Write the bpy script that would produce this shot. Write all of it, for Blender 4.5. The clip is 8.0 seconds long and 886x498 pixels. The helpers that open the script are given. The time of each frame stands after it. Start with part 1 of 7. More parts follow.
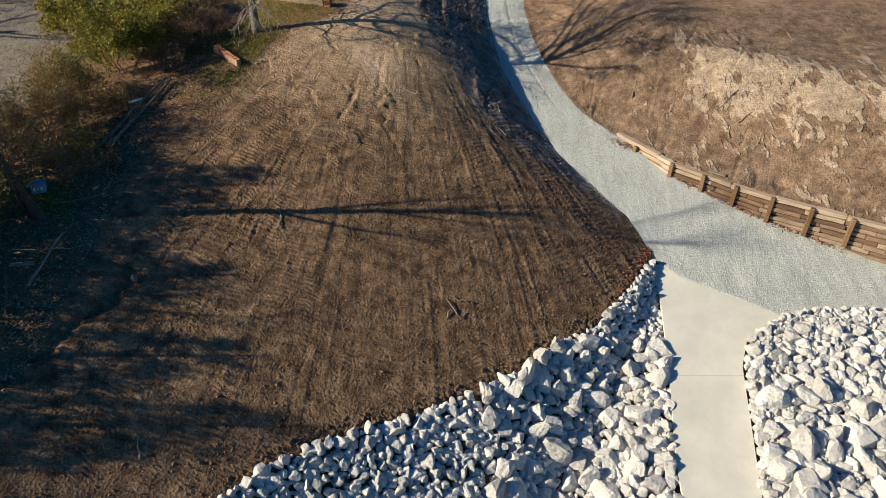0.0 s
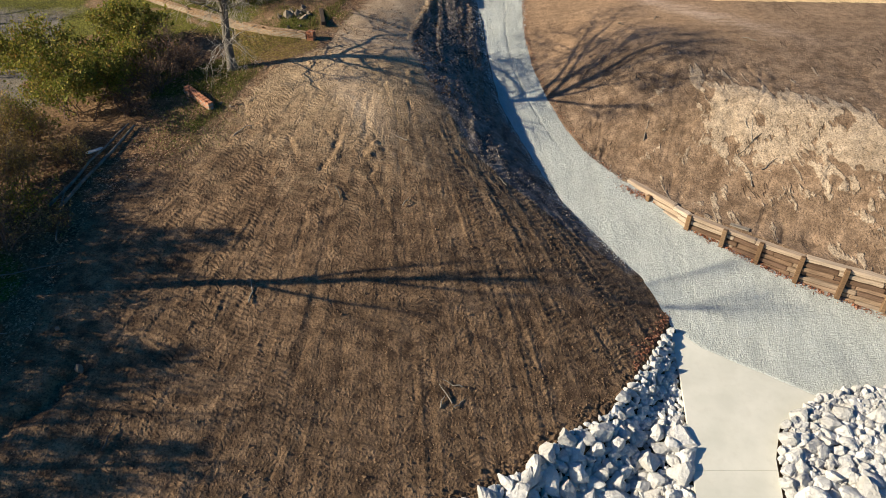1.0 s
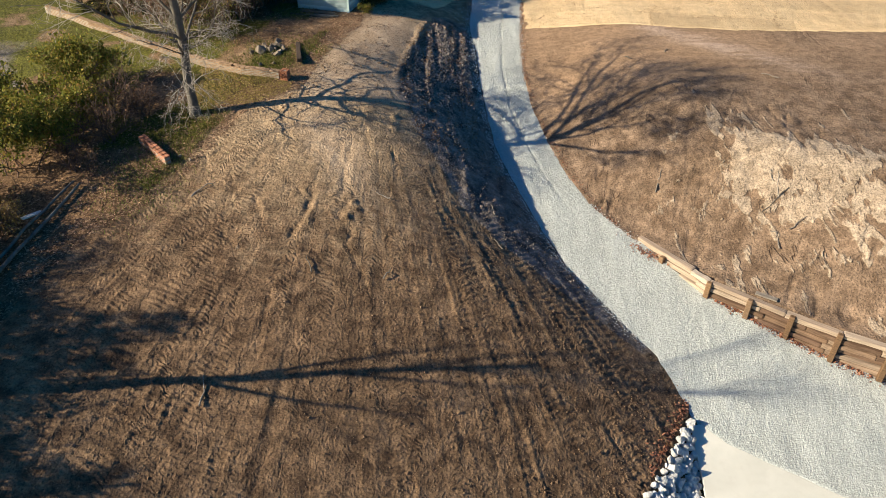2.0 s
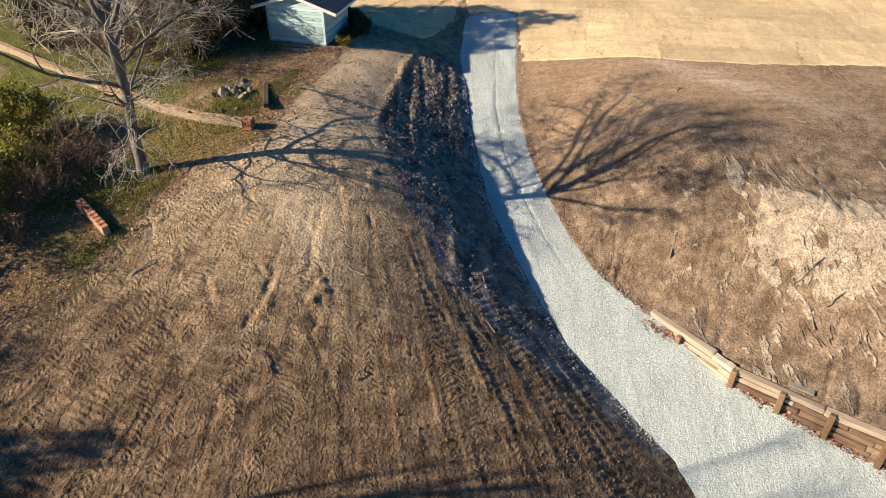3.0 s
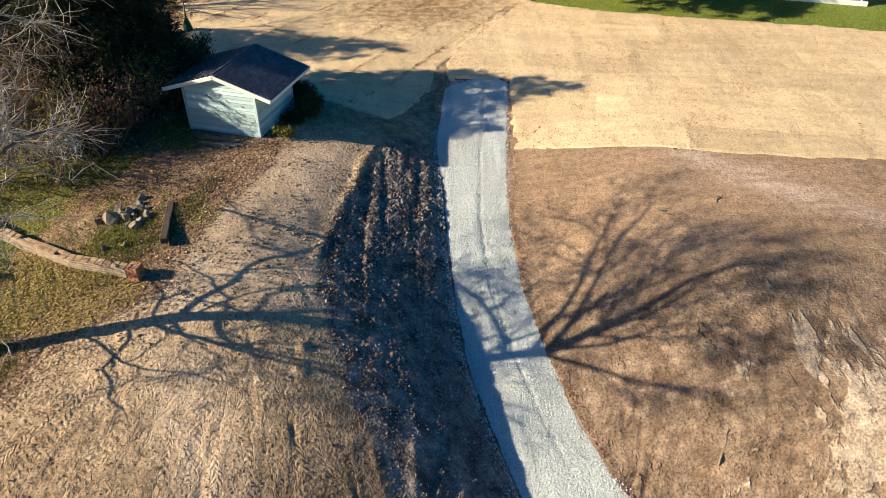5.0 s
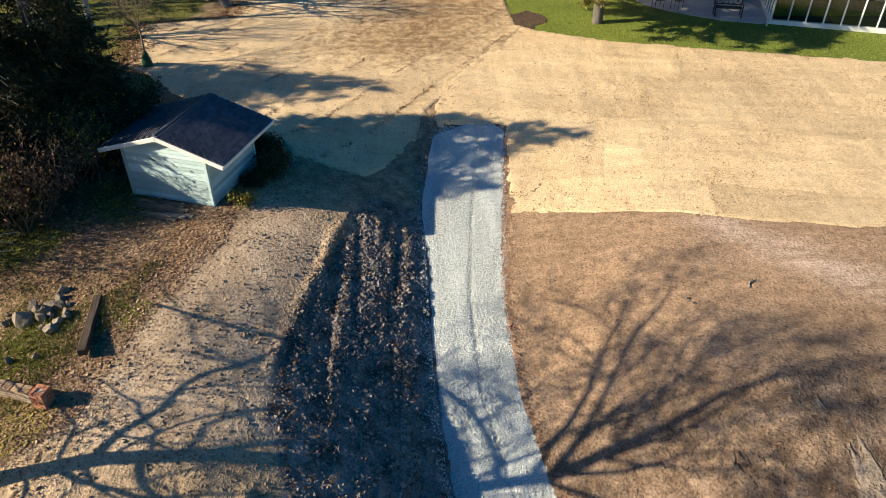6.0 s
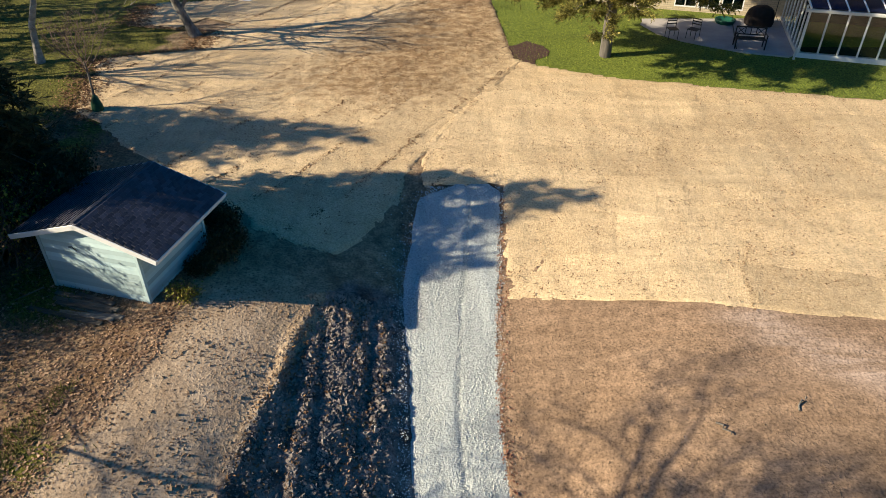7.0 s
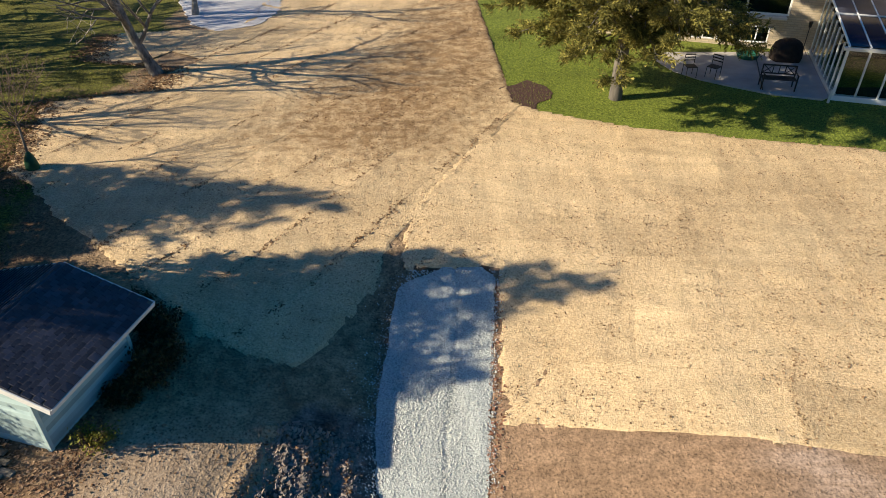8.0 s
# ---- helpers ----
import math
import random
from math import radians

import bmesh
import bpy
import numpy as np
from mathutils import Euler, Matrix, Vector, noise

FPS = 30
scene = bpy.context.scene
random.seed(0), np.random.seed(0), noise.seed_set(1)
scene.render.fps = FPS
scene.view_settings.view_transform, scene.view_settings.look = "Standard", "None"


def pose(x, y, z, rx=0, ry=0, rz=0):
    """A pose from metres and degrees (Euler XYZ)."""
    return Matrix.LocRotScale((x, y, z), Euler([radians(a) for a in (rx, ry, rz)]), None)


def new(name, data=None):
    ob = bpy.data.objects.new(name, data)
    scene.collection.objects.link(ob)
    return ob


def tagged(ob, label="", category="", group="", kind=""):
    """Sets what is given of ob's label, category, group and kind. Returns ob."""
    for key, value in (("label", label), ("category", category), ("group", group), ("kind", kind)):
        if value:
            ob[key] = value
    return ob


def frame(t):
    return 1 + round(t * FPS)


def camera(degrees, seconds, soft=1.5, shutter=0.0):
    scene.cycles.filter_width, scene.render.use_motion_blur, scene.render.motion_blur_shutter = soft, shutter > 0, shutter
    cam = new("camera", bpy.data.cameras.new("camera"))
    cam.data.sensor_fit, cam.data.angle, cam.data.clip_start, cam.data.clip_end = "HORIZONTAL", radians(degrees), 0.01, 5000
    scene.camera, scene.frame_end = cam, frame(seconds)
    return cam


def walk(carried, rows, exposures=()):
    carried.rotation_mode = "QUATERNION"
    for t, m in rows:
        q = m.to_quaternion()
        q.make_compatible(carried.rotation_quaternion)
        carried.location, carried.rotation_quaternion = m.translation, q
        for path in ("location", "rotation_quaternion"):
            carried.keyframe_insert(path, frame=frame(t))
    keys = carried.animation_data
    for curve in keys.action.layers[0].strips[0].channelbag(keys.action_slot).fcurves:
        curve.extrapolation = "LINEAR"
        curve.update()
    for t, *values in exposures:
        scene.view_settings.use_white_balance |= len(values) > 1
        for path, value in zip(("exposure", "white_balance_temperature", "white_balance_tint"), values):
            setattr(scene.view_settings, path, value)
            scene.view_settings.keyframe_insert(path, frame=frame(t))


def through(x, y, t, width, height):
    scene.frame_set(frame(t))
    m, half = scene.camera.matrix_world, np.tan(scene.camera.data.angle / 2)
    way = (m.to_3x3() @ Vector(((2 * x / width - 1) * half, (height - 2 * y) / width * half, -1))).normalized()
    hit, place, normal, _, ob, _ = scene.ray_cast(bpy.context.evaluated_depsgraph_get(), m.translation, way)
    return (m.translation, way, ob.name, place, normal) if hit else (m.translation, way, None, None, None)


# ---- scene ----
cam = camera(64.607, 8.0, 0.5)
# seconds, x, y, z, yaw, pitch, roll
PATH = [
    (0.0, -0.002, -1.742, 11.171, -0.549, -37.152, 0.440),
    (0.5, 0.065, 0.072, 11.167, -0.630, -36.866, 0.435),
    (1.0, 0.202, 1.997, 11.163, -0.711, -36.634, 0.430),
    (1.5, 0.392, 4.006, 11.161, -0.788, -36.449, 0.424),
    (2.0, 0.621, 6.075, 11.158, -0.862, -36.304, 0.419),
    (2.5, 0.877, 8.187, 11.157, -0.932, -36.193, 0.414),
    (3.0, 1.151, 10.325, 11.155, -0.995, -36.108, 0.408),
    (3.5, 1.432, 12.478, 11.155, -1.052, -36.044, 0.403),
    (4.0, 1.715, 14.637, 11.154, -1.100, -35.994, 0.398),
    (4.5, 1.995, 16.795, 11.155, -1.139, -35.953, 0.392),
    (5.0, 2.268, 18.950, 11.156, -1.168, -35.915, 0.387),
    (5.5, 2.533, 21.100, 11.157, -1.186, -35.874, 0.382),
    (6.0, 2.790, 23.246, 11.159, -1.192, -35.826, 0.376),
    (6.5, 3.041, 25.390, 11.162, -1.184, -35.765, 0.371),
    (7.0, 3.290, 27.538, 11.165, -1.161, -35.687, 0.366),
    (7.5, 3.543, 29.694, 11.168, -1.122, -35.586, 0.360),
    (8.0, 3.807, 31.864, 11.172, -1.067, -35.460, 0.355),
]
walk(cam, [(t, pose(x, y, z, 0, 0, yaw) @ pose(0, 0, 0, 90 + pitch) @ pose(0, 0, 0, 0, 0, roll)) for t, x, y, z, yaw, pitch, roll in PATH], [(0.0, 0.68), (1.5, 0.92), (3.0, 1.16), (4.0, 1.22), (5.5, 1.24), (6.5, 1.11), (8.0, 0.97)])

# ---------------------------------------------------------------- light
SUN_AZ, SUN_EL = radians(10.0), radians(27.0)
SUN_WAY = Vector((math.cos(SUN_AZ) * math.cos(SUN_EL), math.sin(SUN_AZ) * math.cos(SUN_EL), -math.sin(SUN_EL)))
world = bpy.data.worlds.new("sky")
scene.world = world
world.use_nodes = True
wn = world.node_tree.nodes
sky = wn.new("ShaderNodeTexSky")
sky.sky_type = "NISHITA"
sky.sun_disc = False
sky.sun_elevation = SUN_EL
sky.sun_rotation = math.atan2(-SUN_WAY.x, -SUN_WAY.y)
deep = wn.new("ShaderNodeHueSaturation")
deep.inputs["Saturation"].default_value = 2.25
deep.inputs["Hue"].default_value = 0.506
world.node_tree.links.new(sky.outputs[0], deep.inputs["Color"])
world.node_tree.links.new(deep.outputs[0], wn["Background"].inputs[0])
wn["Background"].inputs[1].default_value = 0.058
sun = new("sun", bpy.data.lights.new("sun", "SUN"))
sun.data.energy, sun.data.angle, sun.data.color = 5.0, radians(0.5), (1.0, 0.87, 0.65)
sun.rotation_mode = "QUATERNION"
sun.rotation_quaternion = SUN_WAY.to_track_quat("-Z", "Y")

# ---------------------------------------------------------------- materials


class Mat:
    """A small node builder."""

    def __init__(self, name):
        self.m = bpy.data.materials.new(name)
        self.m.use_nodes = True
        self.t = self.m.node_tree
        self.b = self.t.nodes["Principled BSDF"]
        self.b.inputs["Specular IOR Level"].default_value = 0.25

    def node(self, kind, **sets):
        n = self.t.nodes.new(kind)
        for k, v in sets.items():
            if k == "op":
                n.operation = v
            elif k == "blend":
                n.data_type, n.blend_type = "RGBA", v
        return n

    def link(self, a, b):
        self.t.links.new(a, b)

    def coords(self, scale=(1, 1, 1), turn=0.0, local=False):
        c = self.node("ShaderNodeTexCoord")
        g = self.node("ShaderNodeNewGeometry")
        m = self.node("ShaderNodeMapping")
        m.inputs["Scale"].default_value = scale
        m.inputs["Rotation"].default_value = (0, 0, turn)
        self.link(c.outputs["Object"] if local else g.outputs["Position"], m.inputs[0])
        return m.outputs[0]

    def noise(self, size, detail=4.0, rough=0.55, co=None, warp=0.0):
        n = self.node("ShaderNodeTexNoise")
        n.inputs["Scale"].default_value = 1.0 / size
        n.inputs["Detail"].default_value = detail
        n.inputs["Roughness"].default_value = rough
        n.inputs["Distortion"].default_value = warp
        self.link(co or self.coords(), n.inputs["Vector"])
        return n.outputs[0]

    def cells(self, size, co=None, what="Distance"):
        n = self.node("ShaderNodeTexVoronoi")
        n.inputs["Scale"].default_value = 1.0 / size
        self.link(co or self.coords(), n.inputs["Vector"])
        return n.outputs[what]

    def ramp(self, v, stops):
        r = self.node("ShaderNodeValToRGB")
        e = r.color_ramp.elements
        full = [(p, (c, c, c, 1) if isinstance(c, (int, float)) else (*c, 1)) for p, c in stops]
        e[0].position, e[0].color = full[0]
        e[1].position, e[1].color = full[-1]
        for p, c in full[1:-1]:
            e.new(p).color = c
        self.link(v, r.inputs[0])
        return r.outputs[0]

    def mix(self, f, a, b, blend="MIX"):
        n = self.node("ShaderNodeMix", blend=blend)
        fac = [s for s in n.inputs if s.name == "Factor" and s.type == "VALUE"][0]
        ca = [s for s in n.inputs if s.name == "A" and s.type == "RGBA"][0]
        cb = [s for s in n.inputs if s.name == "B" and s.type == "RGBA"][0]
        for v, s in ((f, fac), (a, ca), (b, cb)):
            if isinstance(v, (int, float)):
                s.default_value = v if s.type == "VALUE" else (v, v, v, 1)
            elif isinstance(v, tuple):
                s.default_value = (*v, 1)
            else:
                self.link(v, s)
        return [s for s in n.outputs if s.type == "RGBA"][0]

    def math(self, op, a, b=0.0):
        n = self.node("ShaderNodeMath", op=op)
        for v, s in ((a, n.inputs[0]), (b, n.inputs[1])):
            if isinstance(v, (int, float)):
                s.default_value = v
            else:
                self.link(v, s)
        return n.outputs[0]

    def attr(self, name):
        n = self.node("ShaderNodeAttribute")
        n.attribute_name = name
        return n.outputs["Fac"]

    def rand(self):
        return self.node("ShaderNodeObjectInfo").outputs["Random"]

    def island(self):
        return self.node("ShaderNodeNewGeometry").outputs["Random Per Island"]

    def bump(self, h, depth, strength=1.0):
        n = self.node("ShaderNodeBump")
        n.inputs["Distance"].default_value = depth
        n.inputs["Strength"].default_value = strength
        self.link(h, n.inputs["Height"])
        self.link(n.outputs[0], self.b.inputs["Normal"])

    def done(self, colour, rough=0.9, metal=0.0):
        for v, k in ((colour, "Base Color"), (rough, "Roughness"), (metal, "Metallic")):
            s = self.b.inputs[k]
            if isinstance(v, (int, float)):
                s.default_value = v
            elif isinstance(v, tuple):
                s.default_value = (*v, 1)
            else:
                self.link(v, s)
        return self.m


def simple(name, dark, light, size=0.3, rough=0.85, bump=0.004, fine=0.02, vary=True, metal=0.0, local=False, stretch=(1, 1, 1)):
    """Two tones over two scales of noise, fine relief, and a tone of its own for each piece."""
    m = Mat(name)
    co = m.coords(stretch, local=local)
    a, b = m.noise(size, co=co), m.noise(fine, 3, co=co)
    c = m.mix(m.ramp(a, [(0.3, 0.0), (0.72, 1.0)]), dark, light)
    c = m.mix(0.35, c, m.mix(b, dark, light))
    if vary:
        tone = m.ramp(m.rand(), [(0.0, 0.72), (1.0, 1.22)])
        c = m.mix(1.0, c, tone, "MULTIPLY")
    m.bump(m.math("ADD", b, m.math("MULTIPLY", a, 2.0)), bump)
    return m.done(c, rough, metal)


def soil_material():
    m = Mat("site_soil")
    big, mid, fine = m.noise(3.2, 3), m.noise(0.55, 5, 0.6), m.noise(0.085, 2.0, 0.55)
    micro = m.noise(0.032, 2.0, 0.6)
    clod = m.ramp(m.noise(0.085, 2.0, 0.5), [(0.54, 0.0), (0.68, 1.0)])
    xyz = m.node("ShaderNodeSeparateXYZ")
    m.link(m.coords(), xyz.inputs[0])
    px, py = xyz.outputs[0], xyz.outputs[1]
    wide = m.ramp(mid, [(0.36, 0.0), (0.64, 1.0)])
    moist = m.mix(wide, (0.07, 0.042, 0.024), (0.205, 0.13, 0.075))
    dry_unshaded = m.mix(mid, (0.222, 0.153, 0.091), (0.44, 0.322, 0.202))
    clay = m.mix(wide, (0.25, 0.193, 0.14), (0.335, 0.268, 0.202))
    dark = m.mix(wide, (0.06, 0.052, 0.046), (0.24, 0.20, 0.172))
    hill = m.mix(wide, (0.105, 0.069, 0.045), (0.215, 0.150, 0.103))
    litter = m.mix(m.ramp(fine, [(0.3, 0.0), (0.7, 1.0)]), (0.06, 0.033, 0.018), (0.215, 0.13, 0.068))
    green = m.mix(m.ramp(fine, [(0.3, 0.0), (0.7, 1.0)]), (0.04, 0.04, 0.006), (0.15, 0.145, 0.022))
    lawn = m.mix(m.ramp(fine, [(0.25, 0.0), (0.75, 1.0)]), (0.045, 0.065, 0.008), (0.20, 0.24, 0.035))
    pale = m.mix(mid, (0.12, 0.105, 0.09), (0.22, 0.195, 0.16))

    def edge(name, soft=0.12, amount=0.55):
        n = m.math("MULTIPLY", m.math("SUBTRACT", m.noise(0.35, 5, 0.65), 0.5), amount)
        v = m.math("ADD", m.attr(name), n)
        return m.ramp(v, [(0.5 - soft, 0.0), (0.5 + soft, 1.0)])

    col = m.mix(edge("dry_unshaded", 0.3, 0.9), moist, dry_unshaded)
    ash = m.mix(mid, (0.36, 0.265, 0.178), (0.52, 0.395, 0.275))
    ash = m.mix(m.ramp(m.noise(0.75, 5, 0.7, m.coords((1.3, 0.6, 1.0), 0.35)), [(0.42, 0.0), (0.64, 0.6)]), ash, (0.28, 0.19, 0.118))
    col = m.mix(edge("crown", 0.28, 0.8), col, ash)
    col = m.mix(edge("hill", 0.15, 0.3), col, hill)
    blade = m.noise(0.3, 4, 0.6, m.coords((0.14, 1.0, 1.0), 0.28))
    bench = m.mix(m.ramp(blade, [(0.3, 0.0), (0.7, 1.0)]), (0.208, 0.134, 0.082), (0.272, 0.182, 0.116))
    bench = m.mix(m.math("MULTIPLY", m.attr("lane"), m.ramp(blade, [(0.38, 0.25), (0.55, 0.9)])), bench, (0.37, 0.275, 0.212))
    col = m.mix(edge("bench", 0.35, 0.5), col, bench)
    # torn slabs of paler clay, with bucket scrapes running down the cut
    down = m.coords((1.0, 0.5, 1.0), -0.40)
    streak = m.noise(1.0, 5, 0.66, down, 0.5)
    scrape = m.noise(0.34, 2, 0.5, m.coords((1.0, 0.10, 1.0), -0.22), 0.15)
    torn = m.math("ADD", m.math("MULTIPLY", m.math("SUBTRACT", streak, 0.5), 1.35), m.math("MULTIPLY", m.math("SUBTRACT", scrape, 0.5), 0.85))
    patch = m.ramp(m.math("ADD", m.math("MULTIPLY", m.attr("clay"), 0.62), torn), [(0.42, 0.0), (0.50, 1.0)])
    col = m.mix(patch, col, clay)
    scar = m.math("ABSOLUTE", m.math("SUBTRACT", m.noise(1.1, 4, 0.55, m.coords((1.0, 0.16, 1.0), -0.35), 0.3), 0.5))
    scar = m.math("MULTIPLY", m.ramp(scar, [(0.004, 1.0), (0.02, 0.0)]), m.math("MULTIPLY", m.math("SUBTRACT", m.attr("hill"), m.attr("bench")), m.ramp(m.noise(1.7, 3), [(0.58, 0.0), (0.66, 1.0)])))
    col = m.mix(m.math("MULTIPLY", scar, 0.6), col, (0.075, 0.045, 0.03))
    col = m.mix(edge("dark"), col, dark)
    col = m.mix(edge("litter", 0.34, 0.6), col, litter)
    col = m.mix(edge("green", 0.2, 1.1), col, green)
    col = m.mix(edge("lawn", 0.06, 0.25), col, lawn)
    col = m.mix(edge("pale"), col, pale)
    # cleat prints in lanes that fan out from the mound's crown
    rx, ry = m.math("ADD", px, 2.2), m.math("SUBTRACT", 39.0, py)
    rad = m.math("SQRT", m.math("ADD", m.math("MULTIPLY", rx, rx), m.math("MULTIPLY", ry, ry)))
    ang = m.math("ADD", m.math("ARCTAN2", rx, ry), m.math("MULTIPLY", m.math("SUBTRACT", m.noise(1.6, 4, 0.6), 0.5), 0.11))
    lanes = m.node("ShaderNodeCombineXYZ")
    m.link(m.math("MULTIPLY", ang, 34.0), lanes.inputs[0])
    m.link(m.math("MULTIPLY", rad, 0.22), lanes.inputs[1])
    lane = m.noise(1.0, 1, 0.4, lanes.outputs[0])
    print_on = m.math("MULTIPLY", m.ramp(lane, [(0.50, 0.0), (0.54, 1.0)]), m.attr("tread"))
    wave = m.math("SINE", m.math("ADD", m.math("MULTIPLY", rad, 2 * math.pi / 0.17), m.math("MULTIPLY", lane, 30.0)))
    rim = m.ramp(m.math("ABSOLUTE", m.math("SUBTRACT", lane, 0.52)), [(0.0, 1.0), (0.022, 0.0)])
    mott = m.ramp(m.noise(0.24, 3, 0.6), [(0.36, 0.82), (0.5, 1.0), (0.64, 1.18)])
    col = m.mix(m.math("SUBTRACT", 1.0, m.math("MULTIPLY", m.math("MAXIMUM", m.attr("crown"), m.attr("lawn")), 0.75)), col, m.mix(1.0, col, mott, "MULTIPLY"))
    speck = m.noise(0.06, 3.0, 0.62)
    col = m.mix(1.0, col, m.ramp(speck, [(0.32, 0.55), (0.45, 0.98), (0.68, 1.3)]), "MULTIPLY")
    col = m.mix(1.0, col, m.ramp(big, [(0.3, 0.84), (0.7, 1.16)]), "MULTIPLY")
    # fine crumbs everywhere, a rougher skin in patches, then the prints and scars
    h = m.math("ADD", m.math("MULTIPLY", fine, 0.55), m.math("ADD", m.math("MULTIPLY", micro, 0.22), m.math("MULTIPLY", mid, 0.30)))
    coarse = m.ramp(m.noise(0.9, 4, 0.65), [(0.40, 0.12), (0.66, 1.0)])
    h = m.math("ADD", h, m.math("MULTIPLY", m.math("MULTIPLY", clod, coarse), 0.34))
    h = m.math("ADD", h, m.math("MULTIPLY", m.math("MULTIPLY", wave, print_on), 0.15))
    h = m.math("SUBTRACT", h, m.math("MULTIPLY", m.math("MULTIPLY", rim, 0.20), m.attr("tread")))
    h = m.math("ADD", h, m.math("SUBTRACT", m.math("MULTIPLY", patch, 0.30), m.math("MULTIPLY", scar, 0.9)))
    h = m.math("ADD", h, m.math("MULTIPLY", m.math("MULTIPLY", scrape, patch), 0.5))
    h = m.math("MULTIPLY", h, m.math("SUBTRACT", 1.0, m.math("MULTIPLY", m.math("MAXIMUM", m.attr("crown"), m.attr("bench")), 0.62)))
    m.bump(h, 0.062)
    return m.done(col, 0.95)


def gravel_material():
    m = Mat("crushed_limestone")
    stones, tone = m.cells(0.05), m.cells(0.05, what="Color")
    big, mid, fine = m.noise(1.6, 4), m.noise(0.16, 5, 0.65), m.noise(0.035, 3, 0.7)
    rows = m.noise(0.35, 4, 0.6, m.coords((1.0, 0.12, 1.0)))
    c = m.mix(tone, (0.375, 0.41, 0.398), (0.53, 0.556, 0.532))
    c = m.mix(m.ramp(big, [(0.35, 0.0), (0.7, 0.5)]), c, (0.52, 0.54, 0.505))
    c = m.mix(m.ramp(stones, [(0.5, 0.0), (0.9, 0.6)]), c, (0.24, 0.25, 0.245))
    c = m.mix(1.0, c, m.ramp(rows, [(0.35, 0.88), (0.6, 1.06)]), "MULTIPLY")
    c = m.mix(1.0, c, m.ramp(fine, [(0.3, 0.72), (0.7, 1.2)]), "MULTIPLY")
    h = m.math("ADD", m.math("MULTIPLY", mid, 1.5), m.math("ADD", m.math("MULTIPLY", fine, 0.5), rows))
    m.bump(m.math("ADD", h, m.math("MULTIPLY", m.noise(0.05, 2, 0.6), 1.2)), 0.03)
    return m.done(c, 0.9)


def concrete_material():
    m = Mat("poured_concrete")
    big, mid, fine = m.noise(1.4, 5), m.noise(0.22, 5), m.noise(0.02, 3)
    c = m.mix(m.ramp(big, [(0.3, 0.0), (0.7, 1.0)]), (0.50, 0.50, 0.445), (0.62, 0.61, 0.55))
    c = m.mix(m.math("MULTIPLY", m.ramp(mid, [(0.5, 0.0), (0.75, 1.0)]), 0.25), c, (0.46, 0.44, 0.39))
    m.bump(fine, 0.003)
    return m.done(c, 0.85)


def straw_material():
    m = Mat("straw_netting")
    a = m.noise(0.045, 4, 0.75, m.coords((0.6, 1.3, 1)))
    b = m.noise(0.045, 4, 0.75, m.coords((1.3, 0.6, 1), 0.5))
    mid, big = m.noise(0.5, 5, 0.65), m.noise(2.6, 4)
    c = m.mix(m.ramp(a, [(0.3, 0.0), (0.7, 1.0)]), (0.35, 0.23, 0.115), (0.68, 0.51, 0.305))
    c = m.mix(m.ramp(b, [(0.45, 0.0), (0.7, 0.7)]), c, (0.76, 0.60, 0.385))
    c = m.mix(m.ramp(mid, [(0.52, 0.0), (0.74, 0.5)]), c, (0.40, 0.30, 0.165))
    c = m.mix(m.ramp(big, [(0.4, 0.0), (0.75, 0.45)]), c, (0.68, 0.53, 0.33))
    # drifts of brown leaf crumbs worked into the netting beyond the drive's end
    xyz = m.node("ShaderNodeSeparateXYZ")
    m.link(m.coords(), xyz.inputs[0])
    off = m.math("ADD", m.math("SUBTRACT", xyz.outputs[0], 1.5), m.math("MULTIPLY", m.math("SUBTRACT", xyz.outputs[1], 55.0), -0.38))
    near = m.math("SUBTRACT", 1.0, m.math("MULTIPLY", m.math("MULTIPLY", off, off), 0.022))
    along = m.math("MULTIPLY", m.math("SUBTRACT", xyz.outputs[1], 49.5), 0.2)
    drift = m.math("MULTIPLY", m.math("MINIMUM", m.math("MAXIMUM", near, 0.0), 1.0), m.math("MINIMUM", m.math("MAXIMUM", along, 0.0), 1.0))
    crumbs = m.ramp(m.math("ADD", m.math("MULTIPLY", drift, 0.66), m.math("MULTIPLY", m.math("SUBTRACT", m.noise(0.45, 6, 0.7), 0.5), 1.5)), [(0.3, 0.0), (0.75, 1.0)])
    c = m.mix(crumbs, c, m.mix(a, (0.13, 0.075, 0.035), (0.36, 0.235, 0.12)))
    band = m.noise(0.42, 3, 0.6, m.coords((1.0, 0.07, 1.0), 0.19))
    band2 = m.noise(0.5, 3, 0.6, m.coords((0.07, 1.0, 1.0), 0.19))
    c = m.mix(1.0, c, m.ramp(band, [(0.36, 0.93), (0.62, 1.05)]), "MULTIPLY")
    c = m.mix(1.0, c, m.ramp(band2, [(0.36, 0.93), (0.62, 1.04)]), "MULTIPLY")
    speck = m.noise(0.06, 4, 0.8)
    c = m.mix(1.0, c, m.ramp(speck, [(0.3, 0.42), (0.47, 1.0), (0.72, 1.22)]), "MULTIPLY")
    c = m.mix(1.0, c, m.ramp(m.rand(), [(0.0, 0.88), (1.0, 1.1)]), "MULTIPLY")
    m.bump(m.math("ADD", a, m.math("ADD", b, m.math("MULTIPLY", mid, 2.0))), 0.022)
    return m.done(c, 0.95)


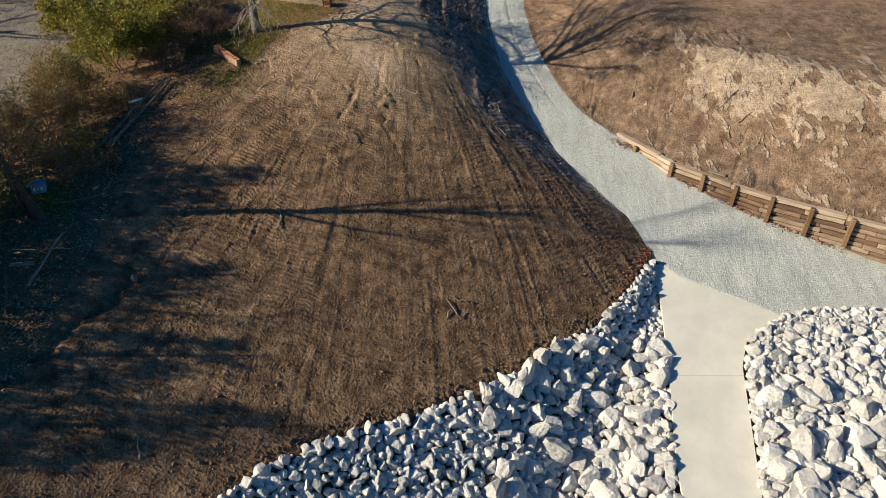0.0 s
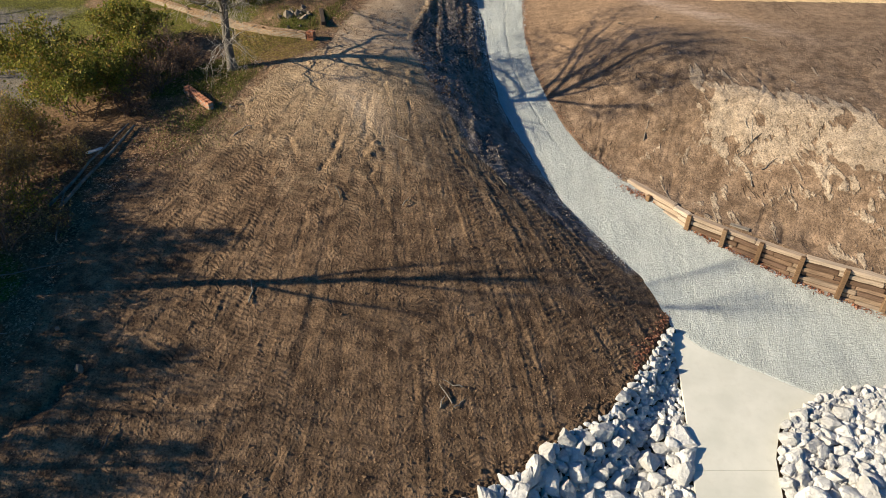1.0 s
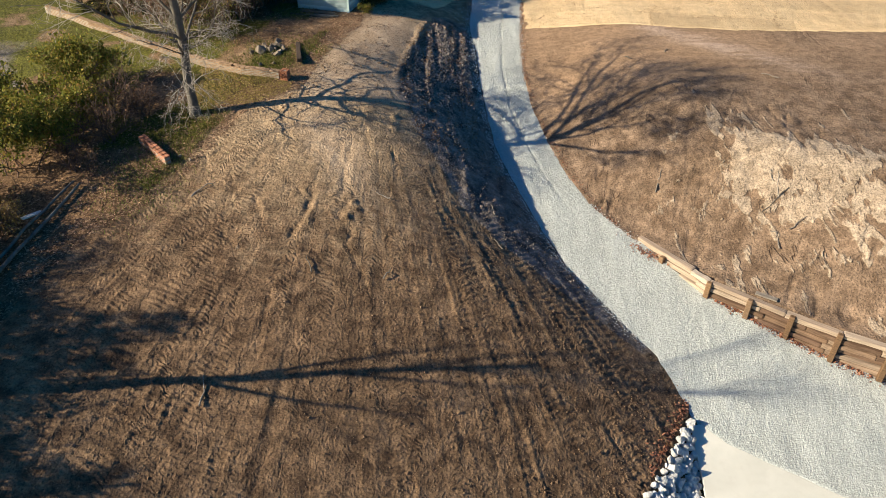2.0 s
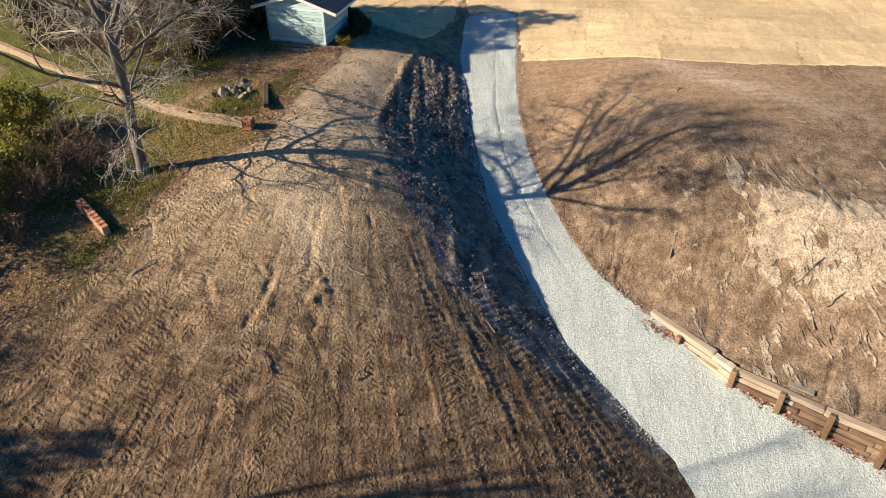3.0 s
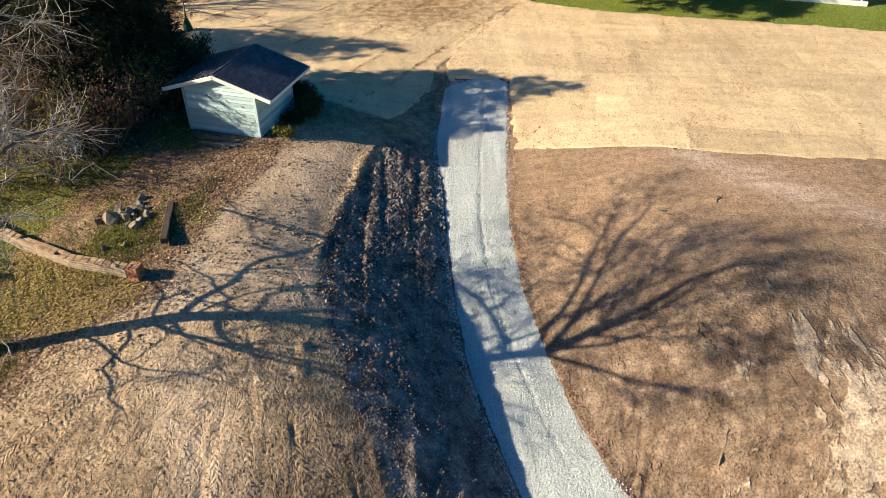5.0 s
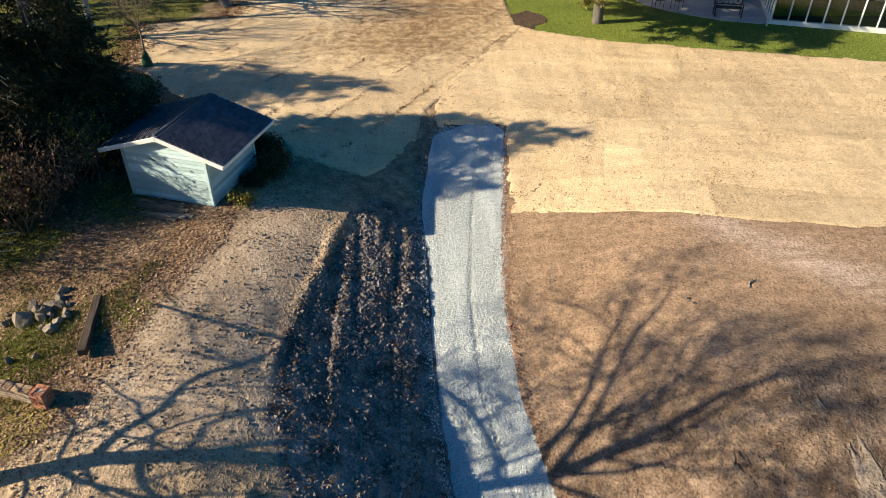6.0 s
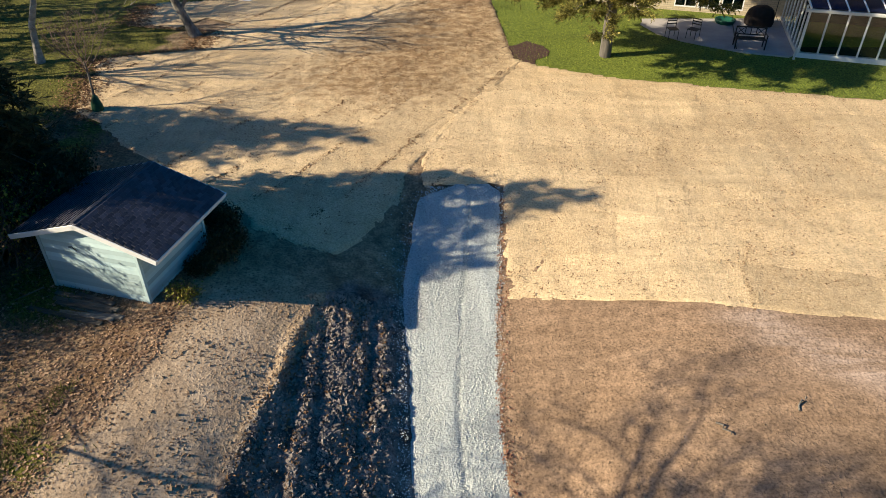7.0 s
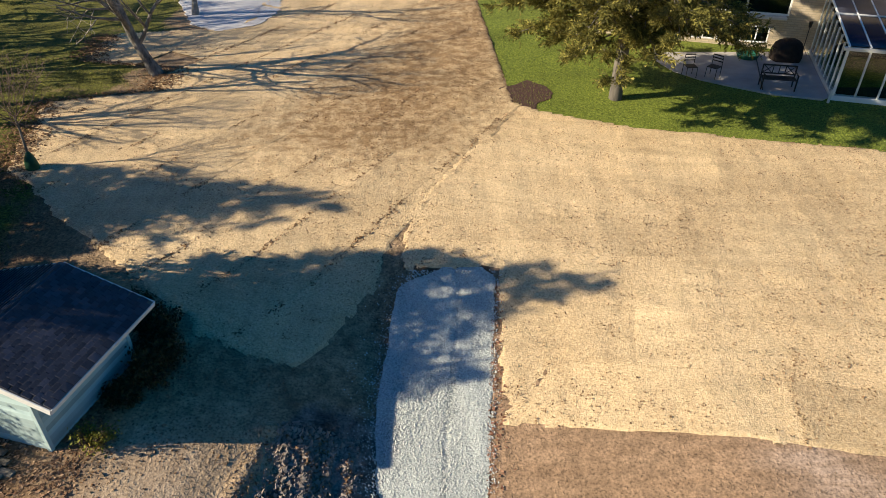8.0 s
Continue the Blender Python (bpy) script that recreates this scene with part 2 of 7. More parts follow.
def rock_material():
    m = Mat("limestone_boulder")
    co = m.coords()
    big, mid, fine = m.noise(0.5, 4, co=co), m.noise(0.11, 5, 0.62, co=co), m.noise(0.02, 3, co=co)
    c = m.mix(m.ramp(mid, [(0.3, 0.0), (0.7, 1.0)]), (0.47, 0.468, 0.462), (0.68, 0.675, 0.662))
    c = m.mix(m.ramp(big, [(0.5, 0.0), (0.72, 0.55)]), c, (0.58, 0.54, 0.47))
    c = m.mix(1.0, c, m.ramp(m.rand(), [(0.0, 0.78), (0.5, 1.0), (1.0, 1.12)]), "MULTIPLY")
    chip = m.cells(0.16, co=co)
    m.bump(m.math("ADD", m.math("MULTIPLY", mid, 2.2), m.math("ADD", m.math("MULTIPLY", fine, 0.7), m.math("MULTIPLY", chip, 0.8))), 0.04)
    return m.done(c, 0.88)


def wood_material(name, dark, light, rough=0.8, tones=None):
    m = Mat(name)
    co = m.coords((1, 9, 9), local=True)
    grain, mid = m.noise(0.35, 5, 0.65, co, 0.4), m.noise(0.25, 4, co=m.coords(local=True))
    c = m.mix(m.ramp(grain, [(0.3, 0.0), (0.7, 1.0)]), dark, light)
    c = m.mix(m.math("MULTIPLY", mid, 0.45), c, dark)
    if tones:
        own = m.ramp(m.rand(), tones)
        c = m.mix(0.85, c, m.mix(1.0, own, m.ramp(grain, [(0.3, 0.55), (0.7, 1.3)]), "MULTIPLY"))
    else:
        c = m.mix(1.0, c, m.ramp(m.rand(), [(0.0, 0.38), (0.5, 0.85), (1.0, 1.3)]), "MULTIPLY")
    m.bump(grain, 0.012)
    return m.done(c, rough)


def leaf_material(name, stops, through=0.25):
    """Leaves, needles or blades; each one has a tone of its own and lets some light through."""
    m = Mat(name)
    c = m.mix(0.85, m.ramp(m.noise(0.9, 3), [(0.3, stops[0][1]), (0.7, stops[-1][1])]), m.ramp(m.island(), stops))
    m.done(c, 0.75)
    if through:
        m.b.inputs["Transmission Weight"].default_value = 0.0
        tr = m.node("ShaderNodeBsdfTranslucent")
        ad = m.node("ShaderNodeMixShader")
        ad.inputs[0].default_value = through
        m.link(c, tr.inputs[0])
        m.link(m.b.outputs[0], ad.inputs[1])
        m.link(tr.outputs[0], ad.inputs[2])
        m.link(ad.outputs[0], m.t.nodes["Material Output"].inputs[0])
    return m.m


def glass_material():
    m = Mat("window_glass")
    m.b.inputs["Transmission Weight"].default_value = 1.0
    m.b.inputs["IOR"].default_value = 1.45
    m.b.inputs["Specular IOR Level"].default_value = 0.5
    n = m.noise(0.6, 2)
    m.bump(n, 0.002)
    return m.done((0.75, 0.82, 0.85), 0.02)


def shingle_material():
    """Dark granules; a few tabs are paler, with sun glints put into their colour."""
    m = Mat("asphalt_shingle")
    grit, mid = m.noise(0.012, 3), m.noise(0.3, 4)
    c = m.mix(grit, (0.018, 0.020, 0.032), (0.085, 0.09, 0.115))
    c = m.mix(m.math("MULTIPLY", mid, 0.4), c, (0.05, 0.05, 0.062))
    c = m.mix(1.0, c, m.ramp(m.rand(), [(0.0, 0.7), (0.8, 1.1), (1.0, 1.45)]), "MULTIPLY")
    m.bump(grit, 0.004)
    return m.done(c, 0.5)


def wall_brick_material():
    m = Mat("cream_brick_wall")
    t = m.node("ShaderNodeTexBrick")
    t.inputs["Color1"].default_value = (0.52, 0.42, 0.29, 1)
    t.inputs["Color2"].default_value = (0.62, 0.52, 0.38, 1)
    t.inputs["Mortar"].default_value = (0.36, 0.31, 0.24, 1)
    t.inputs["Scale"].default_value = 1.0
    t.inputs["Brick Width"].default_value = 0.3
    t.inputs["Row Height"].default_value = 0.1
    t.inputs["Mortar Size"].default_value = 0.008
    c = m.node("ShaderNodeTexCoord")
    mp = m.node("ShaderNodeMapping")
    mp.inputs["Rotation"].default_value = (radians(90), 0, 0)
    m.link(c.outputs["Object"], mp.inputs[0])
    m.link(mp.outputs[0], t.inputs[0])
    col = m.mix(m.math("MULTIPLY", m.noise(0.7, 4), 0.4), t.outputs[0], (0.40, 0.33, 0.23))
    m.bump(t.outputs["Fac"], -0.006)
    return m.done(col, 0.9)


TANWALL = wall_brick_material()
SOIL = soil_material()
GRAVEL = gravel_material()
CONCRETE = concrete_material()
STRAW = straw_material()
ROCK = rock_material()
TIMBER = wood_material("weathered_timber", (0.12, 0.072, 0.043), (0.47, 0.355, 0.25), tones=[(0.0, (0.05, 0.024, 0.015)), (0.2, (0.20, 0.125, 0.08)), (0.4, (0.30, 0.22, 0.155)), (0.6, (0.10, 0.048, 0.03)), (0.8, (0.42, 0.34, 0.26)), (1.0, (0.23, 0.14, 0.09))])
PALETIMBER = wood_material("sun_bleached_timber", (0.20, 0.14, 0.10), (0.62, 0.51, 0.40), tones=[(0.0, (0.42, 0.33, 0.25)), (0.4, (0.54, 0.45, 0.36)), (0.7, (0.33, 0.245, 0.175)), (1.0, (0.48, 0.39, 0.30))])
OLDWOOD = wood_material("old_grey_wood", (0.10, 0.085, 0.07), (0.34, 0.30, 0.25))
BARK = simple("tree_bark", (0.06, 0.053, 0.046), (0.24, 0.215, 0.185), 0.25, 0.95, 0.02, 0.05, stretch=(1, 1, 0.35))
BIRCH = simple("pale_bark", (0.12, 0.11, 0.10), (0.48, 0.46, 0.42), 0.35, 0.9, 0.01, 0.06, stretch=(1, 1, 2.5))
MOTTLED = simple("mottled_bark", (0.02, 0.017, 0.015), (0.34, 0.315, 0.285), 0.16, 0.95, 0.03, 0.06, stretch=(1, 1, 0.55))
DARKBARK = simple("dark_bark", (0.03, 0.024, 0.02), (0.12, 0.098, 0.08), 0.2, 0.95, 0.02, 0.05, stretch=(1, 1, 0.35))
TWIG = simple("twig_bark", (0.17, 0.14, 0.12), (0.40, 0.35, 0.30), 0.4, 0.9, 0.004)
PALETWIG = simple("pale_twig_bark", (0.20, 0.175, 0.15), (0.50, 0.455, 0.40), 0.4, 0.9, 0.004)
REDTWIG = simple("shrub_twigs", (0.075, 0.05, 0.042), (0.20, 0.14, 0.115), 0.4, 0.9, 0.003)
STONES = simple("loose_gravel", (0.46, 0.485, 0.47), (0.72, 0.735, 0.705), 0.07, 0.9, 0.002)
CLODS = simple("soil_clods", (0.15, 0.098, 0.062), (0.38, 0.265, 0.175), 0.2, 0.95, 0.006)
DARKCLODS = simple("dark_clods", (0.10, 0.083, 0.07), (0.35, 0.295, 0.255), 0.25, 0.95, 0.006)
BRICK = simple("red_brick", (0.27, 0.10, 0.055), (0.47, 0.23, 0.14), 0.2, 0.9, 0.004)
TANBRICK = simple("tan_brick", (0.22, 0.14, 0.085), (0.42, 0.295, 0.19), 0.2, 0.9, 0.004)
MORTAR = simple("mortar", (0.24, 0.215, 0.18), (0.38, 0.35, 0.30), 0.15, 0.95, 0.004)
PAINT = simple("pale_siding_paint", (0.33, 0.46, 0.47), (0.49, 0.60, 0.60), 0.6, 0.6, 0.001, 0.05)
TRIM = simple("white_trim_paint", (0.66, 0.67, 0.66), (0.82, 0.82, 0.80), 0.5, 0.5, 0.001)
SHINGLE = shingle_material()
BLACKMETAL = simple("black_metal", (0.012, 0.012, 0.013), (0.03, 0.03, 0.032), 0.2, 0.5, 0.0005)
COVER = simple("dark_cover_cloth", (0.02, 0.014, 0.012), (0.05, 0.036, 0.032), 0.2, 0.75, 0.02)
GREENCLOTH = simple("green_watering_bag", (0.008, 0.045, 0.022), (0.02, 0.10, 0.05), 0.15, 0.55, 0.01)
GREENPLASTIC = simple("green_plastic", (0.008, 0.06, 0.04), (0.02, 0.12, 0.08), 0.3, 0.45, 0.001)
BLUE = simple("blue_panel", (0.08, 0.25, 0.5), (0.2, 0.42, 0.68), 0.3, 0.5, 0.001)
PADGREY = simple("grey_paving", (0.34, 0.33, 0.34), (0.52, 0.51, 0.52), 0.8, 0.85, 0.003)
PATIO = simple("patio_concrete", (0.27, 0.25, 0.24), (0.44, 0.41, 0.39), 0.8, 0.85, 0.003)
# near-black: the gloom of rooms behind glass is put into the colour
UNLITROOM = simple("unlit_interior", (0.012, 0.011, 0.010), (0.035, 0.03, 0.027), 0.6, 0.8, 0.002)
FIELDSTONE = simple("field_stone", (0.11, 0.088, 0.068), (0.30, 0.25, 0.20), 0.2, 0.9, 0.01)
POSTWOOD = wood_material("post_wood", (0.09, 0.055, 0.032), (0.36, 0.25, 0.155), tones=[(0.0, (0.12, 0.07, 0.038)), (0.5, (0.23, 0.14, 0.075)), (1.0, (0.17, 0.115, 0.075))])
DARKTIMBER = wood_material("dark_sleeper", (0.035, 0.025, 0.02), (0.11, 0.08, 0.062))
GLASS = glass_material()
LITTER = leaf_material("dead_leaves", [(0.0, (0.07, 0.034, 0.017)), (0.35, (0.17, 0.088, 0.04)), (0.7, (0.21, 0.118, 0.057)), (1.0, (0.33, 0.205, 0.105))], 0.1)
PALELITTER = leaf_material("sunbleached_leaves", [(0.0, (0.10, 0.05, 0.028)), (0.5, (0.25, 0.145, 0.085)), (1.0, (0.46, 0.31, 0.20))], 0.1)
BROWNLEAF = leaf_material("withered_leaves", [(0.0, (0.13, 0.085, 0.03)), (0.5, (0.26, 0.18, 0.06)), (1.0, (0.42, 0.30, 0.12))], 0.3)
REDLEAF = leaf_material("red_dead_leaves", [(0.0, (0.13, 0.045, 0.025)), (0.5, (0.27, 0.11, 0.065)), (1.0, (0.42, 0.24, 0.15))], 0.1)
GRASS = leaf_material("grass_blades", [(0.0, (0.045, 0.075, 0.008)), (0.45, (0.125, 0.175, 0.018)), (1.0, (0.34, 0.36, 0.06))], 0.35)
ROUGHGRASS = leaf_material("rough_grass", [(0.0, (0.045, 0.06, 0.012)), (0.5, (0.11, 0.12, 0.025)), (1.0, (0.26, 0.22, 0.07))], 0.25)
BUSHLEAF = leaf_material("autumn_bush_leaves", [(0.0, (0.07, 0.10, 0.015)), (0.5, (0.18, 0.20, 0.03)), (0.8, (0.34, 0.30, 0.05)), (1.0, (0.34, 0.19, 0.06))], 0.3)
NEEDLE = leaf_material("spruce_needles", [(0.0, (0.022, 0.027, 0.007)), (0.45, (0.10, 0.10, 0.022)), (0.8, (0.24, 0.22, 0.05)), (1.0, (0.44, 0.38, 0.10))], 0.2)
DARKNEEDLE = leaf_material("dark_evergreen", [(0.0, (0.014, 0.018, 0.007)), (0.6, (0.034, 0.04, 0.015)), (1.0, (0.07, 0.066, 0.028))], 0.05)

# ---------------------------------------------------------------- building helpers
RNG = np.random.default_rng(11)


def mesh_of(name, verts, faces, mat, smooth=False):
    """A mesh from an array of points and an array (or a list of arrays) of faces."""
    me = bpy.data.meshes.new(name)
    verts = np.asarray(verts, np.float32).reshape(-1, 3)
    groups = faces if isinstance(faces, list) else [faces]
    groups = [np.asarray(f, np.int32) for f in groups if len(f)]
    sizes = np.concatenate([np.full(len(f), f.shape[1], np.int32) for f in groups])
    loops = np.concatenate([f.ravel() for f in groups])
    me.vertices.add(len(verts))
    me.vertices.foreach_set("co", verts.ravel())
    me.loops.add(len(loops))
    me.loops.foreach_set("vertex_index", loops)
    me.polygons.add(len(sizes))
    me.polygons.foreach_set("loop_start", np.concatenate([[0], np.cumsum(sizes)[:-1]]).astype(np.int32))
    me.polygons.foreach_set("use_smooth", np.full(len(sizes), smooth))
    me.update(calc_edges=True)
    me.validate()
    me.materials.append(mat)
    return me


def mesh_bm(name, bm, mat, smooth=False):
    me = bpy.data.meshes.new(name)
    bm.normal_update()
    bm.to_mesh(me)
    bm.free()
    for p in me.polygons:
        p.use_smooth = smooth
    me.materials.append(mat)
    return me


def part(name, data, mat=None, parent=None, label="", at=None, smooth=False):
    """ONE mesh object, from a bmesh or a mesh, under a thing or a part."""
    me = data if isinstance(data, bpy.types.Mesh) else mesh_bm(name, data, mat, smooth)
    ob = new(name, me)
    if parent:
        ob.parent = parent
    if at is not None:
        ob.matrix_basis = at
    return tagged(ob, label=label) if label else ob


def thing(name, label, category, at=None, group="", kind="", data=None):
    ob = new(name, data)
    if at is not None:
        ob.matrix_basis = at
    return tagged(ob, label, category, group, kind)


def box(sx, sy, sz, at=(0, 0, 0), bevel=0.0, bm=None, turn=None):
    """A box with soft edges, its base's middle at the given place."""
    made = bmesh.new()
    bmesh.ops.create_cube(made, size=1.0)
    bmesh.ops.scale(made, vec=(sx, sy, sz), verts=made.verts)
    bmesh.ops.translate(made, vec=(0, 0, sz / 2), verts=made.verts)
    if bevel:
        bmesh.ops.bevel(made, geom=list(made.edges), offset=bevel, segments=1, affect="EDGES", profile=0.6)
    if turn is not None:
        bmesh.ops.transform(made, matrix=turn, verts=made.verts)
    bmesh.ops.translate(made, vec=at, verts=made.verts)
    if bm is None:
        return made
    tmp = bpy.data.meshes.new("tmp")
    made.to_mesh(tmp)
    made.free()
    bm.from_mesh(tmp)
    bpy.data.meshes.remove(tmp)
    return bm


def rod(a, b, r, sides=8, bm=None, r2=None):
    """A round bar from a to b."""
    bm = bm or bmesh.new()
    a, b = Vector(a), Vector(b)
    d = b - a
    m = Matrix.Translation((a + b) / 2) @ d.to_track_quat("Z", "Y").to_matrix().to_4x4()
    bmesh.ops.create_cone(bm, cap_ends=True, segments=sides, radius1=r, radius2=r if r2 is None else r2, depth=d.length, matrix=m)
    return bm


def table(seed, n=256):
    return np.random.default_rng(seed).random((n, n))


TABLES = [table(s) for s in range(5)]


def value_noise(x, y, size, seed=0, octaves=3):
    """Smooth noise, -1 to 1, over arrays of places."""
    out, amp, total = 0.0, 1.0, 0.0
    for o in range(octaves):
        t = TABLES[(seed + o) % 5]
        u, v = x / size * 2 ** o + 17.3 * seed, y / size * 2 ** o + 9.1 * seed
        i, j = np.floor(u).astype(int), np.floor(v).astype(int)
        f, g = u - i, v - j
        f, g = f * f * (3 - 2 * f), g * g * (3 - 2 * g)
        a, b = t[i % 256, j % 256], t[(i + 1) % 256, j % 256]
        c, d = t[i % 256, (j + 1) % 256], t[(i + 1) % 256, (j + 1) % 256]
        out = out + amp * ((a * (1 - f) + b * f) * (1 - g) + (c * (1 - f) + d * f) * g)
        total += amp
        amp *= 0.5
    return 2 * out / total - 1


def ease(a, b, x):
    t = np.clip((np.asarray(x, float) - a) / (b - a), 0, 1)
    return t * t * (3 - 2 * t)


def rotations(yaw, pitch, roll):
    cy, sy, cp, sp, cr, sr = np.cos(yaw), np.sin(yaw), np.cos(pitch), np.sin(pitch), np.cos(roll), np.sin(roll)
    return np.stack([cy * cp, cy * sp * sr - sy * cr, cy * sp * cr + sy * sr, sy * cp, sy * sp * sr + cy * cr, sy * sp * cr - cy * sr, -sp, cp * sr, cp * cr], -1).reshape(-1, 3, 3)


def scatter(places, sizes, shapes, rng, flat=0.4, stretch=0.35, yaw=None, pitch=None):
    """Many small pieces as one cloud of points and faces: each a copy of one of the shapes, turned and scaled."""
    n = len(places)
    which = rng.integers(0, len(shapes), n)
    vs, fs, base = [], {}, 0
    for k, (sv, sf) in enumerate(shapes):
        pick = which == k
        m = int(pick.sum())
        if not m:
            continue
        r = rotations(rng.uniform(0, 6.28, m) if yaw is None else yaw[pick], rng.normal(0, flat, m) if pitch is None else pitch[pick], rng.normal(0, flat, m))
        s = np.asarray(sizes)[pick][:, None] * (1 + rng.uniform(-stretch, stretch, (m, 3)))
        p = np.einsum("nij,nkj->nki", r, sv[None] * s[:, None, :]) + places[pick][:, None, :]
        vs.append(p.reshape(-1, 3))
        f = (sf[None] + base + (np.arange(m) * len(sv))[:, None, None]).reshape(-1, sf.shape[1])
        fs.setdefault(sf.shape[1], []).append(f)
        base += m * len(sv)
    return np.concatenate(vs), [np.concatenate(f) for f in fs.values()]


def lump_shapes(count, seed, rough=0.25, cuts=0):
    """Small uneven stones, of 20 (or, with a cut, 80) faces."""
    out, rng = [], np.random.default_rng(seed)
    for _ in range(count):
        bm = bmesh.new()
        bmesh.ops.create_icosphere(bm, subdivisions=1 + cuts, radius=1.0)
        v = np.array([x.co[:] for x in bm.verts])
        f = np.array([[x.index for x in q.verts] for q in bm.faces])
        bm.free()
        v *= 1 + rng.uniform(-rough, rough, (len(v), 1))
        out.append((v * rng.uniform(0.65, 1.1, 3), f))
    return out


CLOVER = [(np.array([[-1, -0.5, 0], [1, -0.6, 0.15], [0.9, 0.55, 0], [-0.9, 0.6, 0.2]]) * 0.5, np.array([[0, 1, 2, 3]])),
          (np.array([[-1.1, 0, 0.1], [0, -0.6, 0], [1.1, 0, 0.25], [0, 0.6, 0.1]]) * 0.5, np.array([[0, 1, 2, 3]]))]
BLADE = [(np.array([[-0.06, 0, 0], [0.06, 0, 0], [0.03, 0.2, 1.0]]), np.array([[0, 1, 2]])),
         (np.array([[-0.06, 0, 0], [0.06, 0, 0], [0.0, -0.35, 0.85]]), np.array([[0, 1, 2]]))]

# small stones and crumbs that lie on the ground: four sides and a blunt top
PEBBLES = []
for _k in range(6):
    _v = np.array([[1, 0, -0.4], [0, 1, -0.4], [-1, 0, -0.4], [0, -1, -0.4], [0.1, 0.1, 0.9]]) * RNG.uniform(0.7, 1.25, (5, 1))
    PEBBLES.append((_v, np.array([[0, 1, 4], [1, 2, 4], [2, 3, 4], [3, 0, 4]])))

# ---------------------------------------------------------------- the lie of the land
ROAD_Y = (-40, 0, 8, 14, 17, 19.6, 22, 25, 27.5, 30, 33.7, 36.5, 40, 43, 47.3, 52, 60, 90)
ROAD_Z = (-13, -10.2, -8.9, -7.75, -7.2, -6.95, -6.4, -5.5, -4.85, -4.2, -3.35, -2.45, -1.65, -1.2, -0.8, -0.35, 0.0, 0.4)
LEFT_Y = (0, 12, 16, 19, 21.4, 23.2, 24.7, 27, 29.2, 31.8, 33.7, 36.5, 40, 43, 46.4, 47.2, 90)
LEFT_X = (7.6, 7.9, 8.5, 8.9, 9.0, 8.35, 7.2, 5.6, 4.65, 3.75, 3.25, 2.92, 2.75, 2.62, 2.95, 3.3, 3.3)
RIGHT_Y = (0, 17.5, 19.4, 20.88, 23.05, 25.62, 27.1, 28.1, 29.7, 31.6, 33.6, 36, 38.8, 42, 46.7, 47.3, 90)
RIGHT_X = (22, 21.5, 21, 18.35, 14.25, 10.5, 9.15, 8.45, 7.05, 6.25, 5.65, 5.05, 4.87, 5.05, 5.5, 5.4, 5.4)
PLATEAU_Y = (0, 18, 24, 28, 32, 35, 40, 45, 51, 58, 90)
PLATEAU_Z = (-3.5, -2.0, -1.5, -1.3, -1.4, -0.95, -0.75, -0.55, -0.18, 0.0, 0.4)
# the boulder bank's upper edge on the left of the ramp
BANK_X = (-40, -12, -6.2, -4.7, -3, -1.3, 1.2, 2.4, 4.6, 5.95, 7.4, 8.8, 9.1)
BANK_Y = (4, 6.5, 9.5, 10.9, 11.8, 12.6, 13.8, 14.6, 16.3, 17.1, 19.0, 21.0, 21.5)


def road_z(y):
    return np.interp(y, ROAD_Y, ROAD_Z)


def drive_z(y):
    y = np.asarray(y, float)
    return road_z(y) + (np.interp(y, PLATEAU_Y, PLATEAU_Z) - road_z(y)) * ease(44.6, 48.2, y)


def soft_min(a, b, k):
    h = np.clip(0.5 + 0.5 * (b - a) / k, 0, 1)
    return b + (a - b) * h - k * h * (1 - h)


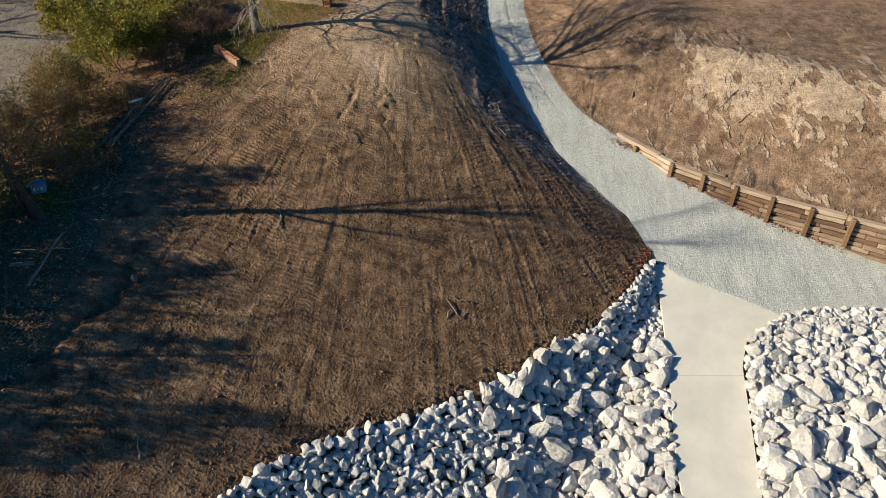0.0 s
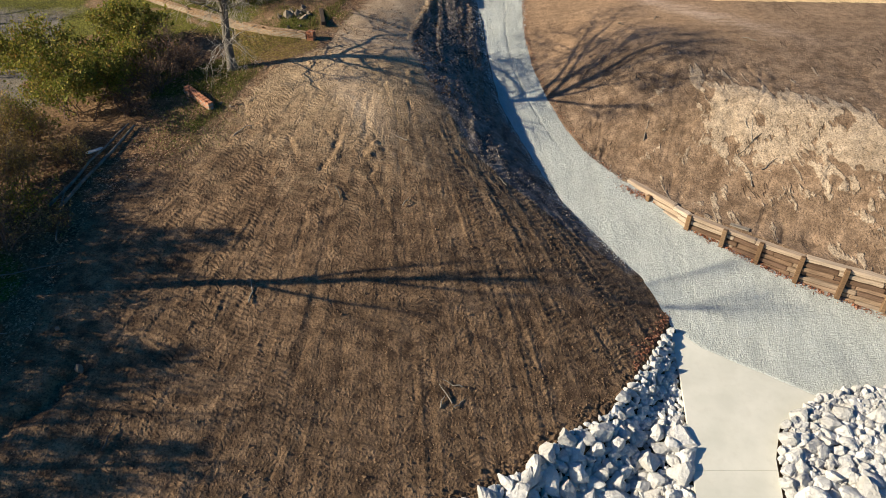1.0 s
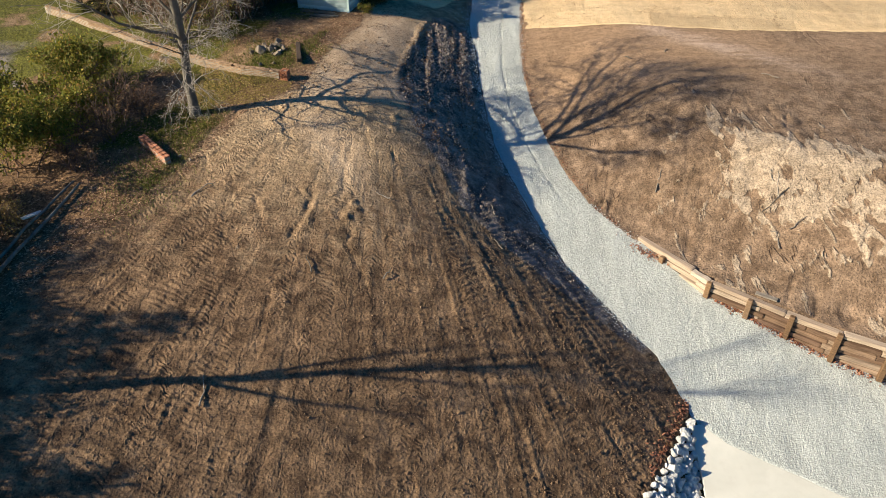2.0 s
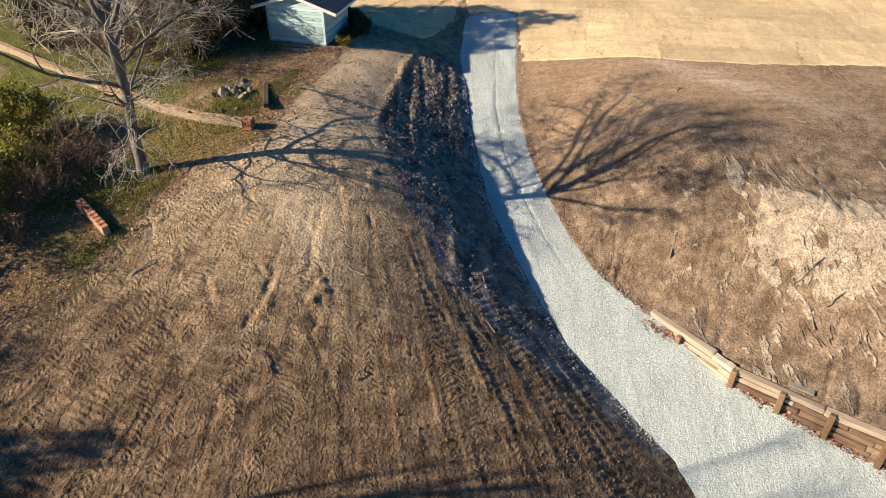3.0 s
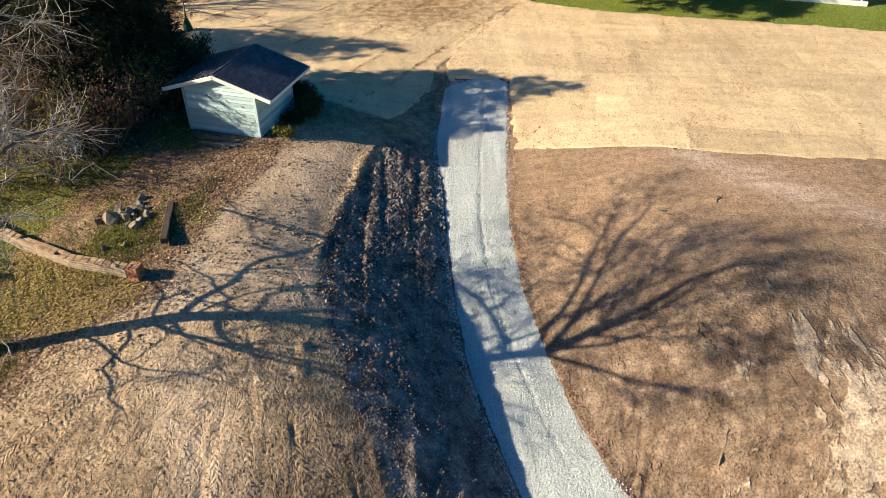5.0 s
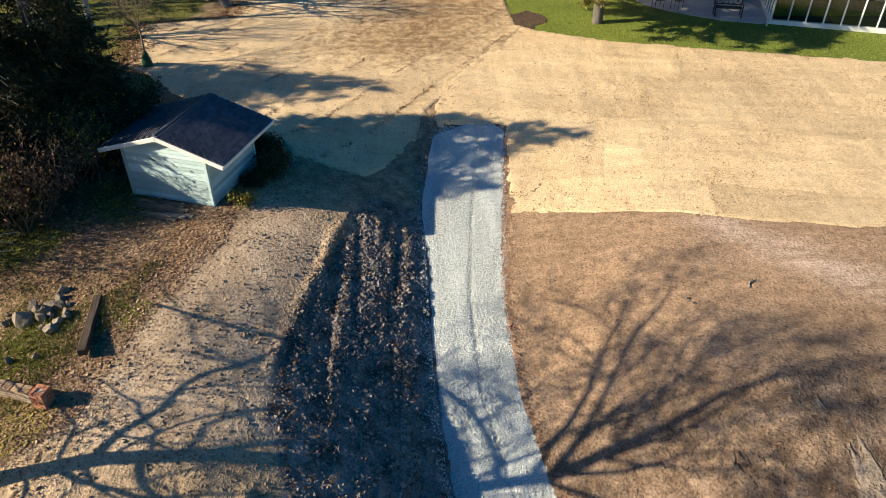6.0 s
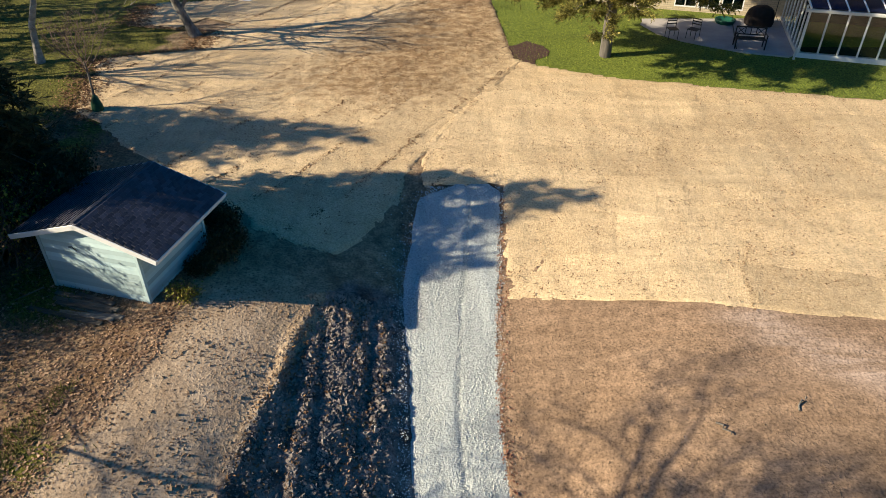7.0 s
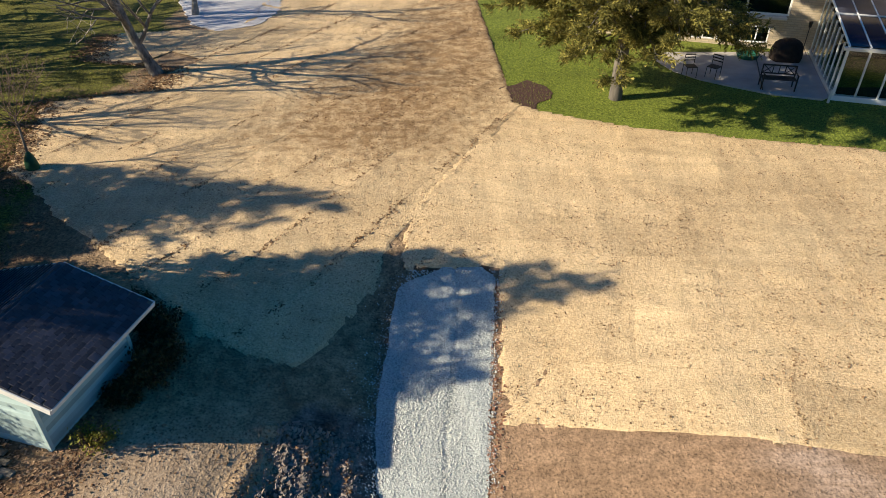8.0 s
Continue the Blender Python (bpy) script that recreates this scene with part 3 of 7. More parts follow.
def land(x, y):
    """Height of the graded ground, without ruts and lumps."""
    x, y = np.asarray(x, float), np.asarray(y, float)
    rz, xl, xr = road_z(y), np.interp(y, LEFT_Y, LEFT_X), np.interp(y, RIGHT_Y, RIGHT_X)
    xr = xr + 0.52 * (1 - ease(27.6, 28.5, y))
    low = np.interp(y, (28, 36), (-14, -8.5))
    u, v = (np.clip(x, low, 9) + 2) / 10, np.clip((y - 28) / 10, -1.9, 1.2)
    left = (-1.75 - 1.498 * u + 2.306 * v - 1.255 * u * u + 0.254 * u * v - 0.593 * v * v
            - 0.864 * u * u * v - 0.217 * u * v * v - 0.12 * v ** 3 - 0.01 * u ** 3)
    left = np.where(y > 38, np.minimum(left, 0.1), left)
    left = left - 0.30 * np.maximum(np.interp(x, BANK_X, BANK_Y) - y, 0)
    left = np.where((y < 20) & (x > 4), np.maximum(left, rz - 0.25 - 0.25 * np.maximum(7.5 - x, 0)), left)
    dl = np.maximum(xl - x, 0) * np.interp(y, (20, 27, 34), (0.7, 0.72, 1))
    steep = np.interp(y, (20, 30, 34, 36, 39), (0.6, 0.8, 0.75, 0.5, 0.42))
    left = soft_min(left, rz + 0.02 + steep * dl, np.interp(y, (21, 24, 27, 35, 38), (0.35, 0.9, 1.5, 1.5, 0.4)))
    s = np.maximum(x - xr, 0) * np.interp(y, (20, 27.5, 31, 35), (0.63, 0.64, 0.86, 1))
    lift = np.interp(y, (17, 19.3, 20.8, 22.9, 25.5, 27.1, 28.5), (0, 1.35, 1.5, 1.12, 0.62, 0.32, 0))
    foot = rz + lift
    right = foot + (np.maximum(np.interp(y, PLATEAU_Y, PLATEAU_Z), rz) - foot) * np.where(y < 30, ease(0.2, 6.3, s), ease(-0.6, 6.0, s))
    right = np.where(y < 19, rz, right)
    z = np.where(x < xl, left, np.where(x > xr, right, rz))
    lawn = np.interp(y, PLATEAU_Y, PLATEAU_Z) + 0.12 * ease(2, -6, x) * ease(56, 48, y)
    return z + (lawn - z) * ease(44.6, 48.2, y)


def track_list():
    """Passes of a tracked machine down the mound: start, heading, length, width, depth."""
    rng, out = np.random.default_rng(91), []
    for k in range(62):
        a = rng.uniform(-0.42, 0.52)
        r0 = rng.uniform(9.0, 25.0)
        ln = rng.uniform(2.5, 9.0)
        turn = a + rng.normal(0, 0.035)
        out.append((-2.2 + r0 * math.sin(a), 39.0 - r0 * math.cos(a), math.sin(turn), -math.cos(turn), ln, rng.uniform(0.13, 0.24), rng.uniform(0.45, 1.0) * (0.6 if a < -0.05 else 1.0)))
    for k in range(14):
        a = rng.uniform(-1.2, 0.9)
        out.append((rng.uniform(-6.5, 1.0), rng.uniform(25.0, 34.0), math.sin(a), -math.cos(a), rng.uniform(0.7, 2.2), rng.uniform(0.10, 0.2), rng.uniform(0.4, 0.9)))
    out.pop(20)
    return out


TRACKS = track_list()


def track_marks(x, y):
    """Height of the cleat prints, side ridges and gouges left by the passes."""
    z = np.zeros_like(x)
    wob = 0.04 * value_noise(x, y, 0.6, 2, 2)
    rough = 0.5 + 0.5 * value_noise(x, y, 0.5, 4, 2)
    for x0, y0, dx, dy, ln, w, deep in TRACKS:
        s, t = (x - x0) * dx + (y - y0) * dy, (x - x0) * dy - (y - y0) * dx + wob
        on = (s > -0.3) & (s < ln + 0.3) & (np.abs(t) < w + 0.3)
        if not on.any():
            continue
        s, t, q = s[on], t[on], rough[on]
        fade = ease(-0.2, 0.25, s) * ease(ln + 0.2, ln - 0.25, s)
        inner = ease(w + 0.03, w - 0.05, np.abs(t))
        cleat = np.maximum(np.sin(s * 2 * np.pi / 0.24), -0.3)
        lip = np.exp(-(((np.abs(t) - w - 0.04) / 0.05) ** 2))
        slot = np.exp(-(((t - 0.8 * w) / 0.05) ** 2))
        z[on] += deep * np.interp(y, (19, 23, 26, 29), (1.2, 0.95, 0.6, 0.3))[on] * fade * (inner * (0.030 * cleat - 0.008) + 0.030 * lip * (0.4 + q) - 0.008 * slot * q)
    return z


# gouges torn into the crown of the mound: from, to, half width, depth, and the height of the soil heaped beside
GOUGES = ((-5.56, 26.6, -5.02, 25.2, 0.07, 0.10, 0.05), (-4.27, 27.25, -3.78, 26.6, 0.07, 0.12, 0.06), (-3.45, 27.1, -3.8, 26.5, 0.06, 0.10, 0.05), (-3.72, 26.7, -4.1, 24.9, 0.11, 0.17, 0.09),
          (-2.28, 26.9, -2.62, 25.8, 0.09, 0.15, 0.20), (-2.3, 25.6, -2.12, 24.6, 0.08, 0.11, 0.07), (-2.1, 24.6, -1.55, 23.2, 0.07, 0.11, 0.05), (-6.5, 25.05, -5.72, 24.2, 0.08, 0.10, 0.05),
          (-3.3, 24.5, -2.85, 23.7, 0.06, 0.07, 0.04), (-7.9, 28.3, -6.8, 29.2, 0.06, 0.07, 0.03), (-1.1, 32.2, -1.3, 30.9, 0.12, 0.04, 0.13), (-2.35, 31.6, -1.75, 29.8, 0.06, 0.07, 0.03),
          (-0.6, 29.6, 1.3, 26.8, 0.05, 0.03, 0.04), (0.2, 28.3, 2.6, 24.9, 0.05, 0.035, 0.04), (1.4, 27.6, 3.6, 24.6, 0.05, 0.03, 0.04), (2.0, 25.6, 3.0, 23.2, 0.06, 0.05, 0.05), (12.5, 30.4, 11.4, 29.75, 0.05, 0.06, 0.03), (11.5, 29.85, 10.75, 28.9, 0.05, 0.09, 0.03), (10.8, 29.0, 10.2, 27.75, 0.05, 0.09, 0.03), (9.0, 30.0, 8.7, 29.75, 0.05, 0.08, 0.04), (12.7, 28.6, 11.85, 28.55, 0.06, 0.04, 0.08), (-6.9, 28.7, -6.0, 25.6, 0.05, 0.06, 0.03))


def gouges(x, y):
    z = np.zeros_like(x)
    wob = 0.20 * value_noise(x, y, 0.5, 1, 4)
    lump = 0.45 + 1.3 * value_noise(x, y, 0.24, 3, 3)
    for x0, y0, x1, y1, w, deep, heap in GOUGES:
        ln = math.hypot(x1 - x0, y1 - y0)
        dx, dy = (x1 - x0) / ln, (y1 - y0) / ln
        u, v = (x - x0) * dx + (y - y0) * dy, (x - x0) * dy - (y - y0) * dx + wob
        on = (u > -0.3) & (u < ln + 0.3) & (np.abs(v) < w * 3 + 0.5)
        if not on.any():
            continue
        u, v, q = u[on], v[on], np.clip(lump[on], 0.1, 1.4)
        fade = ease(-0.2, 0.2, u) * ease(ln + 0.2, ln - 0.25, u)
        q2 = np.clip(0.65 + 0.6 * value_noise(x[on], y[on], 0.7, 2, 2), 0.25, 1.0)
        z[on] += 0.6 * fade * (heap * q * np.exp(-(((v + 1.5 * w + 0.05) / (w + 0.06)) ** 2)) - deep * q2 * np.exp(-((v / w) ** 2)))
    return z


def graded(x, y):
    """Height with ruts, tread marks, lumps and the cut under the drive."""
    z = land(x, y)
    xl, xr = np.interp(y, LEFT_Y, LEFT_X), np.interp(y, RIGHT_Y, RIGHT_X)
    on_left, on_right = x < xl, x > xr + 0.2
    bare = ease(-13.5, -10, x) * ease(41.5, 40.5, y) * ease(8, 11, y)
    # tracks of a dozer, fanning from the crown of the mound down to the bank
    r = np.hypot(x + 2.2, 39.0 - y)
    a = np.arctan2(x + 2.2, 39.0 - y) + 0.012 * value_noise(x, y, 4.0, 1, 1)
    lane = value_noise(a * 52 + 40, r * 0.05, 1.0, 1, 2)
    rut = np.exp(-((value_noise(a * 62, r * 0.06 + 3, 1.0, 2, 1) / 0.16) ** 2)) * ease(-0.05, 0.3, value_noise(a * 30, r * 0.55, 1.0, 4, 2))
    where = ease(-0.05, 0.2, value_noise(a * 26, r * 0.08 + 7, 1.0, 3, 2))
    cleat = np.sin(r * 2 * np.pi / 0.26 + 5 * value_noise(a * 18, r * 0.2, 1.0, 0, 1)) * where
    mound = ease(31, 28.5, y) * bare * on_left
    z = z + mound * (0.018 * lane - 0.020 * rut + 0.012 * cleat)
    z = z + np.where(on_left, bare, 0) * track_marks(np.asarray(x, float), np.asarray(y, float))
    # short criss-cross marks on the crown
    z = z + np.where(on_left | on_right, 1.0, 0.0) * gouges(np.asarray(x, float), np.asarray(y, float))
    crown = ease(25.5, 27.5, y) * ease(37, 33, y) * bare * on_left
    marks = np.exp(-((value_noise(x * 1.1 + y * 0.35, y * 0.3 - x * 0.12, 1.0, 4, 2) / 0.05) ** 2)) * ease(-0.1, 0.3, value_noise(x, y, 1.3, 2, 2))
    z = z - crown * 0.035 * marks
    lumps = value_noise(x, y, 0.45, 0, 3)
    pits = value_noise(x, y, 0.17, 3, 2)
    z = z + bare * on_left * (1 - 0.75 * ease(31.5, 34.5, y) * ease(0.5, -0.8, x)) * (0.014 * lumps + 0.014 * np.maximum(pits, -0.2))
    # the rough dark strip beside the drive: furrows along it and churned clods
    strip = ease(-1.2, 0.0, x - np.interp(y, (28, 32, 35, 41), (1.6, 0.6, -0.9, 0.2))) * on_left * ease(26, 29, y) * ease(42.3, 41.3, y)
    strip = strip * ease(-0.8, 0.9, x - np.interp(y, (28, 32, 35, 41), (1.6, 0.6, -0.9, 0.2)))
    z = z + strip * ((0.035 + 0.04 * ease(33, 36, y)) * value_noise(x * 3.6, y * 0.3, 1.0, 2, 2) + 0.10 * np.maximum(value_noise(x, y, 0.3, 3, 3), 0))
    ridge = np.exp(-(((x - np.interp(y, (35.0, 41.3), (-1.05, 0.25))) / 0.16) ** 2)) * ease(34.5, 35.5, y) * ease(41.6, 40.8, y)
    z = z + 0.09 * ridge
    berm = np.exp(-(((y - 41.7 - 0.25 * x) / 0.25) ** 2)) * ease(-0.2, 0.4, x) * ease(2.3, 1.7, x)
    z = z + berm * (0.1 + 0.1 * value_noise(x, y, 0.3, 1, 2))
    # rills and slabs of clay on the cut slope
    slope = on_right * ease(40.5, 38, y) * ease(19, 21, y)
    z = z + slope * ((0.04 + 0.03 * ease(36, 33, y)) * value_noise(x, y, 1.5, 1, 3) + (0.006 + 0.014 * ease(36, 33, y)) * (lumps + pits))
    steep = slope * ease(35, 32, y)
    z = z - steep * 0.07 * np.exp(-((value_noise(x * 0.8 - y * 0.35, y * 0.3 + x * 0.1, 1.0, 3, 3) / 0.05) ** 2)) + steep * 0.06 * np.maximum(value_noise(x, y, 0.7, 4, 3), 0)
    # a shallow ditch along the wild edge
    ditch = np.exp(-(((x - np.interp(y, (11.5, 16.2), (-12.8, -10.0)) + 0.55 * value_noise(x, y, 0.9, 3, 3)) / 0.34) ** 2)) * ease(10.5, 11.5, y) * ease(17, 16, y)
    z = z - 0.2 * ditch
    # wild ground on the left
    wild = ease(-9, -12, x)
    z = z + wild * 0.12 * value_noise(x, y, 1.6, 2, 3)
    z = z - 0.10 * ((x > xl + 0.12) & (x < xr - 0.05) & (y < 47.2))
    return z


def height(x, y):
    return float(land(x, y))


def lawn_edge(x):
    return np.interp(x, (5, 6.2, 7.0, 8.5, 10.8, 14.7, 19.6, 30), (75, 72, 57.2, 56.4, 55.4, 54.5, 53.5, 51))


def steps(parts):
    out = []
    for a, b, d in parts:
        out.append(np.arange(a, b, d))
    return np.concatenate(out)


def build_ground():
    gx = steps([(-900, -100, 100), (-100, -40, 10), (-40, -13, 0.6), (-13, -11.5, 0.2), (-11.5, 9.4, 0.062), (9.4, 16, 0.085), (16, 20, 0.15), (20, 40, 0.6), (40, 100, 10), (100, 901, 100)])
    gy = steps([(-900, -100, 100), (-100, -20, 10), (-20, 7, 0.6), (7, 9, 0.2), (9, 31, 0.064), (31, 42, 0.075), (42, 44, 0.15), (44, 64, 0.25), (64, 100, 1.5), (100, 200, 10), (200, 1201, 100)])
    X, Y = np.meshgrid(gx, gy)
    Z = graded(X, Y)
    n, m = len(gx), len(gy)
    i = np.arange(n * m).reshape(m, n)
    faces = np.stack([i[:-1, :-1], i[:-1, 1:], i[1:, 1:], i[1:, :-1]], -1).reshape(-1, 4)
    me = mesh_of("ground", np.stack([X, Y, Z], -1), faces, SOIL, True)
    xl, xr = np.interp(Y, LEFT_Y, LEFT_X), np.interp(Y, RIGHT_Y, RIGHT_X)
    left = X < xl
    wob = value_noise(X, Y, 1.2, 1, 3)
    edge_x = np.interp(Y, (6, 12, 16, 22, 24.7, 26, 28, 30.4, 31.6, 33, 35.5, 39, 42), (-13, -12.4, -12.2, -12.2, -11, -9.6, -8.4, -7.6, -7.1, -5.1, -4.2, -2.8, -2.6))
    wild = ease(0.8, -0.8, X - edge_x + 0.4 * wob) * ease(44, 42, Y)
    masks = {
        # pale dry soil; its fade past y 41 paints the shed side's shade
        "dry_unshaded": ease(17.5, 28.5, Y + 2.5 * wob + 0.25 * X) * (0.5 + 0.5 * ease(43.0, 41.2, Y + 0.5 * wob)) * left * (1 - 0.4 * ease(-3.0, 0.4, X + 0.4 * wob) * ease(33.5, 30, Y)) * (0.52 + 0.48 * ease(26, 34, Y + 2 * wob)),
        "crown": left * np.clip((1.2 + 0.45 * wob + 0.35 * value_noise(X, Y, 0.45, 2, 3)) * np.exp(-(((X + 2.7 + 0.4 * wob) / 2.4) ** 2)) * ease(31.5, 34, Y) * ease(42.2, 40.4, Y + 0.5 * wob) + 0.72 * np.exp(-(((X + 3.4 + 0.45 * (Y - 30)) / 1.3) ** 2 + ((Y - 29.5) / 3.2) ** 2)), 0, 1),
        "hill": 1.0 * ((X > xr) & (Y < 60)) * ease(17, 19, Y),
        "clay": ((X > xr) & (Y < 37)) * np.maximum(0.46 * ease(35, 31, Y) * ease(7.5, 9.5, X) + 0.12 * wob, np.exp(-(((0.5 * (X - 14.5) + 0.86 * (Y - 28.8)) / 2.8) ** 2)) * ease(9.5, 13, X), np.maximum(0.95 * np.exp(-(((X - 9.4) ** 2 + (Y - 28.9) ** 2) / 1.3)), 0.95 * np.exp(-(((X - 11.9) ** 2 + (Y - 33.2) ** 2) / 1.5)))),
        # dark churned topsoil, with the bank flank's shade put into the same colour
        "dark": ease(-0.5, 0.5, X - np.interp(Y, (22.5, 24, 25.7, 28, 30.7, 32.7, 34.5, 37, 40.6, 42.5, 48), (8.0, 6.5, 4.2, 1.7, 0.15, -0.5, -0.96, -0.8, 0.5, 0.8, 2.0)) + 0.3 * wob) * left * ease(22.5, 24, Y) * (0.3 + 0.7 * ease(43.2, 41.6, Y)) * ease(48.5, 47.5, Y),
        "litter": np.maximum(wild, ease(44, 46, Y) * ease(56, 53, Y) * ease(-5, -8, X)) * (0.75 + 0.25 * wob),
        "green": np.clip(wild * ease(-0.1, 0.55, value_noise(X, Y, 2.2, 3, 2)) + ease(33.5, 36, Y) * ease(-7.6, -9.5, X) * 1.0 * ease(-0.6, 0.1, wob) + ease(50, 53, Y) * ease(-8, -11, X) * 0.62, 0, 1),
        "lawn": 1.0 * ((Y > lawn_edge(X) - 0.1) & (X > 6.0)),
        "bench": ((X > xr) & (Y < 60)) * ease(33.5, 36.8, Y + 0.5 * wob) * (0.45 + 0.55 * ease(19, 13, X)),
        "lane": ((X > xr) & (Y < 60)) * np.exp(-(((0.624 * (X - 11.5) + 0.781 * (Y - 40.9) + 0.25 * wob) / 0.75) ** 2)) * ease(9.5, 12, X),
        "tread": ease(33, 29, Y) * ease(-11.5, -9.5, X) * left * ease(8, 11, Y),
        "pale": ease(-15.5, -18, X + 2 * wob) * ease(40, 34, Y) * ease(17, 22, Y),
    }
    for k, v in masks.items():
        at = me.attributes.new(k, "FLOAT", "POINT")
        at.data.foreach_set("value", np.broadcast_to(v, X.shape).astype(np.float32).ravel())
    thing("ground", "graded brown soil with tracks, rough edges and grass", "ground", data=me, kind="structure")


def ribbon(name, label, category, ys, x0, x1, across, mat, lift, lumps, thick=0.14, kind="structure"):
    """A layer laid on the land between two edges given as functions of y, with skirts down into the ground."""
    ys = np.asarray(ys)
    rows = []
    for y in ys:
        a, b = x0(y), x1(y)
        rows.append(np.stack([np.linspace(a, b, across), np.full(across, y)], -1))
    P = np.array(rows)
    X, Y = P[..., 0], P[..., 1]
    Z = lift(X, Y) + lumps(X, Y)
    m, n = X.shape
    top = np.stack([X, Y, Z], -1)
    v = [top.reshape(-1, 3)]
    i = np.arange(m * n).reshape(m, n)
    faces = [np.stack([i[:-1, :-1], i[:-1, 1:], i[1:, 1:], i[1:, :-1]], -1).reshape(-1, 4)]
    rim = np.concatenate([i[0, :], i[1:, -1], i[-1, -2::-1], i[-2:0:-1, 0]])
    down = v[0][rim] - [0, 0, thick]
    k = np.arange(len(rim))
    k2 = np.roll(k, -1)
    q = len(rim)
    faces.append(np.stack([k + m * n, k + m * n + q, k2 + m * n + q, k2 + m * n], -1))
    v += [v[0][rim], down]
    me = mesh_of(name, np.concatenate(v), np.concatenate(faces), mat, True)
    return thing(name, label, category, data=me, kind=kind)


def build_drive():
    jag = lambda y, s: 0.07 * float(value_noise(np.array([y * 1.0]), np.array([s]), 0.5, 1, 3)[0])
    xl = lambda y: float(np.interp(y, LEFT_Y, LEFT_X)) - 0.12 + jag(y, 3.0) + 0.9 * float(ease(46.6, 47.35, y))
    xr = lambda y: float(np.interp(y, RIGHT_Y, RIGHT_X)) + 0.02 + jag(y, 9.0) - 0.3 * float(ease(46.9, 47.35, y))
    ruts = lambda x, y: (0.004 * value_noise(x, y, 0.2, 1, 2) + 0.024 * value_noise(x * 1.6, y * 0.35, 0.9, 2, 2)
                         - 0.035 * np.exp(-(((x - np.interp(y, RIGHT_Y, RIGHT_X) + 0.95) / 0.07) ** 2)) * ease(28, 33, y))
    ribbon("gravel_drive", "pale crushed limestone drive with wheel ruts", "drive", np.arange(17.4, 47.36, 0.1),
           lambda y: xl(y) if y > 20.75 else float(np.interp(y, (17.4, 18.2, 19, 20.1, 20.75), (14.0, 12.7, 11.5, 9.6, 8.9))),
           lambda y: xr(y) + 0.15 * (y < 28.2), 60, GRAVEL, lambda x, y: drive_z(y) + 0.03 + 0.03 * ease(22.6, 21.2, y) - 0.1 * ease(21.2, 20.9, y) * ease(0.4, 0.0, x - np.interp(y, (17.4, 18.2, 19, 20.1, 20.75), (14.0, 12.7, 11.5, 9.6, 8.9))), ruts)
    # the poured ramp, in bays with joints between
    bays = ((20.75, 15.408), (15.40, 11.006), (11.0, 6.506), (6.5, 0.0))
    for b, a in bays:
        ribbon("concrete_ramp", "pale poured concrete boat ramp with joints", "ramp", np.linspace(a, b, 30),
               lambda y: float(np.interp(y, LEFT_Y, LEFT_X)) - 0.15,
               lambda y: float(np.interp(y, (0, 11, 15.8, 16.9, 18.0, 18.6, 20.75), (9.6, 10.2, 11.0, 11.5, 13.3, 13.0, 9.2))), 24,
               CONCRETE, lambda x, y: road_z(y) + 0.036, lambda x, y: 0.004 * value_noise(x, y, 1.0, 1, 2))


def build_loose_gravel():
    rng = np.random.default_rng(5)
    n = 62000
    y = rng.uniform(18.2, 47.2, n)
    xl, xr = np.interp(y, LEFT_Y, LEFT_X) - 0.1, np.interp(y, RIGHT_Y, RIGHT_X) + 0.05
    x = xl + (xr - xl) * rng.random(n)
    spill = rng.random(n) < 0.09
    x = np.where(spill, np.where(rng.random(n) < 0.75, xl - rng.exponential(0.16, n), xr + rng.exponential(0.06, n)), x)
    keep = ((y > 21) | (x > np.interp(y, (18.2, 19, 20.1, 21), (13.6, 12.6, 11.2, 9.2)))) & ((y > 23.5) | (x > xl))
    keep &= spill | (value_noise(x, y, 0.9, 2, 3) + rng.normal(0, 0.3, n) > -0.25)
    x, y, n = x[keep], y[keep], int(keep.sum())
    z = np.where(x < np.interp(y, LEFT_Y, LEFT_X) - 0.1, graded(x, y) + 0.004, drive_z(y) + 0.033)
    v, f = scatter(np.stack([x, y, z], -1), 0.010 + 0.020 * rng.random(n) ** 2, PEBBLES, rng)
    thing("loose_stones", "loose pale crushed stones on the drive", "gravel", data=mesh_of("loose_stones", v, f, STONES), kind="stuff")


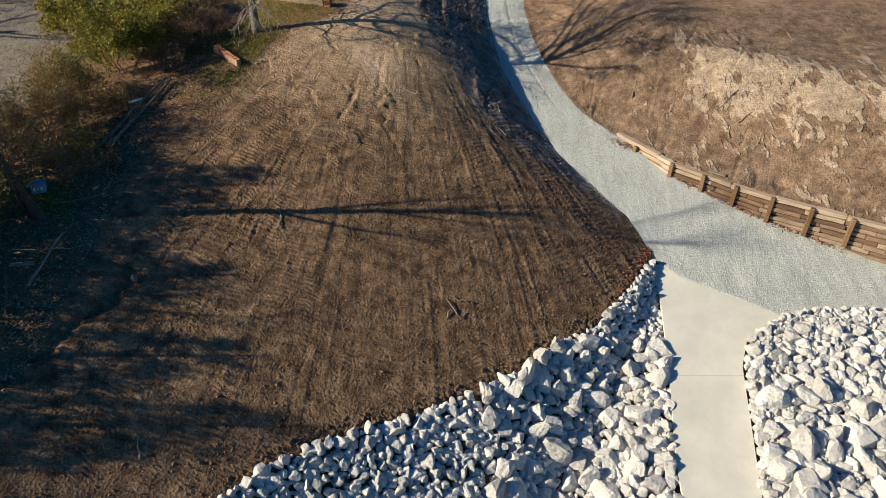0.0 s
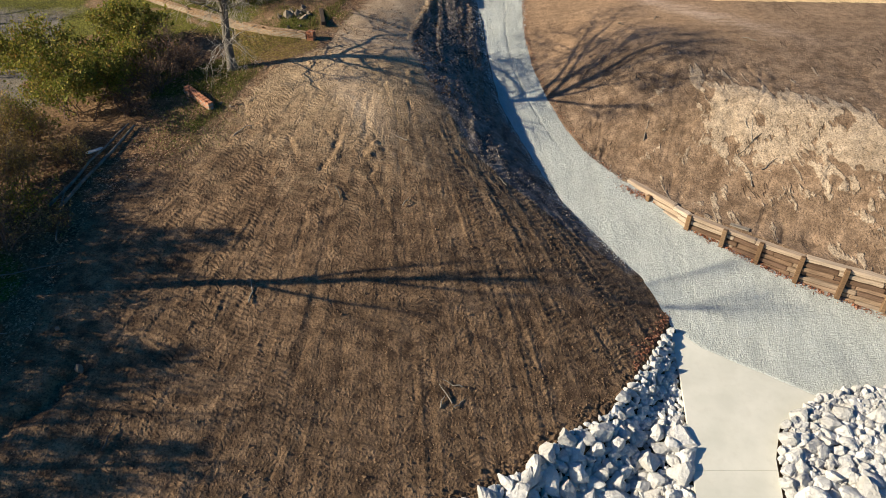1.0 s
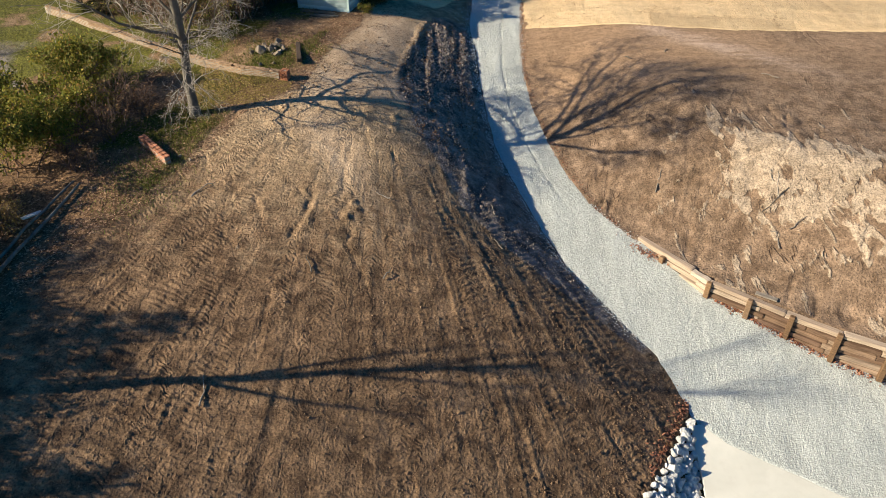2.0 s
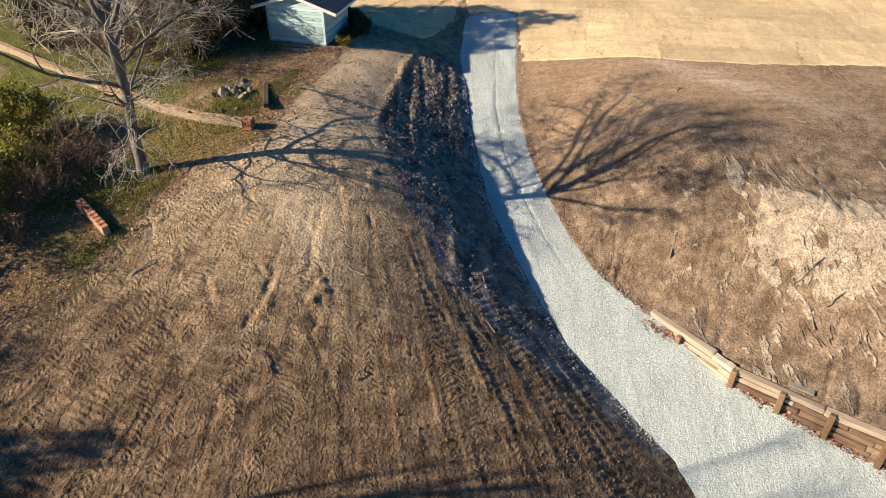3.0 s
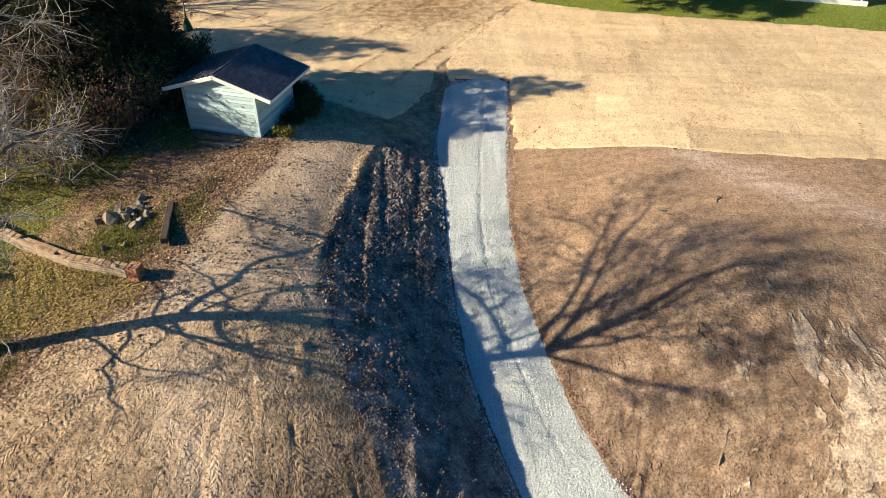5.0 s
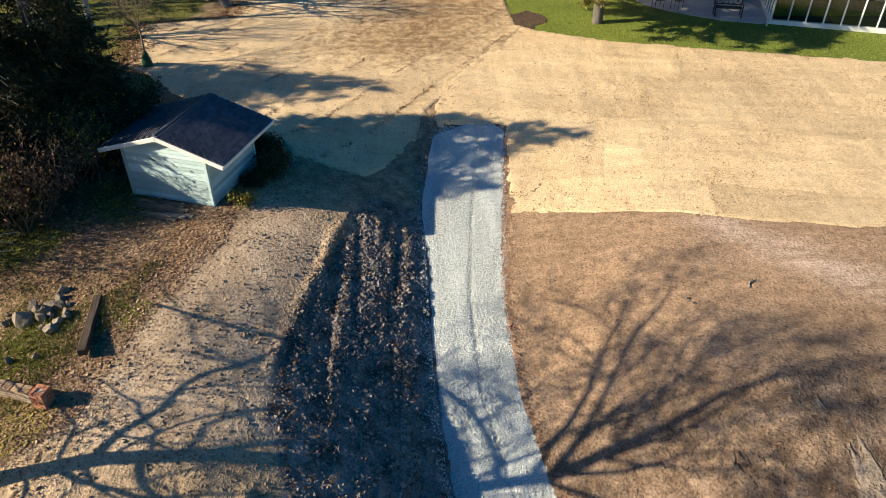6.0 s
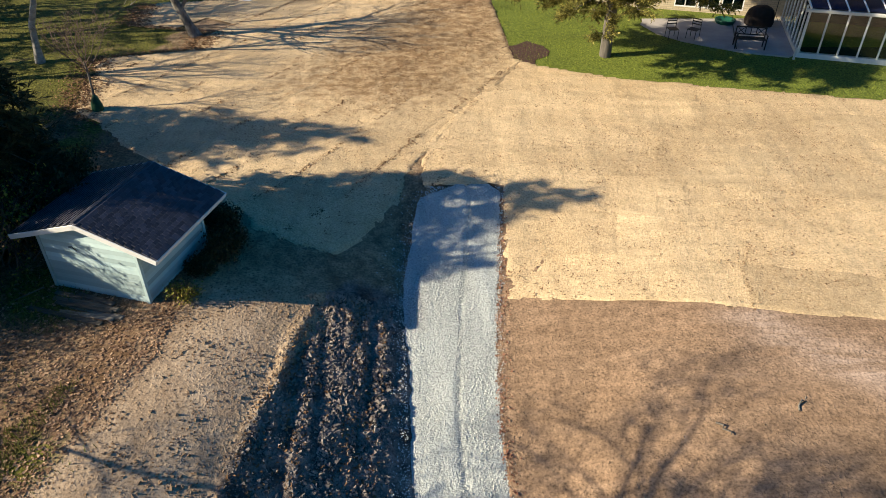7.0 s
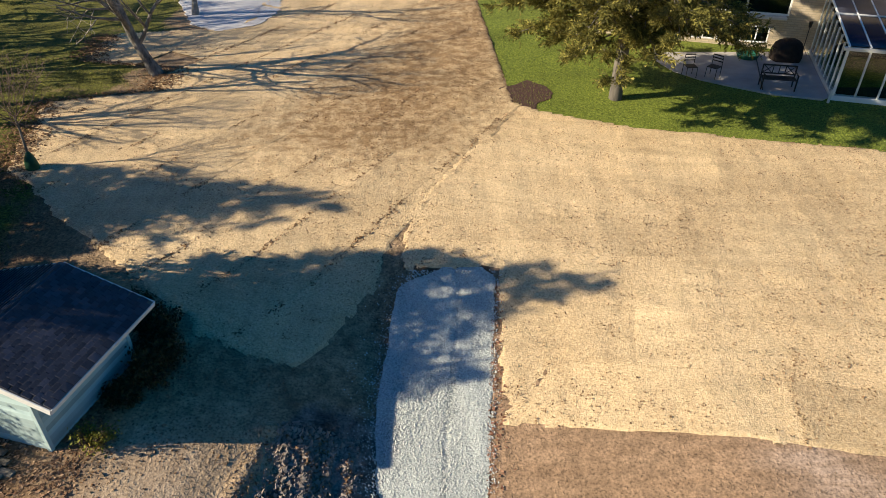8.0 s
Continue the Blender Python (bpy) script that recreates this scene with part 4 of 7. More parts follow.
def blanket(a, e, length, width, inside, rise):
    """A strip of straw netting draped on the land from a along e, kept where inside() holds."""
    a, e = np.array(a, float), np.array(e, float)
    w = np.array([-e[1], e[0]])
    n, m = max(int(length / 0.13), 4), max(int(width / 0.12), 4)
    s, t = np.meshgrid(np.linspace(0, length, n), np.linspace(0, width, m))
    P = a + s[..., None] * e + t[..., None] * w
    X, Y = P[..., 0], P[..., 1]
    X = X + 0.05 * value_noise(Y, X, 0.5, 1, 2)
    Y = Y + 0.05 * value_noise(X, Y, 0.5, 2, 2)
    Z = land(X, Y) + rise + 0.02 * value_noise(X, Y, 0.3, 0, 3) + 0.035 * value_noise(X, Y, 1.2, 2, 2)
    rim = np.minimum(np.minimum(s, length - s), np.minimum(t, width - t))
    Z = Z + 0.012 * np.exp(-((rim - 0.12) / 0.1) ** 2)
    ok = inside(X, Y)
    near = ok.copy()
    near[1:] |= ok[:-1]
    near[:-1] |= ok[1:]
    near[:, 1:] |= ok[:, :-1]
    near[:, :-1] |= ok[:, 1:]
    Z = np.where(ok, Z, Z - 0.12)
    ok = near
    i = np.arange(n * m).reshape(m, n)
    f = np.stack([i[:-1, :-1], i[:-1, 1:], i[1:, 1:], i[1:, :-1]], -1).reshape(-1, 4)
    f = f[ok.ravel()[f].all(1)]
    if len(f) < 30:
        return
    tag = np.arange(n * m)
    for _ in range(400):
        low = tag[f].min(1)
        was = tag.copy()
        np.minimum.at(tag, f.ravel(), np.repeat(low, 4))
        if (was == tag).all():
            break
    names, counts = np.unique(tag[f[:, 0]], return_counts=True)
    f = f[tag[f[:, 0]] == names[counts.argmax()]]
    use, f2 = np.unique(f, return_inverse=True)
    V = np.stack([X, Y, Z], -1).reshape(-1, 3)[use]
    thing("straw_blanket", "straw erosion blanket strip laid flat on the lawn", "straw blanket", data=mesh_of("straw_blanket", V, f2.reshape(-1, 4), STRAW, True), group="straw erosion blankets")


def east_lawn(x, y):
    wob = 0.12 * value_noise(x, y, 0.8, 1, 3)
    low = np.interp(x, (5, 8.4, 11.5, 15.6, 19, 30), (42.5, 41.95, 41.3, 40.66, 40.6, 40.4))
    drive = np.where(y < 47.3, 5.35 + 0.04 * (y - 42), 3.0)
    return (y > low + wob) & (y < lawn_edge(x) + wob) & (x > drive + 0.5 * wob) & (x > 2.2 + 0.53 * (y - 48.2))


def north_lawn(x, y):
    wob = 0.38 * value_noise(x, y, 0.8, 2, 4) + 0.14 * value_noise(x, y, 0.25, 3, 2)
    low = np.interp(x, (-14, -10.2, -9.2, -4.1, -2.9, -1.8, -0.2, 0.6, 1.3, 2.2, 2.8, 3.2), (59.4, 52.2, 51.5, 46.4, 45.4, 44.3, 43.75, 43.5, 44.9, 46.5, 47.5, 47.8))
    left = np.interp(y, (51, 52.5, 57.5, 58.5, 60.8, 61.7, 65.2, 65.9, 74), (-9.8, -10.2, -11.2, -7.4, -7.2, -11.2, -11.6, -5.8, -4.2))
    return (y > low + wob) & (x > left + wob) & (y < 73 + wob) & (x < 2.65 + 0.53 * np.maximum(y - 48.2, -0.5)) & (y < lawn_edge(x) + wob)


def build_blankets():
    k = 0
    e = np.array([0.9824, -0.187])
    w = np.array([0.187, 0.9824])
    for j in range(8):
        start = np.array([2.4, 43.0]) + w * 1.96 * j - e * (4.0 if j > 1 else 0.0)
        cut = (9.4, 6.0, 8.2, 5.0, 7.4, 9.0, 6.0, 7.0)[j]
        s = 0.0
        for ln in (cut + (4.0 if j > 1 else 0.0), 7.2, 7.2, 7.2):
            blanket(start + e * s, e, ln + 0.04, 1.98, east_lawn, 0.030 + 0.005 * (k % 3))
            s += ln
            k += 1
    e = np.array([0.53, 0.848])
    lat = np.array([0.848, -0.53])
    for j in range(-5, 12):
        start = np.array([-12.6, 51.6]) + lat * 1.97 * j - e * 7
        s = 0.0
        for ln in (7.4 + 1.5 * (j % 3), 8.6, 8.6, 8.6):
            blanket(start + e * s + lat * 1.98, e, ln + 0.04, 1.99, north_lawn, 0.030 + 0.005 * (k % 3))
            s += ln
            k += 1


# ---------------------------------------------------------------- boulders


def boulder_meshes(count, seed, mat=None):
    """Worn blocks of quarried limestone: a rounded block pressed flat on several sides, with a chipped skin."""
    rng, out = np.random.default_rng(seed), []
    for k in range(count):
        bm = bmesh.new()
        bmesh.ops.create_cube(bm, size=2.0)
        bmesh.ops.subdivide_edges(bm, edges=list(bm.edges), cuts=3, use_grid_fill=True)
        for v in bm.verts:
            v.co = v.co.lerp(v.co.normalized() * 1.15, 0.35)
        for _ in range(12):
            d = Vector(rng.normal(size=3)).normalized()
            lim = rng.uniform(0.62, 0.95)
            for v in bm.verts:
                over = v.co.dot(d) - lim
                if over > 0:
                    v.co -= d * over
        for v in bm.verts:
            p = v.co + Vector((k * 7.0, 0, 0))
            v.co *= 1 + 0.06 * noise.noise(p * 1.6) + 0.055 * noise.noise(p * 4.3)
        bmesh.ops.scale(bm, vec=rng.uniform(0.74, 1.04, 3), verts=bm.verts)
        out.append(mesh_bm("boulder", bm, mat or ROCK))
    return out


def pile(name, label, inside, x0, x1, y0, y1, top, sizes, seed, most):
    """Boulders dropped one after another where there is room: the big ones first, then smaller in the gaps."""
    rng = np.random.default_rng(seed)
    base = thing(name, label, "riprap", kind="structure")
    shapes = boulder_meshes(16, seed)
    placed = np.zeros((0, 3))
    n = 0
    for r, tries in sizes:
        for _ in range(tries):
            x, y = rng.uniform(x0, x1), rng.uniform(y0, y1)
            if not inside(x, y, r):
                continue
            rr = r * rng.uniform(0.8, 1.25)
            if len(placed) and (np.hypot(placed[:, 0] - x, placed[:, 1] - y) < 0.53 * (placed[:, 2] + rr)).any():
                continue
            placed = np.vstack([placed, (x, y, rr)])
            z = top(x, y) + 0.36 * rr + rng.uniform(0, 0.09)
            q = Euler(rng.uniform(0, 6.28, 3)).to_matrix().to_4x4()
            s = Matrix.Diagonal((rr * rng.uniform(0.85, 1.35), rr * rng.uniform(0.85, 1.15), rr * rng.uniform(0.75, 1.0), 1))
            flat = Matrix.Diagonal((1, 1, 0.9, 1))
            part("boulder", shapes[int(rng.integers(16))], parent=base, at=Matrix.Translation((x, y, z)) @ flat @ q @ s)
            n += 1
            if n >= most:
                return base
    return base


def rubble(name, label, inside, x0, x1, y0, y1, top, count, seed):
    """Fist-sized stones that fill the gaps between the boulders."""
    rng = np.random.default_rng(seed)
    x, y = rng.uniform(x0, x1, count), rng.uniform(y0, y1, count)
    keep = inside(x, y)
    x, y = x[keep], y[keep]
    v, f = scatter(np.stack([x, y, top(x, y) + 0.09], -1), rng.uniform(0.09, 0.19, len(x)), LUMPS, rng, flat=1.0)
    thing(name, label, "rubble", data=mesh_of(name, v, f, ROCK), kind="stuff")


def build_boulders():
    bank = lambda x: float(np.interp(x, BANK_X, BANK_Y))
    # west of the ramp: large blocks low down and by the water, small ones up along the ramp's edge
    def west(x, y, r):
        lim = bank(x) - r * 0.4
        side = float(np.interp(y, LEFT_Y, LEFT_X)) - 0.12 - r * 0.4
        big_ok = r < 0.27 or (x > 1.6 and y < 16.8 and x < 8.4)
        big_ok = big_ok and (r < 0.18 or not (x > 6.4 and y > 17.2))
        return y < lim and x < side and big_ok
    pile("riprap_bank", "white limestone riprap piled beside the ramp", west, -7.5, 9, 8.8, 21.2, height,
         ((0.46, 160), (0.38, 900), (0.29, 2200), (0.22, 7000), (0.16, 14000), (0.11, 9000)), 21, 1400)
    rubble("riprap_rubble", "small pale limestone rubble between the boulders", lambda x, y: (y < np.interp(x, BANK_X, BANK_Y) - 0.12) & (x < np.interp(y, LEFT_Y, LEFT_X) - 0.3), -7.5, 9, 8.8, 21.2, land, 5200, 61)
    east_x = lambda y: float(np.interp(y, (8, 11, 12.6, 15.8, 16.9, 18.0, 18.5), (9.9, 10.1, 10.4, 10.98, 11.5, 13.1, 15.0)))
    def east(x, y, r):
        big_ok = (r < 0.3 or y < 15.2) and (r < 0.21 or y < 17.2)
        return x > east_x(y) + r * 0.8 and y < 18.5 - r * 0.8 - 0.02 * (x - 15) and big_ok
    pile("riprap_island", "white limestone riprap between ramp and drive", east, 9.8, 18.5, 9.0, 18.6, lambda x, y: float(road_z(y)) + 0.05,
         ((0.5, 110), (0.37, 450), (0.27, 1600), (0.19, 4200), (0.125, 6000)), 34, 650)
    rubble("riprap_rubble", "small pale limestone rubble between the boulders", lambda x, y: (y < 18.1) & (x > np.interp(y, (8, 11, 12.6, 15.8, 16.9, 18.0, 18.5), (9.9, 10.1, 10.4, 10.98, 11.5, 13.1, 15.0)) + 0.15), 9.8, 18.5, 9.0, 18.6, lambda x, y: road_z(y) + 0.05, 4200, 62)


# ---------------------------------------------------------------- the timber wall


def timber_block(length, h, d, seed, chew=0.012):
    """One weathered sleeper along x, its ends and edges worn."""
    bm = bmesh.new()
    bmesh.ops.create_cube(bm, size=1.0)
    bmesh.ops.scale(bm, vec=(length, d, h), verts=bm.verts)
    long_edges = [e for e in bm.edges if abs(e.verts[0].co.x - e.verts[1].co.x) > length * 0.9]
    bmesh.ops.subdivide_edges(bm, edges=long_edges, cuts=3)
    bmesh.ops.bevel(bm, geom=[e for e in bm.edges if e.is_manifold and e.calc_face_angle(0) > 1.0], offset=0.018, segments=1, affect="EDGES")
    for v in bm.verts:
        v.co += Vector((0, 1, 1)) * chew * noise.noise(v.co * 3.0 + Vector((seed * 3.1, 0, 0)))
    return bm


def build_timber_wall():
    wall = thing("retaining_wall", "low retaining wall of weathered timbers and posts", "retaining wall", kind="structure")
    rng = np.random.default_rng(8)
    a, b = np.array([8.56, 28.25]), np.array([10.60, 25.72])
    c, d = np.array([14.33, 23.17]), np.array([21.1, 19.5])
    # the line of the wall: a tail along the drive, then straight along the turning place
    pts = [a, b, c, d]
    run = [0.0]
    for p, q in zip(pts, pts[1:]):
        run.append(run[-1] + float(np.linalg.norm(q - p)))
    end = run[-1]

    def along(s):
        k = 0 if s < run[1] else (1 if s < run[2] else 2)
        e = (pts[k + 1] - pts[k]) / (run[k + 1] - run[k])
        return pts[k] + e * (s - run[k]), math.atan2(e[1], e[0])

    top_at = lambda s: np.interp(s, (0, 1.2, run[1], run[1] + 1.5, run[1] + 3.2, end), (-4.56, -4.58, -4.68, -4.77, -4.89, -4.94))
    h = 0.215
    meshes = [mesh_bm("timber", timber_block(1.0, h - 0.026, 0.2, k, 0.022), TIMBER) for k in range(6)]
    tops = [mesh_bm("timber", timber_block(1.0, h - 0.02, 0.25, 20 + k, 0.03), PALETIMBER) for k in range(4)]
    for course in range(8):
        s = -0.02 if course == 0 else rng.uniform(-0.4, 0.0)
        while s < end:
            ln = rng.uniform(2.2, 3.2) if course < 1 else rng.uniform(0.9, 2.2)
            e = min(s + ln, end)
            for bend in run[1:3]:
                if s < bend - 0.1 < e - 0.15:
                    e = bend
            mid, deg = along(max((s + e) / 2, 0.05))
            z = float(top_at((s + e) / 2)) - h * (course + 0.5)
            base = float(road_z(mid[1])) + 0.02
            if z > base - h and e - max(s, 0) > 0.3:
                s1 = max(s, 0.0)
                mid, deg = along((s1 + e) / 2)
                nrm = Vector((-math.sin(deg), math.cos(deg), 0))
                out = rng.uniform(-0.06, 0.05) - 0.012 * course
                tilt = math.atan2(float(top_at(e)) - float(top_at(s1)), e - s1)
                m = Matrix.Translation(Vector((mid[0], mid[1], z)) + nrm * out) @ Matrix.Rotation(deg, 4, "Z") @ Matrix.Rotation(-tilt, 4, "Y") @ Matrix.Diagonal((max(e - s1 - 0.012, 0.1), rng.uniform(0.9, 1.1), rng.uniform(0.86, 1.0), 1))
                pale = course == 0 or (course < 3 and e < run[1] + 0.1)
                part("timber", tops[int(rng.integers(4))] if pale else meshes[int(rng.integers(6))], parent=wall, at=m)
            s = e
    post = []
    for k in range(4):
        bm = box(0.19, 0.19, 1.35, bevel=0.022)
        for v in bm.verts:
            v.co += 0.012 * noise.noise_vector(v.co * 2.5 + Vector((k * 5.0, 0, 0)))
        post.append(mesh_bm("post", bm, POSTWOOD))
    for k, s in enumerate((1.3, run[1] + 0.02, run[1] + 1.5, run[1] + 2.92, run[1] + 4.46, run[1] + 6.0, run[1] + 7.56, run[1] + 9.1, run[1] + 10.6)):
        p, deg = along(s)
        nrm = Vector((-math.sin(deg), math.cos(deg), 0))
        top = float(top_at(s)) - (0.12 if k == 0 else 0.02)
        at = Vector((p[0], p[1], top - 1.33)) - nrm * 0.22
        part("post", post[k % 4], parent=wall, at=Matrix.Translation(at) @ Matrix.Rotation(deg + rng.uniform(-0.08, 0.08), 4, "Z") @ Matrix.Rotation(radians(-2.0 + rng.uniform(-2, 2)), 4, "X"))
    # a loose grey plank end on top
    p, deg = along(run[1] + 1.9)
    bm = box(0.75, 0.2, 0.05, bevel=0.006)
    thing("grey_plank", "grey plank end lying on the timber wall", "plank", at=Matrix.Translation((p[0] + 0.18, p[1] + 0.26, float(top_at(run[1] + 1.9)) - 0.005)) @ Matrix.Rotation(deg, 4, "Z"), data=mesh_bm("grey_plank", bm, OLDWOOD))


build_ground()
build_drive()

# ---------------------------------------------------------------- trees


def limb_points(rng, start, way, length, bend, n, droop=0.0, lift=0.0):
    p, d, out = np.array(start, float), np.array(way, float), [np.array(start, float)]
    for k in range(n):
        d = d + rng.normal(0, bend, 3) + np.array([0, 0, lift - droop * (k + 1) / n])
        d = d / np.linalg.norm(d)
        p = p + d * length / n
        out.append(p)
    return np.array(out), d


def tubes(limbs):
    """Limbs (points, radii, sides) as one set of points and faces."""
    V, F, base = [], [], 0
    for pts, rad, sides in limbs:
        d = np.gradient(pts, axis=0)
        d /= np.linalg.norm(d, axis=1)[:, None] + 1e-9
        ref = np.array([0.31, 0.17, 0.93]) if abs(d[0][2]) < 0.8 else np.array([0.97, 0.2, 0.1])
        a = np.cross(d, ref)
        a /= np.linalg.norm(a, axis=1)[:, None] + 1e-9
        b = np.cross(d, a)
        th = np.arange(sides) * 2 * np.pi / sides
        ring = pts[:, None] + rad[:, None, None] * (a[:, None] * np.cos(th)[None, :, None] + b[:, None] * np.sin(th)[None, :, None])
        V.append(ring.reshape(-1, 3))
        n = len(pts)
        i = base + np.arange(n * sides).reshape(n, sides)
        j = np.roll(i, -1, 1)
        F.append(np.stack([i[:-1], j[:-1], j[1:], i[1:]], -1).reshape(-1, 4))
        base += n * sides
    return np.concatenate(V), np.concatenate(F)


def grow(rng, start, way, length, radius, levels, kids, spread, bend=0.12, shrink=0.62, droop=0.0, lift=0.05, first=0.3):
    """A branching bare crown. Returns thick limbs and fine twigs."""
    thick, fine, tips = [], [], []

    def branch(p, d, ln, r, level):
        n = 7 if level >= levels - 1 else (5 if level > 1 else (3 if level else 2))
        pts, end = limb_points(rng, p, d, ln, bend, n, droop * (levels - level), lift)
        rad = np.linspace(r, max(r * (0.45 if level else 0.3), 0.004), len(pts))
        (thick if r > 0.028 else fine).append((pts, rad, 9 if r > 0.12 else (6 if r > 0.04 else 3)))
        if level == 0:
            tips.append(pts[-1])
            return
        m = kids[min(levels - level, len(kids) - 1)]
        for k in range(m):
            f = first + (1 - first) * (k + rng.random()) / m
            i = min(int(f * (len(pts) - 1)), len(pts) - 2)
            q = pts[i] + (pts[i + 1] - pts[i]) * (f * (len(pts) - 1) - i)
            along = pts[i + 1] - pts[i]
            along = along / np.linalg.norm(along)
            side = np.cross(along, rng.normal(size=3))
            side /= np.linalg.norm(side) + 1e-9
            ang = spread * rng.uniform(0.7, 1.3)
            w = along * math.cos(ang) + side * math.sin(ang)
            w[2] += 0.12
            branch(q, w / np.linalg.norm(w), ln * shrink * rng.uniform(0.7, 1.2) * (1.1 - 0.4 * f), max(np.interp(f, [0, 1], [r, r * 0.45]) * rng.uniform(0.45, 0.7), 0.0045), level - 1)

    branch(np.array(start, float), np.array(way, float), length, radius, levels)
    return thick, fine, np.array(tips)


def trunk_flare(limbs):
    pts, rad, sides = limbs[0]
    rad = rad.copy()
    rad[0] *= 1.5
    limbs[0] = (pts, rad, sides)
    return limbs


def bare_tree(name, label, x, y, h, r, seed, lean=(0, 0), levels=4, kids=(6, 5, 5, 4), spread=0.75, bark=None, z=None, stems=1, droop=0.0, first=0.3, shrink=0.62, category="tree", group="", twig=None, bend=0.12):
    rng = np.random.default_rng(seed)
    thick, fine = [], []
    for k in range(stems):
        w = np.array([lean[0] + (rng.normal(0, 0.25) if stems > 1 else 0), lean[1] + (rng.normal(0, 0.25) if stems > 1 else 0), 1.0])
        a, b, _ = grow(rng, (0, 0, -0.15), w / np.linalg.norm(w), h * (0.62 if levels > 2 else 0.8), r, levels, kids, spread, bend=bend, droop=droop, first=first, shrink=shrink)
        thick += trunk_flare(a) if a else a
        fine += b
    ob = thing(name, label, category, at=Matrix.Translation((x, y, height(x, y) if z is None else z)), group=group)
    if thick:
        part("trunk", mesh_of("trunk", *tubes(thick), bark or BARK, True), parent=ob)
    if fine:
        part("crown", mesh_of("crown", *tubes(fine), twig or TWIG, True), parent=ob)
    return ob


def leafy_shrub(name, label, x, y, h, w, seed, leaf, count, size, twigs=REDTWIG, droop=0.0, stems=7, category="shrub", group=""):
    """A clump of stems whose twigs carry separate leaves."""
    rng = np.random.default_rng(seed)
    limbs, spots = [], []
    for k in range(stems):
        a = rng.uniform(0, 6.28)
        out = rng.uniform(0.15, 1.0) * w / h
        d = np.array([math.cos(a) * out, math.sin(a) * out, 1.0])
        t, f, tips = grow(rng, (rng.normal(0, 0.15 * w), rng.normal(0, 0.15 * w), -0.1), d / np.linalg.norm(d), h * rng.uniform(0.55, 0.8), 0.03, 3, (5, 4, 2), 0.8, bend=0.24, droop=droop)
        for b in t + f:
            limbs.append(b)
            spots.append(b[0][1:])
    ob = thing(name, label, category, at=Matrix.Translation((x, y, height(x, y))), group=group)
    part("branchwork", mesh_of("branchwork", *tubes(limbs), twigs, True), parent=ob)
    if count:
        S = np.concatenate(spots)
        S = S[S[:, 2] > 0.15 * h]
        p = S[rng.integers(0, len(S), count)] + rng.normal(0, 0.07 + 0.03 * w, (count, 3))
        v, f = scatter(p, rng.uniform(0.7, 1.4, count) * size, CLOVER, rng, flat=1.0)
        part("foliage", mesh_of("foliage", v, f, leaf), parent=ob)
    return ob


